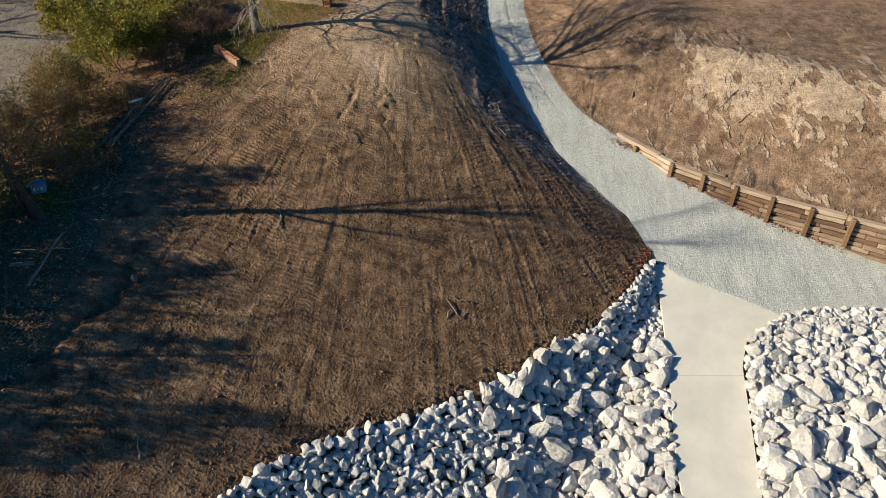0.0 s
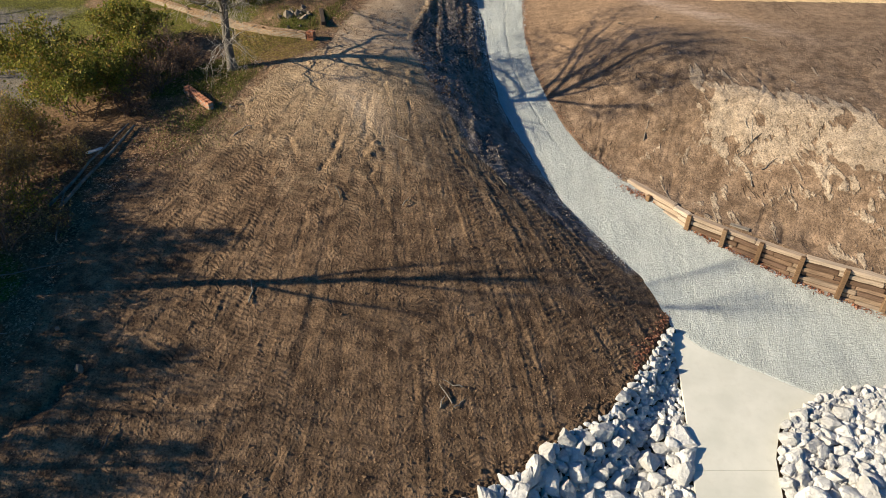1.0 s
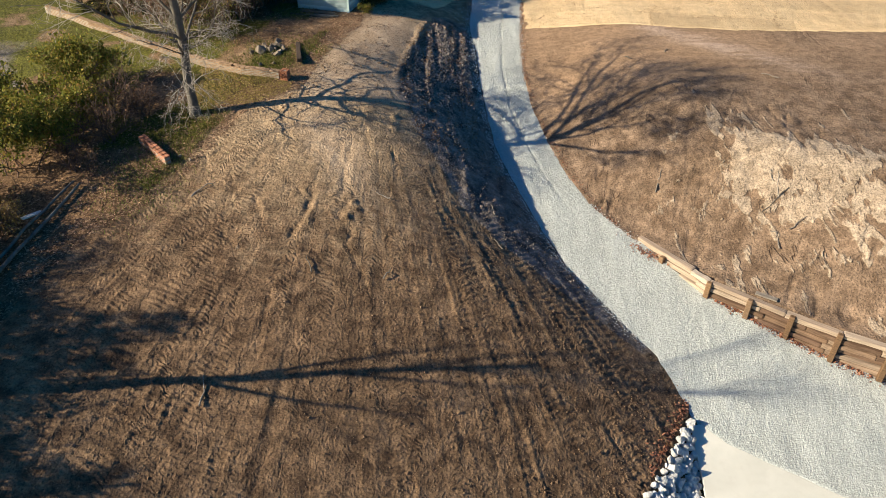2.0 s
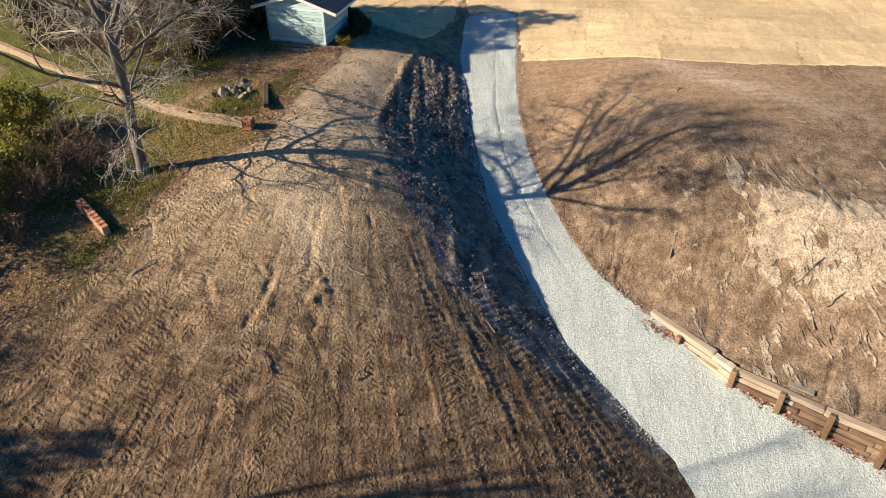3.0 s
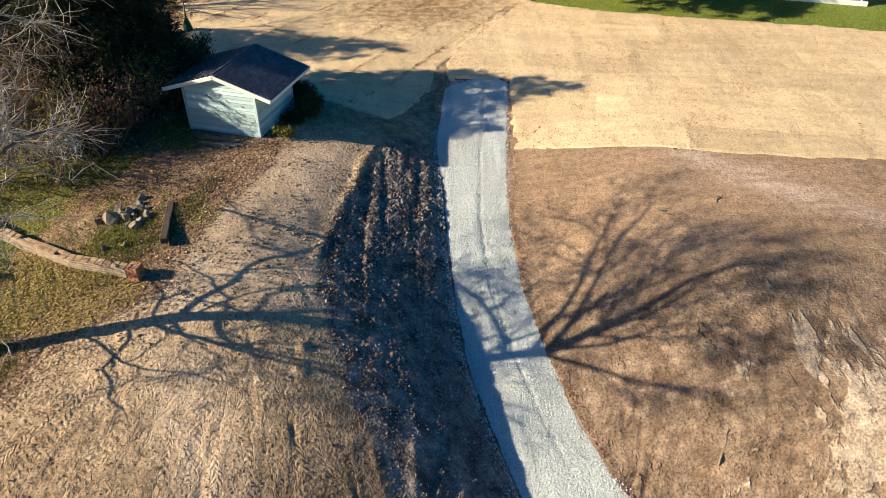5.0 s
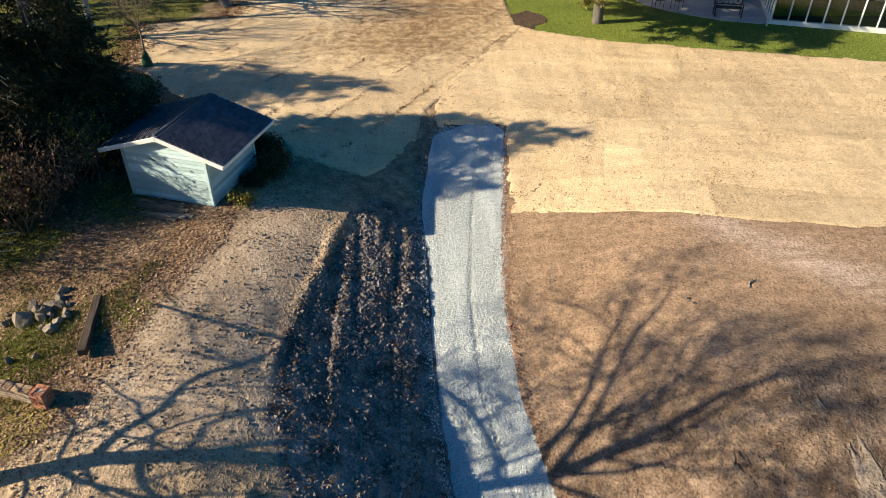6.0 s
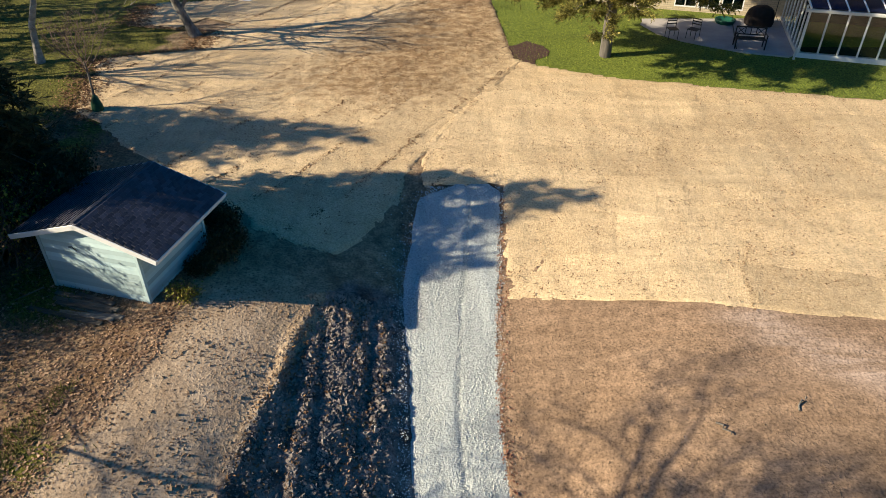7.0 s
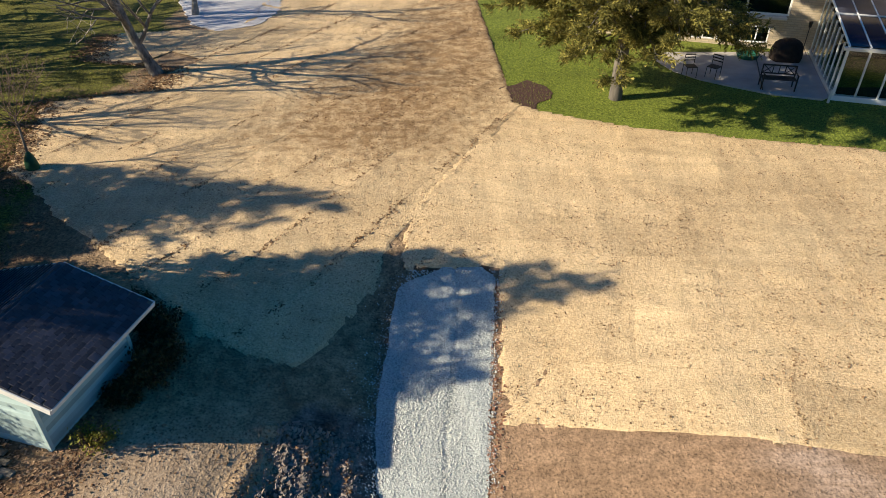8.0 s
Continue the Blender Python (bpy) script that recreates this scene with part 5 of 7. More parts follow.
def conifer(name, label, x, y, h, w, seed, leaf, bare=1.6, trunk=0.2, whorls=16, per=9, dense=7, size=0.20, category="conifer", bark=None, sag=0.3, top=1.0, twigs=True, low=0.9, belly=0.75):
    """A conifer: a straight tapering trunk, whorls of drooping boughs with side twigs, and a tuft of needles at many places along each."""
    rng = np.random.default_rng(seed)
    limbs = [(np.array([[0, 0, -0.2], [0, 0, h * 0.3], [0.02, 0, h * 0.65], [0, 0, h]]), np.array([trunk * 1.25, trunk, trunk * 0.5, 0.03]), 12)]
    boughs, sprays, yaws, tufts = [], [], [], []
    for k in range(whorls):
        f = (k + rng.random() * 0.6) / whorls * top
        z = bare + (h - bare) * f ** low
        reach = w * (1 - (z - bare) / (h - bare)) ** 0.75 * (belly + (1 - belly) * min(f * 5, 1)) + 0.15
        for j in range(max(int(per * (1 - 0.5 * f)), 3)):
            a = j * 6.28 / per + rng.uniform(-0.4, 0.4) + k * 0.7
            ln = reach * rng.uniform(0.55, 1.12)
            d = np.array([math.cos(a), math.sin(a), 0.15])
            pts, _ = limb_points(rng, (0, 0, z), d / np.linalg.norm(d), ln, 0.08, 6, sag, 0.0)
            boughs.append((pts, np.linspace(0.05 * (1.1 - f), 0.008, 7), 4))
            for q in range(max(int(3.2 * ln), 3)):
                t = (0.22 + 0.78 * rng.random() ** 0.8) * 6
                i = min(int(t), 5)
                p = pts[i] + (pts[i + 1] - pts[i]) * (t - i)
                b = a + rng.choice([-1, 1]) * rng.uniform(0.5, 1.1)
                sl = (0.14 * ln + 0.25) * rng.uniform(0.6, 1.2) * (1.15 - t / 9)
                e = p + np.array([math.cos(b) * sl, math.sin(b) * sl, -0.12 * sl + rng.normal(0, 0.06)])
                if twigs:
                    boughs.append((np.array([p, (p + e) / 2 + rng.normal(0, 0.02, 3), e]), np.array([0.014, 0.01, 0.005]), 3))
                u = rng.uniform(0.1, 1.08, dense)[:, None]
                sprays.append(p + (e - p) * u + rng.normal(0, 0.055, (dense, 3)) * (1, 1, 0.6))
                yaws.append(b + rng.normal(0, 0.7, dense))
                tufts.append(np.full(dense, 1.1 - 0.5 * f))
    ob = thing(name, label, category, at=Matrix.Translation((x, y, height(x, y))))
    part("trunk", mesh_of("trunk", *tubes(limbs), bark or BARK, True), parent=ob)
    tagged(part("branchwork", mesh_of("branchwork", *tubes(boughs), BARK, True), parent=ob), kind="stuff")
    P, Y = np.concatenate(sprays), np.concatenate(yaws)
    shape = []
    for s in range(4):
        v, f = [], []
        for q in range(9):
            g = np.random.default_rng(200 + 10 * s + q)
            b = np.array([q / 9.0, 0, 0])
            ln = 0.5 * (1 - 0.5 * q / 9) * g.uniform(0.7, 1.2)
            side = g.uniform(0, 6.28)
            tip = b + [0.1 + ln * 0.6, ln * 0.8 * math.cos(side), ln * 0.6 * math.sin(side)]
            i = len(v)
            v += [b, b + [0.17, 0, 0.02], tip]
            f.append([i, i + 1, i + 2])
        shape.append((np.array(v), np.array(f)))
    v, f = scatter(P, rng.uniform(0.7, 1.4, len(P)) * size * np.concatenate(tufts), shape, rng, flat=0.5, yaw=Y, pitch=rng.normal(0.15, 0.4, len(P)))
    part("needles", mesh_of("needles", v, f, leaf), parent=ob)
    return ob


def build_trees():
    # the big bare tree that throws its shadow over drive and slope: one leader, long low limbs, and a fan of steep ones from half its height
    rng = np.random.default_rng(4)
    leader = np.array([[0, 0, -0.2], [0.0, 0.02, 0.4], [-0.06, 0.14, 1.3], [-0.02, 0.36, 2.6], [0.06, 0.16, 3.8], [0.02, 0.05, 5.0], [0.08, 0.12, 6.2], [0.0, 0.05, 7.6], [0.12, 0.2, 9.0], [0.05, 0.1, 10.4], [0.1, 0.2, 11.8]])
    thick, fine = [(leader, np.array([0.27, 0.19, 0.165, 0.155, 0.15, 0.15, 0.14, 0.115, 0.08, 0.045, 0.012]), 12)], []
    for (dx, dy, dz), z, ln, r, kids in (((0.1, 1.0, 0.22), 2.5, 4.4, 0.055, (4, 4, 3)), ((0.05, -0.95, 0.30), 2.2, 2.8, 0.06, (4, 4, 3)), ((-0.75, -0.3, 0.6), 2.9, 3.8, 0.07, (5, 5, 3)), ((-0.6, 0.6, 0.5), 3.4, 3.8, 0.065, (5, 5, 3)),
                                         ((0.6, 0.5, 0.7), 3.6, 3.4, 0.06, (5, 4, 3)), ((0.0, 1.0, 0.5), 4.2, 4.8, 0.075, (6, 5, 4)), ((0.2, 0.8, 0.75), 4.6, 5.2, 0.085, (6, 5, 4)), ((0.0, 0.42, 1.0), 4.9, 5.4, 0.085, (6, 5, 4)), ((0.0, -0.75, 0.9), 4.7, 4.2, 0.08, (6, 5, 4)),
                                         ((0.1, -0.36, 1.0), 5.0, 4.6, 0.075, (6, 5, 4)), ((-0.4, 0.2, 1.0), 4.9, 4.6, 0.075, (6, 5, 4)), ((0.35, -0.15, 1.0), 5.4, 4.4, 0.07, (6, 5, 4)), ((-0.3, -0.6, 0.9), 5.8, 3.6, 0.06, (6, 4, 4)), ((0.1, 0.6, 0.8), 6.2, 3.6, 0.055, (6, 4, 4)),
                                         ((0.2, 0.5, 0.9), 7.2, 3.0, 0.045, (5, 4, 3)), ((0.0, -0.5, 0.9), 7.4, 2.8, 0.04, (5, 4, 3)), ((-0.3, 0.3, 0.9), 8.6, 2.4, 0.03, (5, 4))):
        w = np.array([dx, dy, dz])
        i = int(np.searchsorted(leader[:, 2], z)) - 1
        at = leader[i] + (leader[i + 1] - leader[i]) * (z - leader[i, 2]) / (leader[i + 1, 2] - leader[i, 2])
        a, b, _ = grow(rng, at, w / np.linalg.norm(w), ln, r, len(kids), kids, 0.75, bend=0.15, shrink=0.58, lift=0.0, first=0.2)
        thick, fine = thick + a, fine + b
    for k in range(10):
        ang = k * 2.4 + rng.uniform(-0.4, 0.4)
        w = np.array([math.cos(ang), math.sin(ang), rng.uniform(-0.05, 0.45)])
        a, b, _ = grow(rng, (0.0, 0.2, rng.uniform(1.2, 3.8)), w / np.linalg.norm(w), rng.uniform(1.8, 3.2), 0.036, 3, (6, 5, 4), 0.85, bend=0.26, shrink=0.55, droop=0.08, lift=0.0, first=0.2)
        thick, fine = thick + a, fine + b
    more = np.random.default_rng(44)
    for pts, rad, _ in list(fine):
        if pts[0][2] < 4.6:
            continue
        for _k in range(2):
            i = int(more.integers(1, len(pts)))
            w = pts[i] - pts[i - 1]
            w = w / np.linalg.norm(w) + more.normal(0, 0.55, 3)
            q, _d = limb_points(more, pts[i - 1] + (pts[i] - pts[i - 1]) * more.random(), w / np.linalg.norm(w), more.uniform(0.35, 0.95), 0.2, 3)
            fine.append((q, np.array([0.010, 0.008, 0.006, 0.005]), 3))
    big = thing("bare_tree", "large bare grey-barked tree at the soil's edge", "tree", at=Matrix.Translation((-8.65, 31.2, height(-8.65, 31.2))))
    part("trunk", mesh_of("trunk", *tubes(thick), BARK, True), parent=big)
    part("crown", mesh_of("crown", *tubes(fine), PALETWIG, True), parent=big)
    bare_tree("leaning_tree", "leaning bare tree with dark trunk in brush", -13.8, 18.4, 13, 0.17, 9, lean=(-0.16, -0.10), levels=4, kids=(6, 5, 5, 4), first=0.4, spread=0.55, bend=0.05, bark=DARKBARK)
    # four unseen trees, added out of view to shade the soil's left side
    bare_tree("bare_tree", "unseen bare tree added west of the bank for shade", -19.0, 12.6, 6.5, 0.16, 12, levels=4, kids=(7, 6, 5, 4), first=0.3)
    bare_tree("bare_tree", "unseen bare tree added west of the bank for shade", -18.5, 15.8, 5.5, 0.14, 13, levels=4, kids=(7, 6, 5, 4), first=0.3)
    bare_tree("bare_tree", "unseen bare tree added west of the bank for shade", -19.0, 20.2, 7.5, 0.15, 16, levels=4, kids=(8, 7, 6, 4), first=0.2)
    bare_tree("bare_tree", "unseen bare tree added west of the bank for shade", -22.5, 9.2, 9, 0.2, 15, levels=4, kids=(7, 6, 5, 4), first=0.25)


def build_far_trees():
    bare_tree("leaning_lawn_tree", "leaning bare tree on the far lawn", -7.7, 60.3, 10, 0.22, 31, lean=(-0.33, -0.1), levels=4, kids=(8, 6, 4, 4), first=0.18, bark=MOTTLED)
    bare_tree("birch_tree", "pale-barked bare birch on the far lawn", -13.5, 57.0, 10, 0.16, 32, lean=(-0.12, 0.05), levels=4, kids=(5, 5, 4, 4), bark=BIRCH, first=0.35)
    bare_tree("pale_lawn_tree", "pale-barked bare tree by the far lot", -8.2, 68.0, 9, 0.15, 33, lean=(0.1, 0.0), levels=4, kids=(5, 5, 4, 4), bark=BIRCH, first=0.35)
    conifer("spruce_tree", "big yellow-green spruce on the lawn by the patio", 11.05, 57.75, 15.0, 5.8, 41, NEEDLE, bare=2.5, trunk=0.21, whorls=20, per=12, dense=24, size=0.29, sag=0.13, low=1.2, belly=0.5)
    # evergreens behind the shed
    dark = "tall dark evergreen tree behind the shed"
    for k, (x, y, h, w) in enumerate(((-9.0, 43.9, 8.9, 2.6), (-9.8, 41.7, 6.9, 2.3), (-10.6, 43.2, 7.9, 3.2), (-9.0, 45.2, 7.2, 1.5), (-17.5, 47.3, 9.9, 4.4), (-16.4, 47.9, 9.0, 3.2), (-15.0, 42.4, 7.4, 2.4), (-19.0, 49.2, 8.4, 3.0))):
        conifer("evergreen_tree", dark, x, y, h, w, 42 + k, DARKNEEDLE, bare=0.4, trunk=0.15, whorls=14, per=11, dense=10 if y > 46 or x > -9.5 else 8, size=0.42, twigs=False)
    # trees on the far west side, whose shadows cross the lawn
    for k, (x, y, h) in enumerate(((-19, 54.0, 11), (-22, 57.5, 12), (-17.5, 59.5, 12), (-24, 63.0, 13), (-20, 66.5, 12), (-18.5, 62.5, 12), (-26, 60.0, 14))):
        bare_tree("bare_tree", "bare tree on the far western lawn", x, y, h, 0.2, 130 + k, levels=4, kids=(8, 6, 4, 3), first=0.28)
    for k, (x, y, h) in enumerate(((-21.5, 63.0, 7.0), (-23.0, 67.0, 8.5), (-20.5, 71.0, 9.0), (-24.0, 57.3, 9.5), (-22.0, 55.6, 8.2))):
        conifer("evergreen_tree", "tall dark evergreen on the far western lawn", x, y, h, 1.8, 170 + k, DARKNEEDLE, bare=0.4, trunk=0.15, whorls=11, per=8, dense=5, size=0.42, twigs=False)
    for k, (x, y, h) in enumerate(((-31.0, 24.5, 9), (-30.0, 30.0, 10), (-32.0, 34.0, 10))):
        bare_tree("bare_tree", "bare tree beyond the pale lot", x, y, h, 0.2, 180 + k, levels=4, kids=(6, 5, 4, 3), first=0.28)
    # unseen evergreens, added so that shade falls over the lower left soil
    for k, (x, y, h) in enumerate(((-17.6, 9.6, 4.6), (-16.8, 12.0, 4.2), (-17.0, 15.0, 4.4), (-21, 12.5, 5.6), (-20.5, 17.4, 6.5), (-20.0, 15.4, 5.2), (-20.0, 19.0, 7.0), (-21.5, 18.3, 7.6))):
        conifer("bank_evergreen", "unseen dark evergreen added west of the bank for shade", x, y, h, 2.0 if k < 4 else 2.8, 150 + k, DARKNEEDLE, bare=0.4, trunk=0.14, whorls=11, per=9, dense=6, size=0.36, twigs=False)
    leafy_shrub("dark_evergreen_bush", "dark rounded evergreen bush beside the shed", -7.6, 44.8, 2.6, 1.5, 45, DARKNEEDLE, 24000, 0.08, stems=11)


build_trees()
build_far_trees()

# ---------------------------------------------------------------- the shed
SHED = Matrix(((0.961, 0.277, 0, -6.115), (-0.277, 0.961, 0, 41.50), (0, 0, 1, -0.07), (0, 0, 0, 1)))
SHED_W, SHED_D, SHED_H, SHED_RISE, SHED_EAVE = 2.65, 2.6, 1.63, 0.63, 0.68


def lap_boards(width, top_of, lap=0.125):
    """Lapped boards, one above the other, on a wall along x that faces -y; top_of(x) gives the wall's height."""
    z, peak = 0.0, max(top_of(0), top_of(width / 2), top_of(width))
    while z < peak - 0.03:
        z1 = min(z + lap, peak)
        xs = np.linspace(0, width, 61)
        ok = [x for x in xs if top_of(x) >= z1 - 0.03]
        if len(ok) > 1:
            a, b = ok[0], ok[-1]
            v = [(a, -0.024, z), (b, -0.024, z), (b, -0.004, z1 + 0.01), (a, -0.004, z1 + 0.01), (a, 0.03, z), (b, 0.03, z), (b, 0.03, z1), (a, 0.03, z1)]
            yield v, [[0, 1, 2, 3], [4, 7, 6, 5], [0, 4, 5, 1], [3, 2, 6, 7], [0, 3, 7, 4], [1, 5, 6, 2]]
        z = z1


def build_shed():
    shed = thing("shed", "small white shed with lapped siding and dark shingles", "shed", at=SHED)
    W, D, Hh = SHED_W, SHED_D, SHED_H
    slope = SHED_RISE / (W / 2 + SHED_EAVE)
    low = Hh + slope * SHED_EAVE - 0.02
    gable = lambda x: low + slope * (W / 2 - abs(x - W / 2))
    flat = lambda x: low
    for k, (fn, width, m) in enumerate(((gable, W, pose(0, 0, 0)), (flat, D, pose(W, 0, 0, 0, 0, 90)), (gable, W, pose(W, D, 0, 0, 0, 180)), (flat, D, pose(0, D, 0, 0, 0, -90)))):
        core = part("wall", box(width - 0.08, 0.03, low - 0.03, (width / 2, 0.05, 0)), OLDWOOD, shed, at=m)
        for v, f in lap_boards(width, fn):
            part("siding_board", mesh_of("siding_board", v, np.array(f), PAINT), parent=core)
    for x, y in ((0, 0), (W, 0), (W, D), (0, D)):
        part("corner_board", box(0.09, 0.09, low - 0.03, bevel=0.006), PAINT, shed, at=pose(x, y, 0))
    part("floor", box(W, D, 0.08, (W / 2, D / 2, -0.12)), OLDWOOD, shed)
    # roof: two boarded slopes with shingle tabs, fascia and rake boards
    run = W / 2 + SHED_EAVE
    ln = math.hypot(run, SHED_RISE)
    ang = math.degrees(math.atan2(SHED_RISE, run))
    front, back = -0.17, D + 0.33
    top = Hh + 0.06 + SHED_RISE
    tab = []
    for k in range(5):
        bm = box(0.19, 0.17, 0.026, (0, 0, 0), 0.004)
        for q in bm.verts:
            q.co.z += 0.006 * noise.noise(q.co * 9 + Vector((k * 4.0, 0, 0))) - q.co.y * 0.17
        tab.append(mesh_bm("shingle", bm, SHINGLE))
    rng = np.random.default_rng(3)
    for side in (1, -1):
        m = pose(W / 2, 0, top, 0, ang * side, 0)
        deck = part("roof_deck", box(ln, back - front, 0.05, (side * ln / 2, (front + back) / 2, -0.06)), OLDWOOD, shed, at=m)
        rows, cols = 19, 15
        for r in range(rows):
            for c in range(cols):
                u = side * (ln - 0.075 - r * (ln - 0.1) / (rows - 1) * 0.985)
                y = front + 0.11 + (c + (0.5 if r % 2 else 0.0)) * (back - front - 0.12) / cols
                if y > back - 0.1:
                    continue
                at = Matrix.Translation((u, y, 0.004 + rng.uniform(0, 0.004))) @ Matrix.Rotation(radians(90 if side < 0 else -90), 4, "Z") @ Matrix.Rotation(rng.uniform(-0.012, 0.012), 4, "Z")
                part("shingle", tab[int(rng.integers(5))], parent=deck, at=at)
        part("fascia", box(0.03, back - front + 0.02, 0.13, (side * (ln + 0.016), (front + back) / 2, -0.125), 0.004), TRIM, shed, at=m)
        for y in (front - 0.016, back + 0.016):
            part("rake_board", box(ln + 0.03, 0.03, 0.13, (side * ln / 2, y, -0.125), 0.004), TRIM, shed, at=m)
        part("soffit", box(0.66, back - front - 0.06, 0.015, (side * (ln - 0.34), (front + back) / 2, -0.09)), TRIM, shed, at=m)
    part("ridge_cap", box(0.2, back - front, 0.02, (W / 2, (front + back) / 2, top - 0.004), 0.006), SHINGLE, shed)
    bm = rod((0.92, -0.03, 1.5), (1.06, -0.07, 1.48), 0.013)
    rod((0.92, -0.02, 1.52), (0.84, -0.06, 1.53), 0.012, bm=bm)
    part("bracket", bm, BLACKMETAL, shed, "small dark iron bracket")
    # planks stacked along the front wall
    rng = np.random.default_rng(6)
    stack = thing("plank_stack", "stack of old grey planks before the shed", "planks", at=SHED)
    for k in range(13):
        ln = rng.uniform(1.1, 2.2)
        bm = timber_block(ln, 0.045, 0.15, k, 0.006)
        z = 0.06 + 0.05 * (k // 5)
        part("plank", bm, OLDWOOD, stack, at=pose(1.25 + rng.uniform(-0.3, 0.3), -0.32 - 0.16 * (k % 5) + rng.uniform(-0.03, 0.03), z + 0.08, rng.uniform(-4, 4), 0, rng.uniform(-7, 7)))
    thing("bare_pole", "pale stick leaning by the plank stack", "stick", at=SHED, data=mesh_bm("bare_pole", rod((-0.05, -0.35, 0.35), (-0.75, -0.95, 0.12), 0.018, 6), OLDWOOD))


# ---------------------------------------------------------------- brickwork


def brick_meshes(mat, n=5):
    out = []
    for k in range(n):
        bm = box(0.205, 0.098, 0.062, (0, 0, -0.031), 0.008)
        for v in bm.verts:
            v.co += 0.006 * noise.noise_vector(v.co * 11 + Vector((k * 6.0, 0, 0)))
        out.append(mesh_bm("brick", bm, mat))
    return out


def brick_line(name, label, pts, courses, wythes, mat, seed, near=99.0, group=""):
    """A low wall of bricks along a line in plan. Bricks up to the given run are parts; those past it are one joined part."""
    rng = np.random.default_rng(seed)
    wall = thing(name, label, "brick wall", group=group)
    shapes = brick_meshes(mat)
    data = [(np.array([v.co[:] for v in s.vertices]), np.array([p.vertices[:] for p in s.polygons if len(p.vertices) == 4])) for s in shapes]
    far_v, far_f, base = [], [], 0
    P = np.array(pts, float)
    seg = np.linalg.norm(np.diff(P, axis=0), axis=1)
    run = np.concatenate([[0], np.cumsum(seg)])
    core_v, core_f = [], []
    for c in range(courses):
        s = 0.1 + (0.107 if c % 2 else 0.0)
        while s < run[-1] - 0.08:
            k = min(np.searchsorted(run, s) - 1, len(seg) - 1)
            k = max(k, 0)
            e = (P[k + 1] - P[k]) / seg[k]
            q = P[k] + e * (s - run[k])
            deg = math.atan2(e[1], e[0])
            for w in range(wythes):
                off = (w - (wythes - 1) / 2) * 0.108
                x, y = q[0] - e[1] * off, q[1] + e[0] * off
                z = height(x, y) - 0.03 + 0.035 + 0.072 * c
                m = Matrix.Translation((x, y, z)) @ Matrix.Rotation(deg + rng.normal(0, 0.025), 4, "Z") @ Matrix.Rotation(rng.normal(0, 0.02), 4, "X")
                i = int(rng.integers(5))
                if c == courses - 1 and rng.random() < 0.03:
                    continue
                if s < near:
                    part("brick", shapes[i], parent=wall, at=m)
                else:
                    v, f = data[i]
                    M = np.array(m)
                    far_v.append(v @ M[:3, :3].T + M[:3, 3])
                    far_f.append(f + base)
                    base += len(v)
            s += 0.218
    if far_v:
        tagged(part("far_bricks", mesh_of("far_bricks", np.concatenate(far_v), np.concatenate(far_f), mat), parent=wall), kind="stuff")
    h = 0.072 * courses - 0.06
    for k in range(len(seg)):
        e = (P[k + 1] - P[k]) / seg[k]
        mid = (P[k] + P[k + 1]) / 2
        zz = min(height(*P[k]), height(*P[k + 1]))
        part("mortar_core", box(seg[k], 0.1 * wythes, h, bevel=0.004), MORTAR, wall, at=Matrix.Translation((mid[0], mid[1], zz - 0.02)) @ Matrix.Rotation(math.atan2(e[1], e[0]), 4, "Z"))
    return wall


def build_brickwork():
    brick_line("garden_wall", "low tan brick garden wall along the grass", ((-5.75, 33.72), (-7.35, 34.12), (-9.1, 35.05), (-12.0, 36.65), (-15.5, 39.0), (-18.5, 41.2)), 5, 2, TANBRICK, 2, 4.6)
    pillar = thing("brick_pillar", "short red brick pillar ending the garden wall", "brick pillar", at=Matrix.Translation((-5.52, 33.66, height(-5.52, 33.66) - 0.03)) @ Matrix.Rotation(radians(-14), 4, "Z"))
    shapes = brick_meshes(BRICK, 4)
    for c in range(6):
        for k, (x, y, a) in enumerate(((-0.055, 0.11, 0), (0.11, 0.055, 90), (0.055, -0.11, 0), (-0.11, -0.055, 90))):
            part("brick", shapes[(c + k) % 4], parent=pillar, at=pose(x if c % 2 else -x, y, 0.035 + 0.072 * c, 0, 0, a if c % 2 else 180 - a))
    part("mortar_core", box(0.2, 0.2, 0.4), MORTAR, pillar)
    brick_line("brick_stub", "short broken stretch of orange brick wall", ((-8.85, 28.12), (-10.3, 29.65)), 5, 2, BRICK, 5)


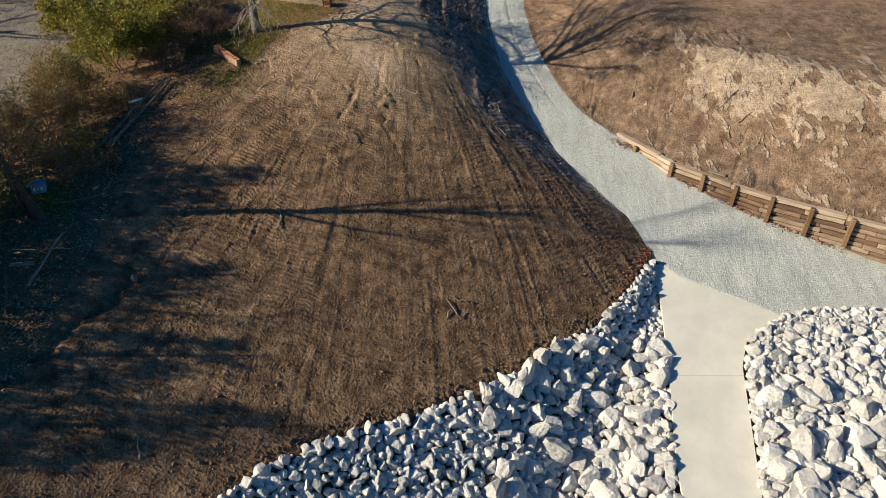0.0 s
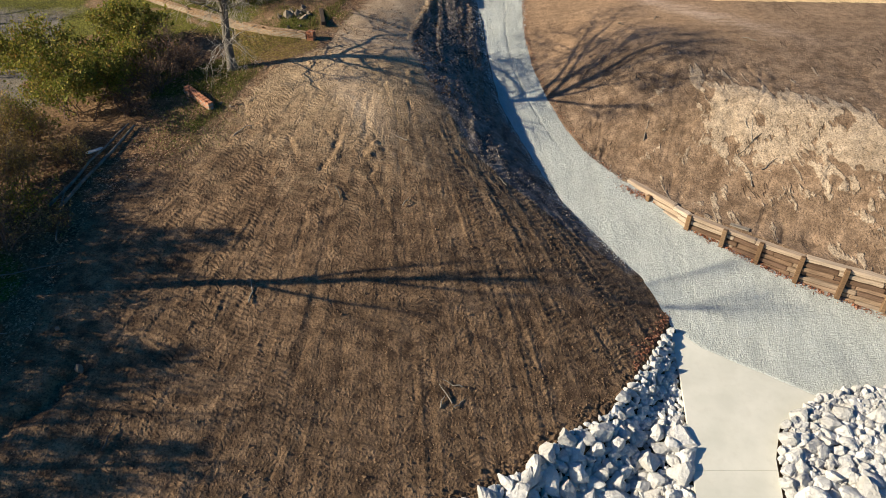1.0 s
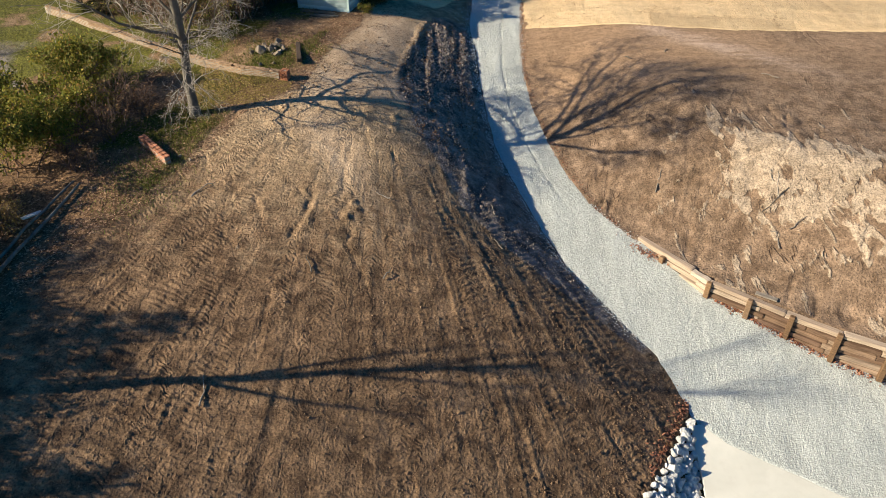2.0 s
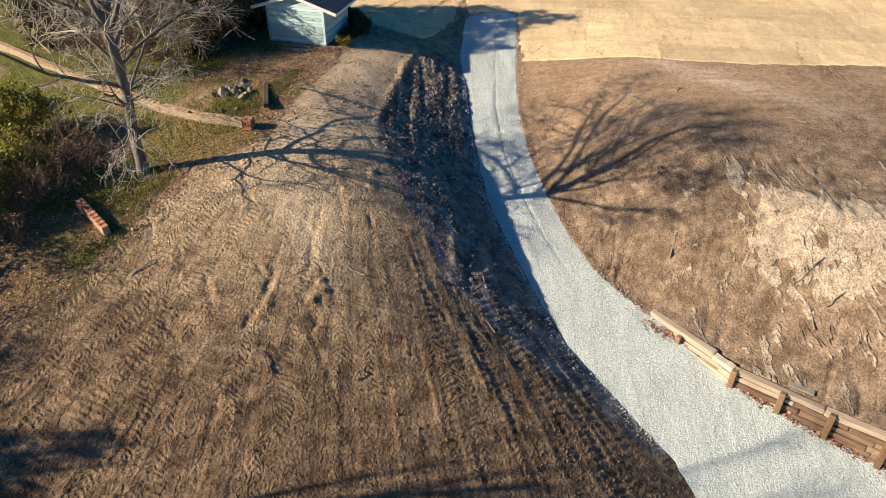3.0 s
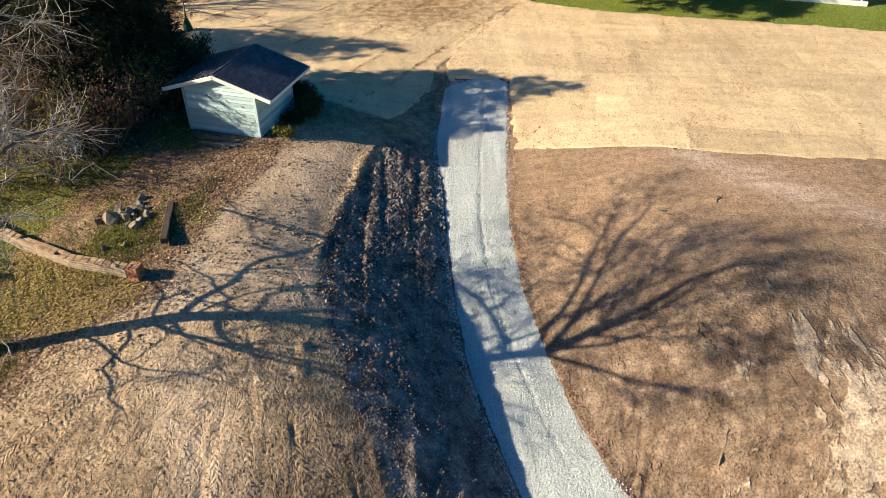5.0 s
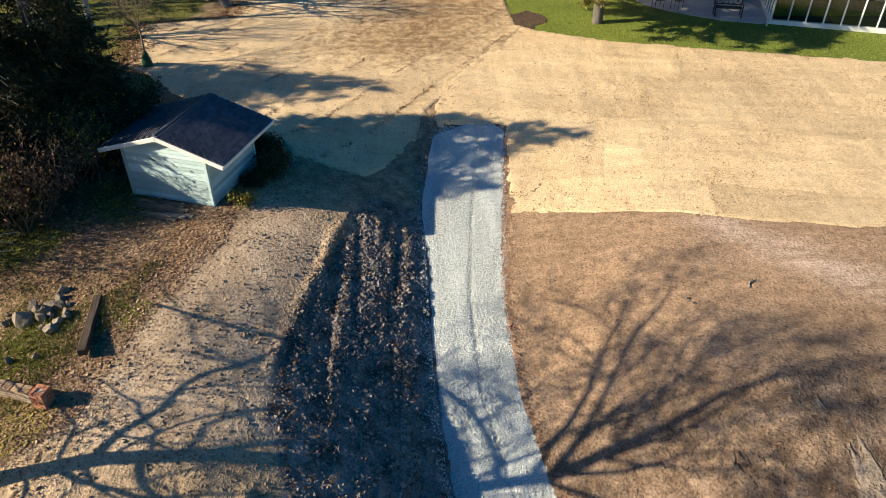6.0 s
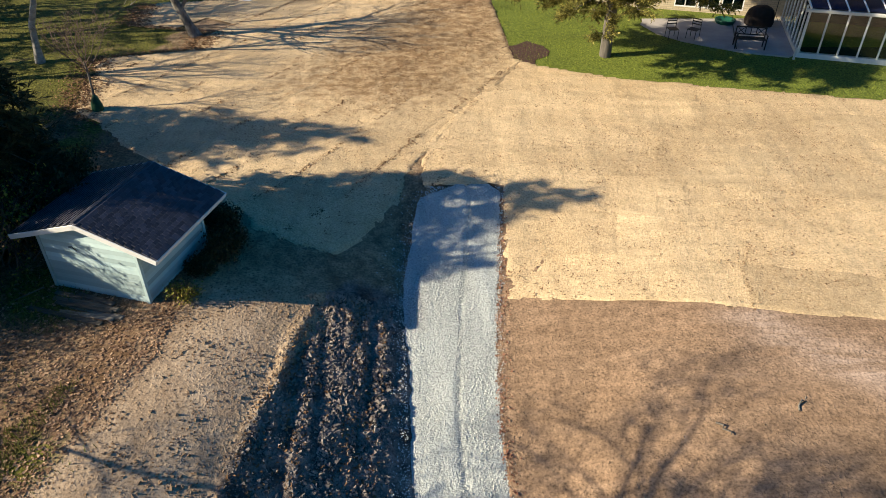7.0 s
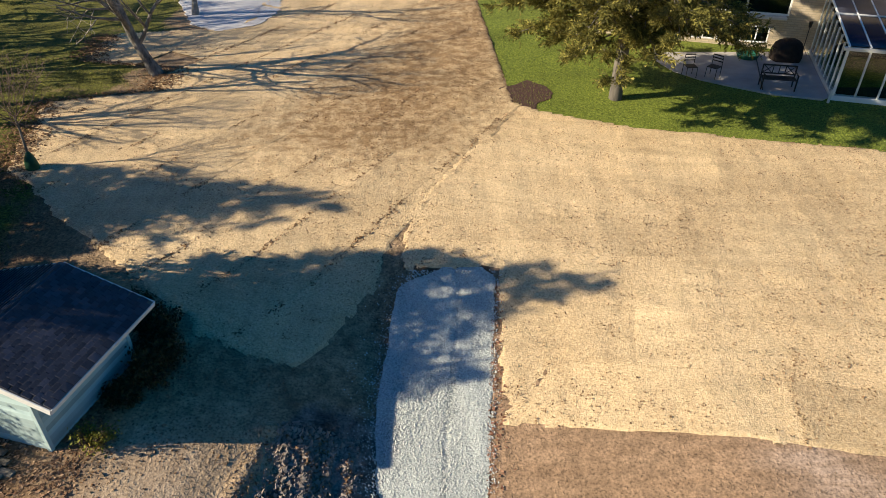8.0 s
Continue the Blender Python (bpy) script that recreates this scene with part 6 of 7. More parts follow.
# ---------------------------------------------------------------- loose things on the left


def build_left_things():
    rng = np.random.default_rng(17)
    bm = timber_block(2.0, 0.19, 0.2, 3)
    thing("railway_sleeper", "dark weathered sleeper lying in leaf litter", "sleeper", at=Matrix.Translation((-5.28, 35.8, height(-5.28, 35.8) + 0.08)) @ Matrix.Rotation(radians(100.5), 4, "Z"), data=mesh_bm("railway_sleeper", bm, DARKTIMBER))
    shapes = boulder_meshes(6, 77, FIELDSTONE)
    for k in range(28):
        x, y = -6.55 + rng.normal(0, 0.38), 36.25 + rng.normal(0, 0.28)
        r = 0.3 if k == 0 else rng.uniform(0.08, 0.2)
        if k == 0:
            x, y = -6.95, 35.95
        m = Matrix.Translation((x, y, height(x, y) + r * 0.4)) @ Euler(rng.uniform(0, 6, 3)).to_matrix().to_4x4() @ Matrix.Diagonal((r, r * 0.8, r * 0.75, 1))
        thing("field_stone", "pale stone heaped in the grass", "stone", at=m, data=shapes[k % 6], group="stone heap")
    for x, y, r in ((-6.75, 34.75, 0.12), (-6.2, 34.85, 0.1), (-8.55, 28.55, 0.08), (-8.15, 28.35, 0.07), (-9.95, 16.05, 0.16), (-11.0, 17.3, 0.1)):
        m = Matrix.Translation((x, y, height(x, y) + r * 0.4)) @ Euler(rng.uniform(0, 6, 3)).to_matrix().to_4x4() @ Matrix.Diagonal((r, r * 0.8, r * 0.75, 1))
        thing("field_stone", "pale stone lying loose on the ground", "stone", at=m, data=shapes[int(r * 100) % 6])
    # poles and boards lying in the brush
    poles = (((-13.1, 22.3), (-11.9, 27.2), 0.06, 0.16, BARK), ((-12.75, 22.2), (-11.6, 27.0), 0.07, 0.14, BARK), ((-12.75, 15.0), (-12.6, 17.4), 0.05, 0.25, OLDWOOD),
             ((-13.6, 15.4), (-13.0, 14.0), 0.05, 0.1, OLDWOOD), ((-13.9, 16.6), (-12.2, 16.9), 0.03, 0.1, OLDWOOD), ((-12.2, 20.6), (-12.9, 23.2), 0.03, 0.2, BARK), ((-13.6, 18.9), (-11.6, 19.8), 0.025, 0.12, BARK))
    for a, b, r, lift, mat in poles:
        p = Vector((*a, height(*a) + lift)), Vector((*b, height(*b) + lift * 1.2))
        pts = np.array([p[0].lerp(p[1], t)[:] for t in np.linspace(0, 1, 7)]) + rng.normal(0, 0.02, (7, 3))
        v, f = tubes([(pts, np.linspace(r, r * 0.6, 7), 7)])
        thing("fallen_pole", "fallen bare pole lying in the brush", "pole", data=mesh_of("fallen_pole", v, f, mat, True))
    for x, y, a in ((-12.6, 25.4, 60), (-13.3, 15.9, 20)):
        thing("pale_board", "short pale board end lying in the brush", "board", at=pose(x, y, height(x, y) + 0.2, 0, 8, a), data=mesh_bm("pale_board", box(0.7, 0.16, 0.05, bevel=0.006), TRIM if y > 20 else OLDWOOD))
    sign = thing("blue_box", "small blue plastic box with pale bars in brush", "box", at=pose(-14.35, 19.75, height(-14.35, 19.75), 0, 0, 18))
    part("body", box(0.46, 0.34, 0.34, bevel=0.02), BLUE, sign)
    part("lid", box(0.49, 0.37, 0.05, (0, 0, 0.343), 0.012), BLUE, sign)
    for k in range(3):
        part("bar", box(0.07, 0.006, 0.12, (-0.12 + 0.12 * k, -0.174, 0.12)), TRIM, sign)
    # sticks on the bare soil
    for k, (x, y, ln, a) in enumerate(((-5.77, 19.4, 0.9, 95), (0.5, 16.75, 0.7, 130), (-0.9, 23.9, 0.5, 60), (-3.4, 23.9, 0.7, 110), (2.9, 26.6, 0.6, 120), (-1.2, 27.3, 0.6, 150), (-7.4, 26.8, 0.9, 45), (13.4, 28.2, 0.9, 200), (15.4, 35.4, 0.8, 140), (14.0, 27.3, 0.7, 20), (9.6, 30.2, 0.6, 70), (11.6, 38.2, 0.5, 50), (2.85, 28.4, 0.5, 110), (-8.6, 14.2, 0.8, 80), (9.7, 37.6, 0.4, 300), (-8.37, 10.55, 0.65, 105), (0.9, 16.5, 0.5, 40), (0.75, 17.1, 0.6, 165), (0.4, 16.5, 0.4, 75), (13.35, 28.94, 0.4, 98), (13.53, 28.62, 0.75, 84), (13.2, 27.27, 0.3, 155), (13.27, 26.9, 0.65, 84))):
        pts = np.array([(math.cos(radians(a)) * ln * t, math.sin(radians(a)) * ln * t, 0) for t in np.linspace(-0.5, 0.5, 5)]) + rng.normal(0, 0.03, (5, 3))
        g = np.array([height(x + p[0], y + p[1]) for p in pts])
        pts = pts + np.stack([np.full(5, x), np.full(5, y), g + 0.05], -1)
        v, f = tubes([(pts, np.linspace(0.028, 0.012, 5), 6)])
        thing("stick", "pale broken stick lying on bare soil", "stick", data=mesh_of("stick", v, f, OLDWOOD, True))


def build_brush():
    leafy_shrub("green_bush", "tall yellow-green leafy bush in autumn leaf", -14.6, 28.4, 3.3, 1.7, 51, BUSHLEAF, 9000, 0.085)
    leafy_shrub("green_bush", "tall yellow-green leafy bush in autumn leaf", -12.9, 29.9, 3.0, 1.5, 52, BUSHLEAF, 8000, 0.085)
    leafy_shrub("green_bush", "tall yellow-green leafy bush in autumn leaf", -16.4, 30.4, 3.4, 1.8, 53, BUSHLEAF, 9000, 0.09)
    leafy_shrub("green_bush", "tall yellow-green leafy bush in autumn leaf", -13.8, 32.8, 3.0, 1.6, 54, BUSHLEAF, 7000, 0.09)
    thin = "thin bare shrub with a few yellowed leaves"
    for k, (x, y, h, n) in enumerate(((-14.6, 23.6, 2.2, 2200), (-13.6, 22.0, 1.7, 1500), (-15.4, 21.6, 2.2, 2000), (-13.3, 25.0, 1.4, 1200), (-14.6, 18.6, 3.2, 900), (-13.6, 20.4, 2.2, 700), (-15.6, 17.0, 3.4, 2200), (-16.6, 18.4, 3.6, 3000), (-17.2, 20.2, 3.6, 3000), (-16.2, 21.6, 3.2, 2600), (-17.8, 16.4, 3.8, 2600), (-15.2, 22.8, 3.0, 2600), (-15.8, 24.8, 3.0, 2600), (-15.4, 26.6, 2.6, 2200), (-15.2, 25.8, 1.8, 1500), (-12.3, 21.4, 0.9, 300))):
        leafy_shrub("brown_shrub", thin, x, y, h, 0.9, 60 + k, BUSHLEAF if k % 3 == 1 else BROWNLEAF, int(n * 1.3), 0.06, stems=8, group="brown shrubs on the bank")
    red = "dense bare reddish shrub with tangled twigs"
    for k, (x, y, h) in enumerate(((-11.4, 29.9, 2.2), (-12.0, 31.8, 2.4), (-10.8, 31.6, 1.5), (-12.2, 28.2, 1.4))):
        leafy_shrub("tangled_shrub", red, x, y, h, 1.1, 80 + k, LITTER, 350, 0.06, stems=10, group="tangled shrubs by the tree")
    for k, (x, y, h) in enumerate(((-9.3, 38.3, 3.4), (-10.8, 39.4, 4.2), (-8.5, 39.8, 3.2), (-12.6, 40.0, 4.4), (-14.6, 42.0, 4.2), (-9.8, 41.2, 4.2), (-7.8, 42.2, 3.0), (-11.6, 37.9, 3.2))):
        leafy_shrub("thicket_shrub", "tall bare grey thicket beside the shed", x, y, h, 1.7, 90 + k, BUSHLEAF if k % 3 == 0 else LITTER, 1800, 0.06, twigs=REDTWIG, stems=12, group="bare thicket by the shed")
    for k, (x, y, h) in enumerate(((-11.6, 49.4, 1.3), (-13.0, 50.4, 1.5), (-12.2, 47.6, 1.6), (-14.4, 48.4, 1.8))):
        leafy_shrub("brown_shrub", "low brown-leaved shrub behind the evergreens", x, y, h, 0.9, 120 + k, BROWNLEAF, 2400, 0.07, stems=8, group="brown shrubs behind the shed")
    leafy_shrub("small_bush", "small yellow-brown bush at the shed's corner", -2.72, 40.95, 0.62, 0.3, 98, BUSHLEAF, 900, 0.045, stems=6)
    for k, (x, y, h) in enumerate(((-2.6, 42.1, 0.5), (-2.45, 42.7, 0.75), (-2.2, 43.2, 0.7), (-2.35, 43.75, 0.8), (-2.7, 44.3, 0.7), (-3.2, 44.7, 0.8))):
        leafy_shrub("dark_bush", "low dark green bush along the shed's shaded side", x, y, h, 0.42, 99 + k, DARKNEEDLE, 2400, 0.055, stems=7, group="dark bushes beside the shed")


def build_sapling():
    rng = np.random.default_rng(26)
    x, y = -9.25, 52.3
    sap = thing("sapling", "young bare tree with a green watering bag", "young tree", at=Matrix.Translation((x, y, height(x, y))))
    pts = np.array([[0, 0, -0.1], [-0.01, 0, 0.7], [0.01, 0.02, 1.4], [0.0, 0.02, 1.9]])
    limbs = [(pts, np.array([0.05, 0.042, 0.036, 0.03]), 8)]
    fine = []
    for k in range(11):
        a = k * 2.4
        w = np.array([math.cos(a) * 1.15, math.sin(a) * 1.15, 1.0]) if k else np.array([0, 0, 1.0])
        t, f, _ = grow(rng, (0, 0.02, 1.45 + 0.04 * k), w / np.linalg.norm(w), 1.7 if k else 2.0, 0.017, 2, (6, 4), 0.75, bend=0.13)
        fine += t + f
    part("trunk", mesh_of("trunk", *tubes(limbs), BARK, True), parent=sap)
    part("crown", mesh_of("crown", *tubes(fine), REDTWIG, True), parent=sap)
    prof = ((0.02, 0.25), (0.12, 0.27), (0.35, 0.22), (0.5, 0.15), (0.6, 0.085), (0.64, 0.06))
    v, f, n = [], [], 14
    for z, r in prof:
        for k in range(n):
            a = k * 6.283 / n
            rr = 0.8 * r * (1 + 0.09 * math.cos(a * 3 + z * 5))
            v.append((rr * math.cos(a), rr * math.sin(a), z))
    for i in range(len(prof) - 1):
        for k in range(n):
            f.append([i * n + k, i * n + (k + 1) % n, (i + 1) * n + (k + 1) % n, (i + 1) * n + k])
    part("watering_bag", mesh_of("watering_bag", v, np.array(f), GREENCLOTH, True), parent=sap, label="green cloth watering bag")


# ---------------------------------------------------------------- the house corner and its patio
HOUSE = Matrix(((0.965, 0.262, 0, 19.52), (-0.262, 0.965, 0, 57.58), (0, 0, 1, 0.03), (0, 0, 0, 1)))


def pane(w, h):
    return box(w, 0.012, h)


def build_house():
    house = thing("house", "tan brick house with a white-framed glass sunroom", "house", at=HOUSE)
    V = 5.4
    # brick wall towards the patio, with real openings
    def wall_piece(u0, u1, z0, z1):
        part("brick_wall", box(u1 - u0, 0.3, z1 - z0, ((u0 + u1) / 2, V + 0.15, z0)), TANWALL, house)
    wall_piece(-10, -5.3, -0.2, 5.0)
    wall_piece(-5.3, 0.0, -0.2, 0.25)
    wall_piece(-5.3, -0.0, 1.02, 1.5)
    for u0, u1 in ((-5.3, -5.2), (-4.15, -4.05), (-3.0, -2.9), (-1.85, 0.0)):
        wall_piece(u0, u1, 0.25, 1.02)
    wall_piece(-5.3, -4.9, 1.5, 5.0)
    wall_piece(-1.2, 0.0, 1.5, 5.0)
    wall_piece(-4.9, -1.2, 3.6, 5.0)
    part("ledge", box(4.0, 0.34, 0.1, (-3.3, V - 0.1, 1.42), 0.01), TRIM, house, "white ledge")
    for u in (-4.67, -3.52, -2.37):
        win = part("window", box(1.08, 0.05, 0.06, (u, V + 0.02, 0.25), 0.005), TRIM, house)
        part("frame", box(1.08, 0.05, 0.06, (u, V + 0.02, 0.96), 0.005), TRIM, win)
        for du in (-0.51, 0.0, 0.51):
            part("frame", box(0.05, 0.045, 0.65, (u + du, V + 0.02, 0.31), 0.004), TRIM, win)
        part("pane", box(1.0, 0.01, 0.66, (u, V + 0.06, 0.305)), GLASS, win)
    big = part("window", box(3.7, 0.08, 0.08, (-3.05, V + 0.1, 1.52), 0.006), TRIM, house)
    part("pane", box(3.6, 0.012, 2.0, (-3.05, V + 0.14, 1.6)), GLASS, big)
    for u in (-4.86, -3.05, -1.24):
        part("frame", box(0.07, 0.08, 2.0, (u, V + 0.1, 1.6), 0.005), TRIM, big)
    # the rest of the body, closed behind
    part("back_wall", box(17, 0.3, 5.2, (-1.5, V + 9, -0.2)), TANWALL, house)
    for u in (-9.85, 6.85):
        part("side_wall", box(0.3, 8.7, 5.2, (u, V + 4.5, -0.2)), TANWALL, house)
    part("brick_wall", box(7.0, 0.3, 5.2, (3.5, V + 0.152, -0.2)), TANWALL, house)
    # floor and added backing, painted near-black so the rooms read as unlit
    part("room_floor", box(16.4, 8.6, 0.1, (-1.5, V + 4.6, -0.15)), UNLITROOM, house)
    part("inner_wall", box(10.0, 0.1, 5.0, (-5, V + 2.6, -0.05)), UNLITROOM, house)
    bm = bmesh.new()
    r = [bm.verts.new(p) for p in ((-10.5, V - 0.6, 5.0), (7.4, V - 0.6, 5.0), (7.4, V + 9.7, 5.0), (-10.5, V + 9.7, 5.0), (-7, V + 4.5, 7.2), (4, V + 4.5, 7.2))]
    for q in ((0, 1, 5, 4), (1, 2, 5), (2, 3, 4, 5), (3, 0, 4), (3, 2, 1, 0)):
        bm.faces.new([r[i] for i in q])
    part("roof", bm, SHINGLE, house)
    # sunroom
    room = part("sunroom", box(6.0, 0.22, 0.26, (3.0, 0.11, -0.1), 0.01), TRIM, house, "white sill wall")
    part("sill_wall", box(0.22, V - 0.22, 0.26, (0.11, V / 2 + 0.11, -0.1), 0.01), TRIM, room)
    # added near-black backing and floor stand for the sunroom's inner shade
    part("inner_wall", box(5.8, 0.06, 2.4, (3.1, V - 0.05, -0.05)), UNLITROOM, room)
    part("sunroom_floor", box(5.9, V - 0.1, 0.08, (3.0, V / 2, -0.1)), UNLITROOM, room)
    E_Z = 1.95
    for k in range(8):
        u = 0.06 + 0.8 * k
        part("mullion", box(0.07 if k else 0.1, 0.09, E_Z - 0.14, (u, 0.06, 0.16), 0.01), TRIM, room)
        if k < 7:
            part("pane", box(0.72, 0.012, E_Z - 0.16, (u + 0.4, 0.06, 0.16)), GLASS, room)
    for k in range(9):
        v = 0.06 + 0.64 * k
        z1 = E_Z + 0.13 * v
        if k:
            part("mullion", box(0.08, 0.06, z1 - 0.14, (0.06, v, 0.16), 0.01), TRIM, room)
        if k < 8:
            part("pane", box(0.012, 0.56, z1 - 0.16, (0.06, v + 0.32, 0.16)), GLASS, room)
    part("eave_beam", box(6.2, 0.13, 0.13, (3.0, 0.05, E_Z), 0.012), TRIM, room)
    slope = math.degrees(math.atan2(0.13, 1))
    rl = V / math.cos(radians(slope))
    tilt = pose(0, 0, E_Z + 0.12, slope, 0, 0)
    for k in range(9):
        part("rafter", box(0.06, rl, 0.09, (0.06 + 0.75 * k, rl / 2, 0.0), 0.01), TRIM, room, at=tilt)
    for k in range(8):
        part("roof_pane", box(0.68, 2.8, 0.012, (0.435 + 0.75 * k, 1.45, 0.05)), ROOFGLASS, room, at=tilt)
        part("upper_roof_panel", box(0.68, rl - 3.0, 0.03, (0.435 + 0.75 * k, 2.95 + (rl - 3.0) / 2, 0.045)), BLUEROOF, room, at=tilt)
    part("cross_bar", box(6.1, 0.09, 0.1, (3.0, 2.9, 0.0), 0.01), TRIM, room, at=tilt)
    part("downspout", box(0.09, 0.09, 0.55, (-0.12, -0.3, -0.05), 0.012), TRIM, house, "short white downspout")
    # patio
    bm = bmesh.new()
    ring = ((-6.6, V - 0.01), (-6.8, 2.6), (-6.0, 1.4), (-4.9, 0.7), (-3.6, 0.25), (-2.2, -0.12), (-0.3, -0.16), (-0.02, 0.2), (-0.02, V - 0.01))
    a = [bm.verts.new((x, y, 0.03)) for x, y in ring]
    b = [bm.verts.new((x, y, -0.15)) for x, y in ring]
    bm.faces.new(list(reversed(a)))
    for i in range(len(ring)):
        j = (i + 1) % len(ring)
        bm.faces.new((a[i], a[j], b[j], b[i]))
    bmesh.ops.recalc_face_normals(bm, faces=bm.faces)
    thing("patio", "pale concrete patio with a dark joint", "patio", at=HOUSE, kind="structure", data=mesh_bm("patio", bm, PATIO))
    thing("patio_hose", "thin dark hose lying across the patio", "hose", at=HOUSE, data=mesh_bm("patio_hose", rod((-2.5, 0.2, 0.055), (-2.35, 4.6, 0.055), 0.022, 6), BLACKMETAL))
    build_bench()
    # covered grill, basin, small tables, torch
    grill = thing("covered_grill", "barbecue under a dark cloth cover", "grill", at=HOUSE @ pose(-1.15, 4.1, 0.03, 0, 0, 8))
    v, f, n = [], [], 20
    prof = ((0.0, 0.56), (0.2, 0.6), (0.5, 0.56), (0.72, 0.5), (0.84, 0.38), (0.93, 0.2), (0.95, 0.0))
    for z, r in prof:
        for k in range(n):
            a = k * 6.283 / n
            rr = r * (1 + 0.05 * math.sin(a * 5) * (1.1 - z))
            v.append((rr * 1.15 * math.copysign(abs(math.cos(a)) ** 0.7, math.cos(a)), rr * 0.75 * math.copysign(abs(math.sin(a)) ** 0.7, math.sin(a)), z))
    for i in range(len(prof) - 1):
        for k in range(n):
            f.append([i * n + k, i * n + (k + 1) % n, (i + 1) * n + (k + 1) % n, (i + 1) * n + k])
    part("cover", mesh_of("cover", v, np.array(f), COVER, True), parent=grill)
    basin = thing("green_basin", "round dark green plastic basin on the patio", "basin", at=HOUSE @ pose(-2.75, 3.95, 0.03))
    v, f = [], []
    prof = ((0.0, 0.42), (0.16, 0.5), (0.2, 0.5), (0.19, 0.45), (0.05, 0.38), (0.05, 0.0))
    for z, r in prof:
        for k in range(n):
            v.append((r * math.cos(k * 6.283 / n), r * math.sin(k * 6.283 / n), z))
    for i in range(len(prof) - 1):
        for k in range(n):
            f.append([i * n + k, i * n + (k + 1) % n, (i + 1) * n + (k + 1) % n, (i + 1) * n + k])
    part("bowl", mesh_of("bowl", v, np.array(f), GREENPLASTIC, True), parent=basin)
    torch = thing("garden_torch", "dark garden torch on a thin stand", "torch", at=HOUSE @ pose(-0.35, 4.9, 0.03))
    part("pole", rod((0, 0, 0), (0, 0, 1.3), 0.018), BLACKMETAL, torch)
    part("head", rod((0, 0, 1.25), (0, 0, 1.5), 0.06, 8, r2=0.09), BLACKMETAL, torch)
    for a in range(3):
        part("foot", rod((0, 0, 0.35), (0.22 * math.cos(a * 2.1), 0.22 * math.sin(a * 2.1), 0.0), 0.012, 6), BLACKMETAL, torch)
    for x, y, a in ((-5.35, 0.95, 20), (-4.4, 1.15, -30)):
        build_chair(HOUSE @ pose(x, y, 0.03, 0, 0, a))


def build_bench():
    b = thing("garden_bench", "black metal bench with crossed back bars", "bench", at=HOUSE @ pose(-1.95, 0.55, 0.03, 0, 0, 4))
    W, Hb = 1.28, 0.88
    for s in (-1, 1):
        part("leg", box(0.05, 0.05, Hb, (s * W / 2, 0.24, 0), 0.006), BLACKMETAL, b)
        part("leg", box(0.05, 0.05, 0.62, (s * W / 2, -0.26, 0), 0.006), BLACKMETAL, b)
        part("armrest", box(0.06, 0.56, 0.035, (s * W / 2, -0.02, 0.62), 0.008), BLACKMETAL, b)
        part("side_rail", box(0.04, 0.5, 0.05, (s * W / 2, 0, 0.38), 0.006), BLACKMETAL, b)
    for k in range(5):
        part("seat_slat", box(W - 0.02, 0.075, 0.025, (0, -0.22 + 0.1 * k, 0.42), 0.005), BLACKMETAL, b)
    part("top_rail", box(W, 0.045, 0.06, (0, 0.24, Hb - 0.05), 0.008), BLACKMETAL, b)
    part("back_rail", box(W, 0.04, 0.05, (0, 0.24, 0.5), 0.006), BLACKMETAL, b)
    for u in (-0.24, 0.0, 0.24):
        part("back_bar", box(0.03, 0.03, 0.3, (u, 0.24, 0.53)), BLACKMETAL, b)
    for u in (-0.43, 0.43):
        for s in (-1, 1):
            part("cross_bar", rod((u - s * 0.17, 0.24, 0.54), (u + s * 0.17, 0.24, 0.84), 0.016, 6), BLACKMETAL, b)


def build_chair(m):
    c = thing("patio_chair", "slim dark metal patio chair in shade", "chair", at=m, group="patio chairs")
    for x in (-0.22, 0.22):
        part("leg", rod((x, -0.22, 0), (x, -0.2, 0.44), 0.014, 6), BLACKMETAL, c)
        part("leg", rod((x, 0.24, 0), (x, 0.2, 0.86), 0.014, 6), BLACKMETAL, c)
    part("seat", box(0.46, 0.44, 0.025, (0, 0, 0.43), 0.008), BLACKMETAL, c)
    for z in (0.6, 0.72, 0.84):
        part("back_slat", box(0.44, 0.02, 0.045, (0, 0.215, z), 0.004), BLACKMETAL, c)


def flat_patch(name, label, category, ring, rise, mat, kind="structure"):
    bm = bmesh.new()
    a = [bm.verts.new((x, y, height(x, y) + rise)) for x, y in ring]
    b = [bm.verts.new((x, y, height(x, y) - 0.1)) for x, y in ring]
    bm.faces.new(a)
    for i in range(len(ring)):
        j = (i + 1) % len(ring)
        bm.faces.new((a[j], a[i], b[i], b[j]))
    bmesh.ops.recalc_face_normals(bm, faces=bm.faces)
    thing(name, label, category, kind=kind, data=mesh_bm(name, bm, mat))


# ---------------------------------------------------------------- litter, grass, clods


def on_land(x, y, lift=0.0):
    return np.stack([x, y, graded(x, y) + lift], -1)


YELLOWLEAF = leaf_material("yellow_leaves", [(0.0, (0.13, 0.085, 0.02)), (0.5, (0.30, 0.22, 0.06)), (1.0, (0.46, 0.36, 0.12))], 0.1)


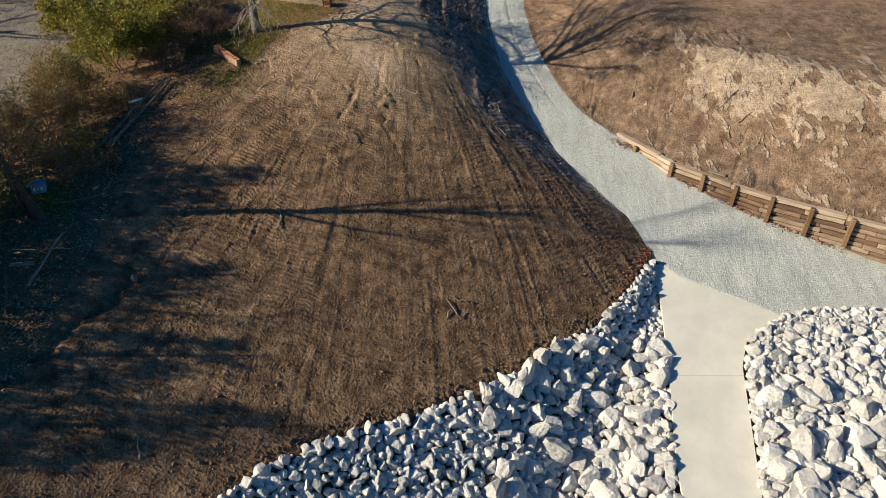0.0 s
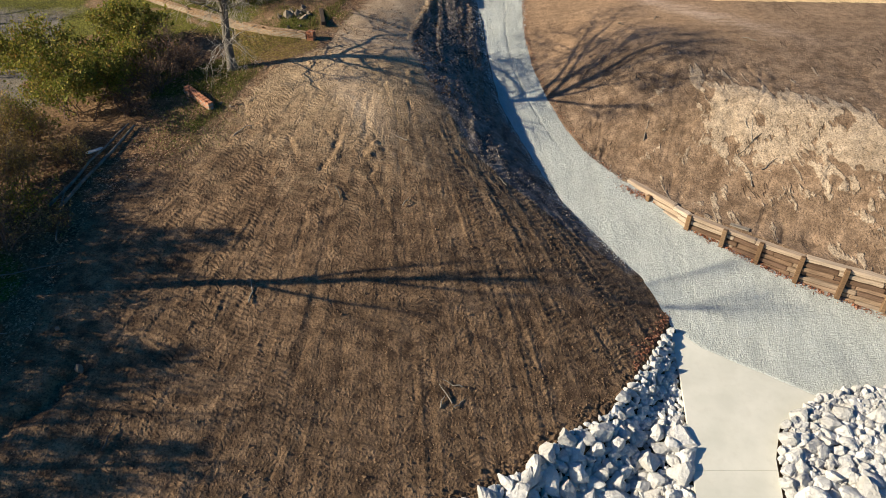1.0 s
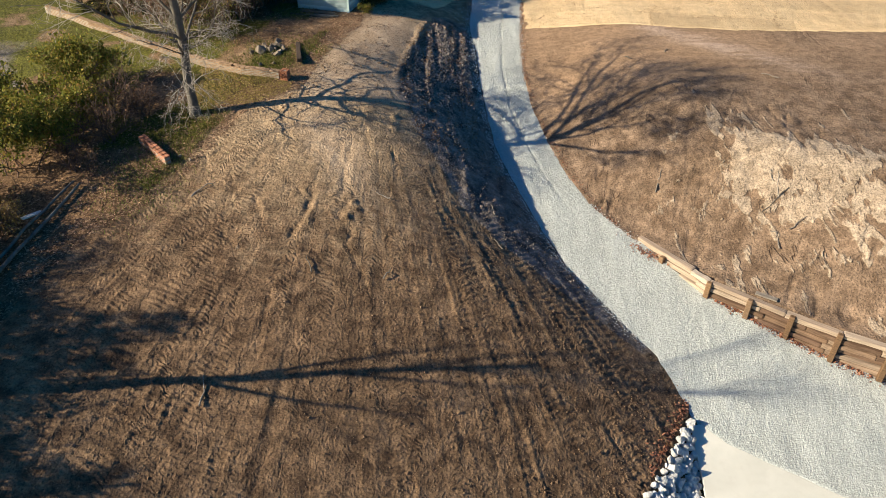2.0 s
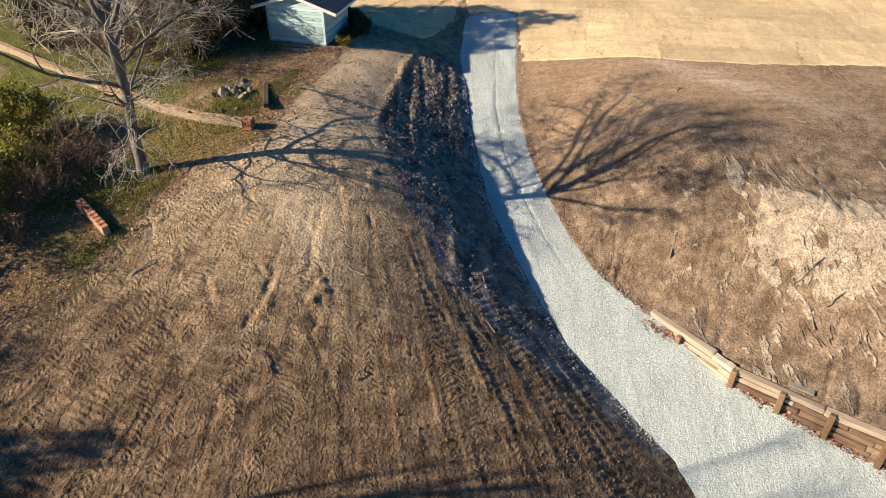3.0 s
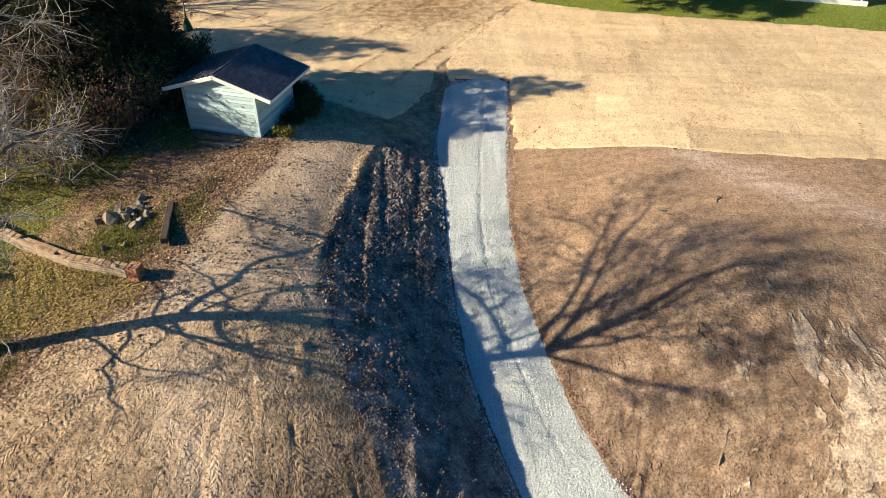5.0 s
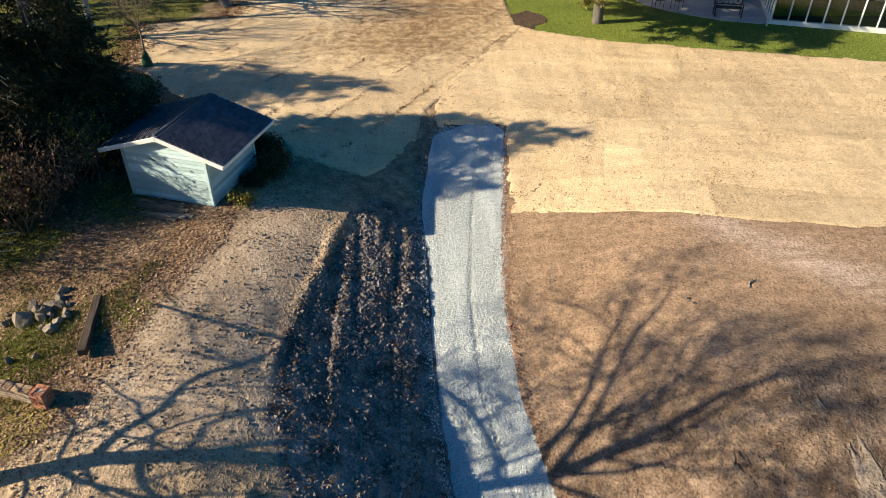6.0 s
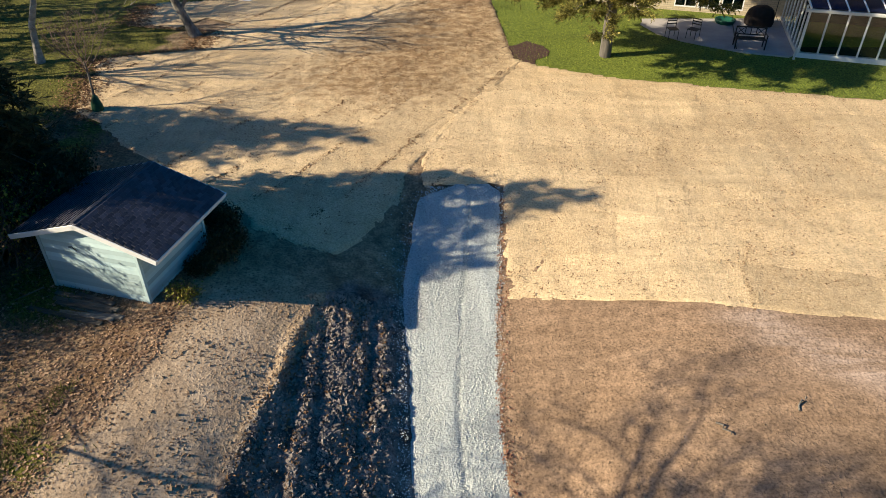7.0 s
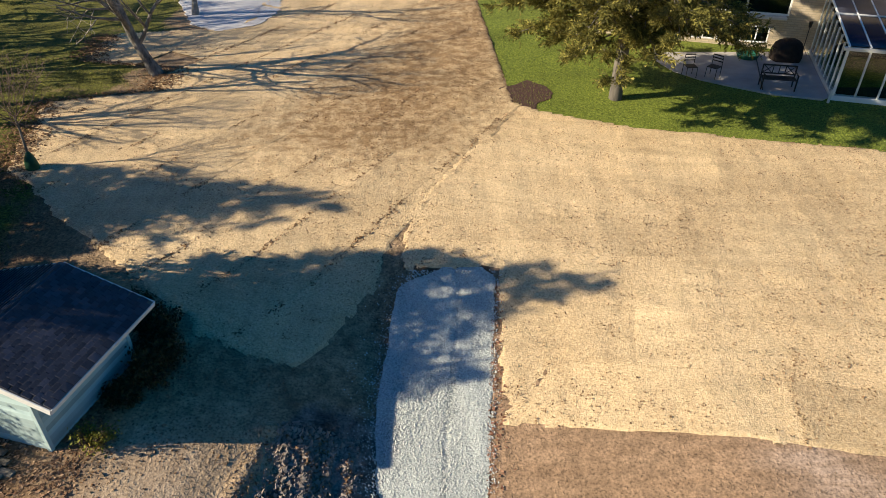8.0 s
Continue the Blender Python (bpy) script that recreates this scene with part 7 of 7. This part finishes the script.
def build_litter():
    rng = np.random.default_rng(71)
    edge_x = lambda y: np.interp(y, (6, 12, 16, 22, 24.7, 26, 28, 30.4, 31.6, 33, 35.5, 39, 42), (-13, -12.4, -12.2, -12.2, -11, -9.6, -8.4, -7.6, -7.1, -5.3, -4.7, -3.4, -3.2))

    def leaves(name, label, p, size, mat, flat=0.22):
        v, f = scatter(p, rng.uniform(0.6, 1.3, len(p)) * size, CLOVER, rng, flat=flat)
        thing(name, label, "leaf litter", data=mesh_of(name, v, f, mat), kind="stuff")

    n = 30000
    y = rng.uniform(10, 44, n)
    x = edge_x(y) + 0.5 - rng.exponential(3.0, n)
    leaves("dead_leaves", "brown dead leaves on the wild bank", on_land(x, y, 0.01), 0.075, PALELITTER)
    n = 9000
    y = rng.uniform(24, 41.5, n)
    x = edge_x(y) + rng.exponential(0.7 + 0.9 * ease(32, 38, y), n)
    keep = (x < 1.8) & (value_noise(x, y, 0.9, 3, 3) + rng.normal(0, 0.3, n) > 0.05)
    x, y = x[keep], y[keep]
    leaves("dead_leaves", "brown dead leaves blown over bare soil", on_land(x, y, 0.008), 0.042, LITTER)
    # red-brown leaves caught at the foot of the timber wall and along the drive's edge
    n = 1500
    t = rng.integers(0, 7, n)
    c = np.array([(12.4, 24.4), (13.6, 23.55), (14.9, 22.75), (11.2, 25.2), (8.85, 27.5), (16.3, 21.95), (12.7, 24.15)])[t]
    x, y = c[:, 0] + rng.normal(0, 0.38, n), c[:, 1] - 0.05 + rng.normal(0, 0.12, n)
    y = y - (x - c[:, 0]) * 0.62
    leaves("red_leaves", "red-brown leaves drifted against the timber wall", np.stack([x, y, road_z(y) + 0.02 + rng.uniform(0, 0.06, n)], -1), 0.085, REDLEAF, 0.6)
    n = 1700
    y = rng.uniform(28.3, 47, n)
    x = np.interp(y, RIGHT_Y, RIGHT_X) + rng.normal(0.06, 0.13, n)
    leaves("red_leaves", "red-brown leaves along the drive's edge", on_land(x, y, 0.03), 0.055, REDLEAF, 0.35)
    n = 500
    x = rng.uniform(7.0, 9.0, n)
    y = np.interp(x, BANK_X, BANK_Y) + 0.15 + rng.exponential(0.18, n)
    leaves("red_leaves", "red-brown leaves above the boulders", on_land(x, y, 0.04), 0.08, REDLEAF, 0.6)
    n = 6000
    x, y = rng.uniform(-9.2, -5.2, n), rng.uniform(31.8, 35.0, n)
    keep = (y < np.interp(x, (-9.1, -7.35, -5.7), (34.9, 34.0, 33.6))) & (x < edge_x(y) + 0.3)
    leaves("yellow_leaves", "yellow-brown small leaves before the garden wall", on_land(x[keep], y[keep], 0.02), 0.06, YELLOWLEAF)
    # leaves on the straw
    n = 70000
    x, y = rng.uniform(-10, 24, n), rng.uniform(42, 72, n)
    dense = np.exp(-(((x - 2.5 - 0.35 * (y - 55)) / 4.5) ** 2)) * ease(49, 54, y)
    rows = value_noise((x * 0.53 + y * 0.848) * 0.35, (x * 0.848 - y * 0.53) * 1.6, 1.0, 3, 3)
    keep = (east_lawn(x, y) | north_lawn(x, y)) & (rng.random(n) < 0.025 + 0.75 * dense * ease(-0.35, 0.35, rows))
    x, y = x[keep], y[keep]
    leaves("scattered_leaves", "brown leaves scattered over the straw blankets", np.stack([x, y, land(x, y) + 0.055], -1), 0.055, LITTER, 0.3)
    n = 120000
    x, y = rng.uniform(-10, 24, n), rng.uniform(41, 72, n)
    rows = value_noise((x * 0.9824 - y * 0.187) * 0.7, (x * 0.187 + y * 0.9824) * 3.2, 1.0, 1, 3)
    keep = (east_lawn(x, y) | north_lawn(x, y)) & (0.6 * value_noise(x, y, 2.2, 4, 3) + 0.7 * rows + rng.normal(0, 0.22, n) > 0.22)
    x, y = x[keep], y[keep]
    leaves("leaf_crumbs", "small dark leaf crumbs on the straw blankets", np.stack([x, y, land(x, y) + 0.055], -1), 0.044, LITTER, 0.4)
    # leaves blown into the churned strip
    n = 5000
    y = rng.uniform(31, 41.8, n)
    lo, hi = np.interp(y, (31, 34.5, 37, 41.8), (0.1, -0.9, -0.8, 0.4)), np.interp(y, LEFT_Y, LEFT_X) - 0.6
    x = lo + (hi - lo) * rng.random(n)
    keep = value_noise(x * 3.6, y * 0.5, 1.0, 2, 2) + rng.normal(0, 0.3, n) > 0.0
    leaves("dead_leaves", "brown dead leaves caught in the churned strip", on_land(x[keep], y[keep], 0.02), 0.07, LITTER, 0.5)
    # crumbs caught where two lengths of blanket meet
    for a, c in (((11.56, 41.22), (12.40, 44.13)), ((17.80, 40.60), (18.63, 43.25))):
        n = 120
        s = rng.random(n)
        x, y = a[0] + (c[0] - a[0]) * s + 0.09 * np.sin(9 * s) + rng.normal(0, 0.05, n), a[1] + (c[1] - a[1]) * s
        leaves("seam_leaves", "dark leaf crumbs along a blanket seam", np.stack([x, y, land(x, y) + 0.055], -1), 0.042, LITTER, 0.35)
    # leaves and grass bits over the blankets' ragged western rim
    n = 6000
    y = rng.uniform(50.5, 65, n)
    x = np.interp(y, (51, 52.5, 57.5, 58.5, 60.8, 61.7, 65.2, 65.9, 74), (-9.8, -10.2, -11.2, -7.4, -7.2, -11.2, -11.6, -5.8, -4.2)) + rng.normal(0, 0.45, n)
    leaves("dead_leaves", "brown dead leaves along the blankets' western rim", np.stack([x, y, land(x, y) + 0.06], -1), 0.09, LITTER, 0.35)
    # leaves gathered in the overlaps of the blankets
    n = 9000
    s, j = rng.uniform(0, 22, n), rng.integers(0, 9, n)
    x = -12.6 + 0.848 * 1.97 * j + 0.53 * s
    y = 51.6 - 0.53 * 1.97 * j + 0.848 * s
    x, y = x + rng.normal(0, 0.07, n), y + rng.normal(0, 0.07, n)
    keep = north_lawn(x, y) & (value_noise(x, y, 1.6, 1, 2) > -0.05)
    leaves("seam_leaves", "brown leaves gathered in the blanket seams", np.stack([x[keep], y[keep], land(x[keep], y[keep]) + 0.055], -1), 0.06, LITTER, 0.35)


WEED = leaf_material("green_weeds", [(0.0, (0.05, 0.07, 0.012)), (0.5, (0.13, 0.16, 0.03)), (1.0, (0.24, 0.26, 0.06))], 0.25)


def build_grass():
    rng = np.random.default_rng(72)

    def blades(name, label, x, y, size, mat, lift=0.0):
        p = on_land(x, y, lift)
        v, f = scatter(p, rng.uniform(0.6, 1.4, len(p)) * size, BLADE, rng, flat=0.35, pitch=rng.normal(0, 0.3, len(p)))
        thing(name, label, "grass", data=mesh_of(name, v, f, mat), kind="stuff")

    n = 42000
    x, y = rng.uniform(6.3, 27, n), rng.uniform(50, 66, n)
    keep = (y > lawn_edge(x)) & ~((x > 13) & (y > 57.3 + 0.272 * (19.5 - x)))
    blades("lawn_grass", "green lawn grass by the patio", x[keep], y[keep], 0.10, GRASS)
    n = 30000
    y = rng.uniform(22, 42, n)
    x = np.interp(y, (22, 24.7, 26, 28, 30.4, 31.6, 33, 35.5, 39, 42), (-12.2, -11, -9.6, -8.4, -7.6, -7.1, -5.3, -4.9, -4.0, -4.0)) - rng.exponential(2.6, n)
    keep = value_noise(x, y, 2.2, 3, 2) > -0.05 + 0.3 * (x < -9)
    blades("rough_weeds", "rough green weeds and ivy on the bank", x[keep], y[keep], 0.14, ROUGHGRASS)
    n = 4200
    x, y = rng.normal(-6.4, 1.0, n), rng.normal(35.7, 0.9, n)
    keep = value_noise(x, y, 0.7, 2, 2) > -0.15
    blades("green_weeds", "low green weeds round the stone heap", x[keep], y[keep], 0.11, WEED)
    n = 3200
    x, y = rng.normal(-9.6, 0.8, n), rng.normal(27.6, 1.2, n)
    blades("green_weeds", "low green weeds beside the brick stub", x, y, 0.12, WEED)
    n = 24000
    x, y = rng.uniform(-24, -8, n), rng.uniform(34, 62, n)
    keep = (value_noise(x, y, 2.5, 1, 2) > -0.3) & ~north_lawn(x, y)
    blades("rough_grass", "rough autumn grass beyond the garden wall", x[keep], y[keep], 0.14, ROUGHGRASS)


MOISTCLODS = simple("moist_clods", (0.075, 0.046, 0.027), (0.24, 0.155, 0.092), 0.2, 0.95, 0.006)
# darker clods for the bank's lip: its shadow is put into their colour
SHADECLODS = simple("wet_clods", (0.05, 0.033, 0.021), (0.15, 0.098, 0.062), 0.2, 0.95, 0.006)


def build_clods():
    rng = np.random.default_rng(73)

    def clods(name, label, x, y, size, mat, shapes=PEBBLES):
        p = on_land(x, y, 0.0)
        v, f = scatter(p, size, shapes, rng, flat=0.8)
        thing(name, label, "soil", data=mesh_of(name, v, f, mat), kind="stuff")

    n = 36000
    y = rng.uniform(9.5, 41, n)
    lo = np.interp(y, (9, 16, 22, 26, 30, 33, 41), (-12, -11.5, -11.5, -9.3, -7.6, -5.4, -4.5))
    hi = np.interp(y, LEFT_Y, LEFT_X)
    x = lo + (hi - lo) * rng.random(n)
    keep = (y > np.interp(x, BANK_X, BANK_Y) + 0.05) & ((y < 31.5) | (rng.random(n) < 0.12))
    x, y = x[keep], y[keep]
    clods("soil_clods", "small clods strewn over the graded soil", x, y, 0.008 + 0.022 * rng.random(len(x)) ** 3 + 0.03 * (rng.random(len(x)) < 0.012), CLODS)
    n = 14000
    x = rng.uniform(-11, 8.9, n)
    y = np.interp(x, BANK_X, BANK_Y) + 0.1 + rng.exponential(4.0, n)
    keep = (y < 27) & (x < np.interp(y, LEFT_Y, LEFT_X) - 0.2) & (value_noise(x, y, 0.8, 1, 3) + rng.normal(0, 0.3, n) > 0.0)
    x, y = x[keep], y[keep]
    clods("wet_clods", "moist dark clods on the lower mound", x, y, 0.012 + 0.045 * rng.random(len(x)) ** 3, MOISTCLODS)
    n = 9000
    y = rng.uniform(21, 41, n)
    lo = np.interp(y, RIGHT_Y, RIGHT_X) + 0.3
    x = lo + (21 - lo) * rng.random(n)
    clods("soil_clods", "small clods on the cut slope", x, y, 0.009 + 0.024 * rng.random(n) ** 3, CLODS)
    # churned strip by the drive
    n = 26000
    y = rng.uniform(25.7, 42, n)
    lo = np.interp(y, (25.7, 28, 30.7, 32.7, 34.5, 37, 40.6, 42), (4.2, 1.7, 0.15, -0.5, -0.9, -0.8, 0.4, 0.5))
    hi = np.interp(y, LEFT_Y, LEFT_X) - 0.5
    x = lo + (hi - lo) * rng.random(n)
    keep = rng.random(n) < 0.35 + 0.65 * (value_noise(x * 3.6, y * 0.3, 1.0, 2, 2) > 0.0) * ease(29, 34, y)
    x, y = x[keep], y[keep]
    clods("dark_clods", "churned dark clods beside the drive", x, y, (0.014 + 0.06 * rng.random(len(x)) ** 3) * (0.5 + 0.5 * ease(29.5, 33, y)), DARKCLODS)
    n = 2600
    s = rng.random(n)
    x = np.interp(s, (0, 0.6, 1), (-1.0, 0.2, 2.2)) + rng.normal(0, 0.14, n)
    y = np.interp(s, (0, 0.6, 1), (35.2, 41.2, 41.9)) + rng.normal(0, 0.14, n)
    clods("ridge_clods", "crumbled soil along the furrow's ridge", x, y, 0.010 + 0.035 * rng.random(n) ** 3, DARKCLODS)
    # crumbled soil on the driven crown and by the shed
    n = 6500
    y = rng.uniform(31.5, 44.5, n)
    lo = np.interp(y, (31.5, 33, 35.5, 39, 42, 44.5), (-6.2, -5.0, -4.6, -3.2, -2.3, -2.4))
    hi = np.interp(y, (31.5, 34.5, 37, 40.6, 43, 44.5), (-0.3, -0.9, -0.8, 0.3, 0.6, 1.2))
    x = lo + (hi - lo) * rng.random(n)
    keep = (value_noise(x, y, 0.9, 3, 3) + rng.normal(0, 0.25, n) > 0.02) & ~north_lawn(x, y)
    x, y = x[keep], y[keep]
    clods("soil_clods", "crumbled clods lying on the driven crown", x, y, 0.010 + 0.045 * rng.random(len(x)) ** 4, CLODS)
    n = 1500
    x = rng.uniform(-6, 8.8, n)
    y = np.interp(x, BANK_X, BANK_Y) + np.abs(rng.normal(0, 0.22, n))
    clods("edge_clods", "crumbled soil above the boulders", x, y, 0.02 + 0.09 * rng.random(n) ** 4, SHADECLODS, LUMPS)


LUMPS = lump_shapes(6, 9, 0.28)
BLUEROOF = simple("blue_grey_roof", (0.03, 0.035, 0.06), (0.06, 0.07, 0.11), 0.6, 0.35, 0.001)
# opaque navy panes: the sky's reflection is put into the colour
ROOFGLASS = simple("sky_toned_roof_glass", (0.012, 0.016, 0.04), (0.025, 0.032, 0.07), 0.8, 0.08, 0.0005)
MULCH = simple("dark_mulch", (0.05, 0.027, 0.022), (0.13, 0.072, 0.058), 0.12, 0.95, 0.03, 0.03)
build_shed()
build_brickwork()
build_left_things()
build_brush()
build_sapling()
build_house()
BED = [(7.5 + (0.95 + 0.18 * math.sin(3.1 * a) + 0.12 * math.sin(7.3 * a + 1)) * math.cos(a) + 0.25 * math.sin(a), 58.0 + 1.4 * (1 + 0.1 * math.sin(5.2 * a)) * math.sin(a)) for a in np.linspace(0, 6.1, 40)]
flat_patch("mulch_bed", "dark reddish mulch bed beside the lawn", "mulch bed", BED, 0.02, MULCH)
PAD = ((-6.3, 65.5), (-4.6, 66.4), (-4.0, 68.5), (-4.3, 70.5), (-6.0, 73.0), (-11.0, 73.0), (-9.3, 69.4), (-8.0, 66.6))
PAD = [(a[0] + (b[0] - a[0]) * k / 8 + 0.10 * math.sin(9.1 * k + a[1]), a[1] + (b[1] - a[1]) * k / 8 + 0.12 * math.sin(6.3 * k + a[0])) for a, b in zip(PAD, PAD[1:] + PAD[:1]) for k in range(8)]
flat_patch("far_pad", "pale concrete pad beyond the lawn", "paving", PAD, 0.05, PADGREY)
build_loose_gravel()
build_blankets()
build_litter()
build_grass()
build_clods()
build_timber_wall()
build_boulders()
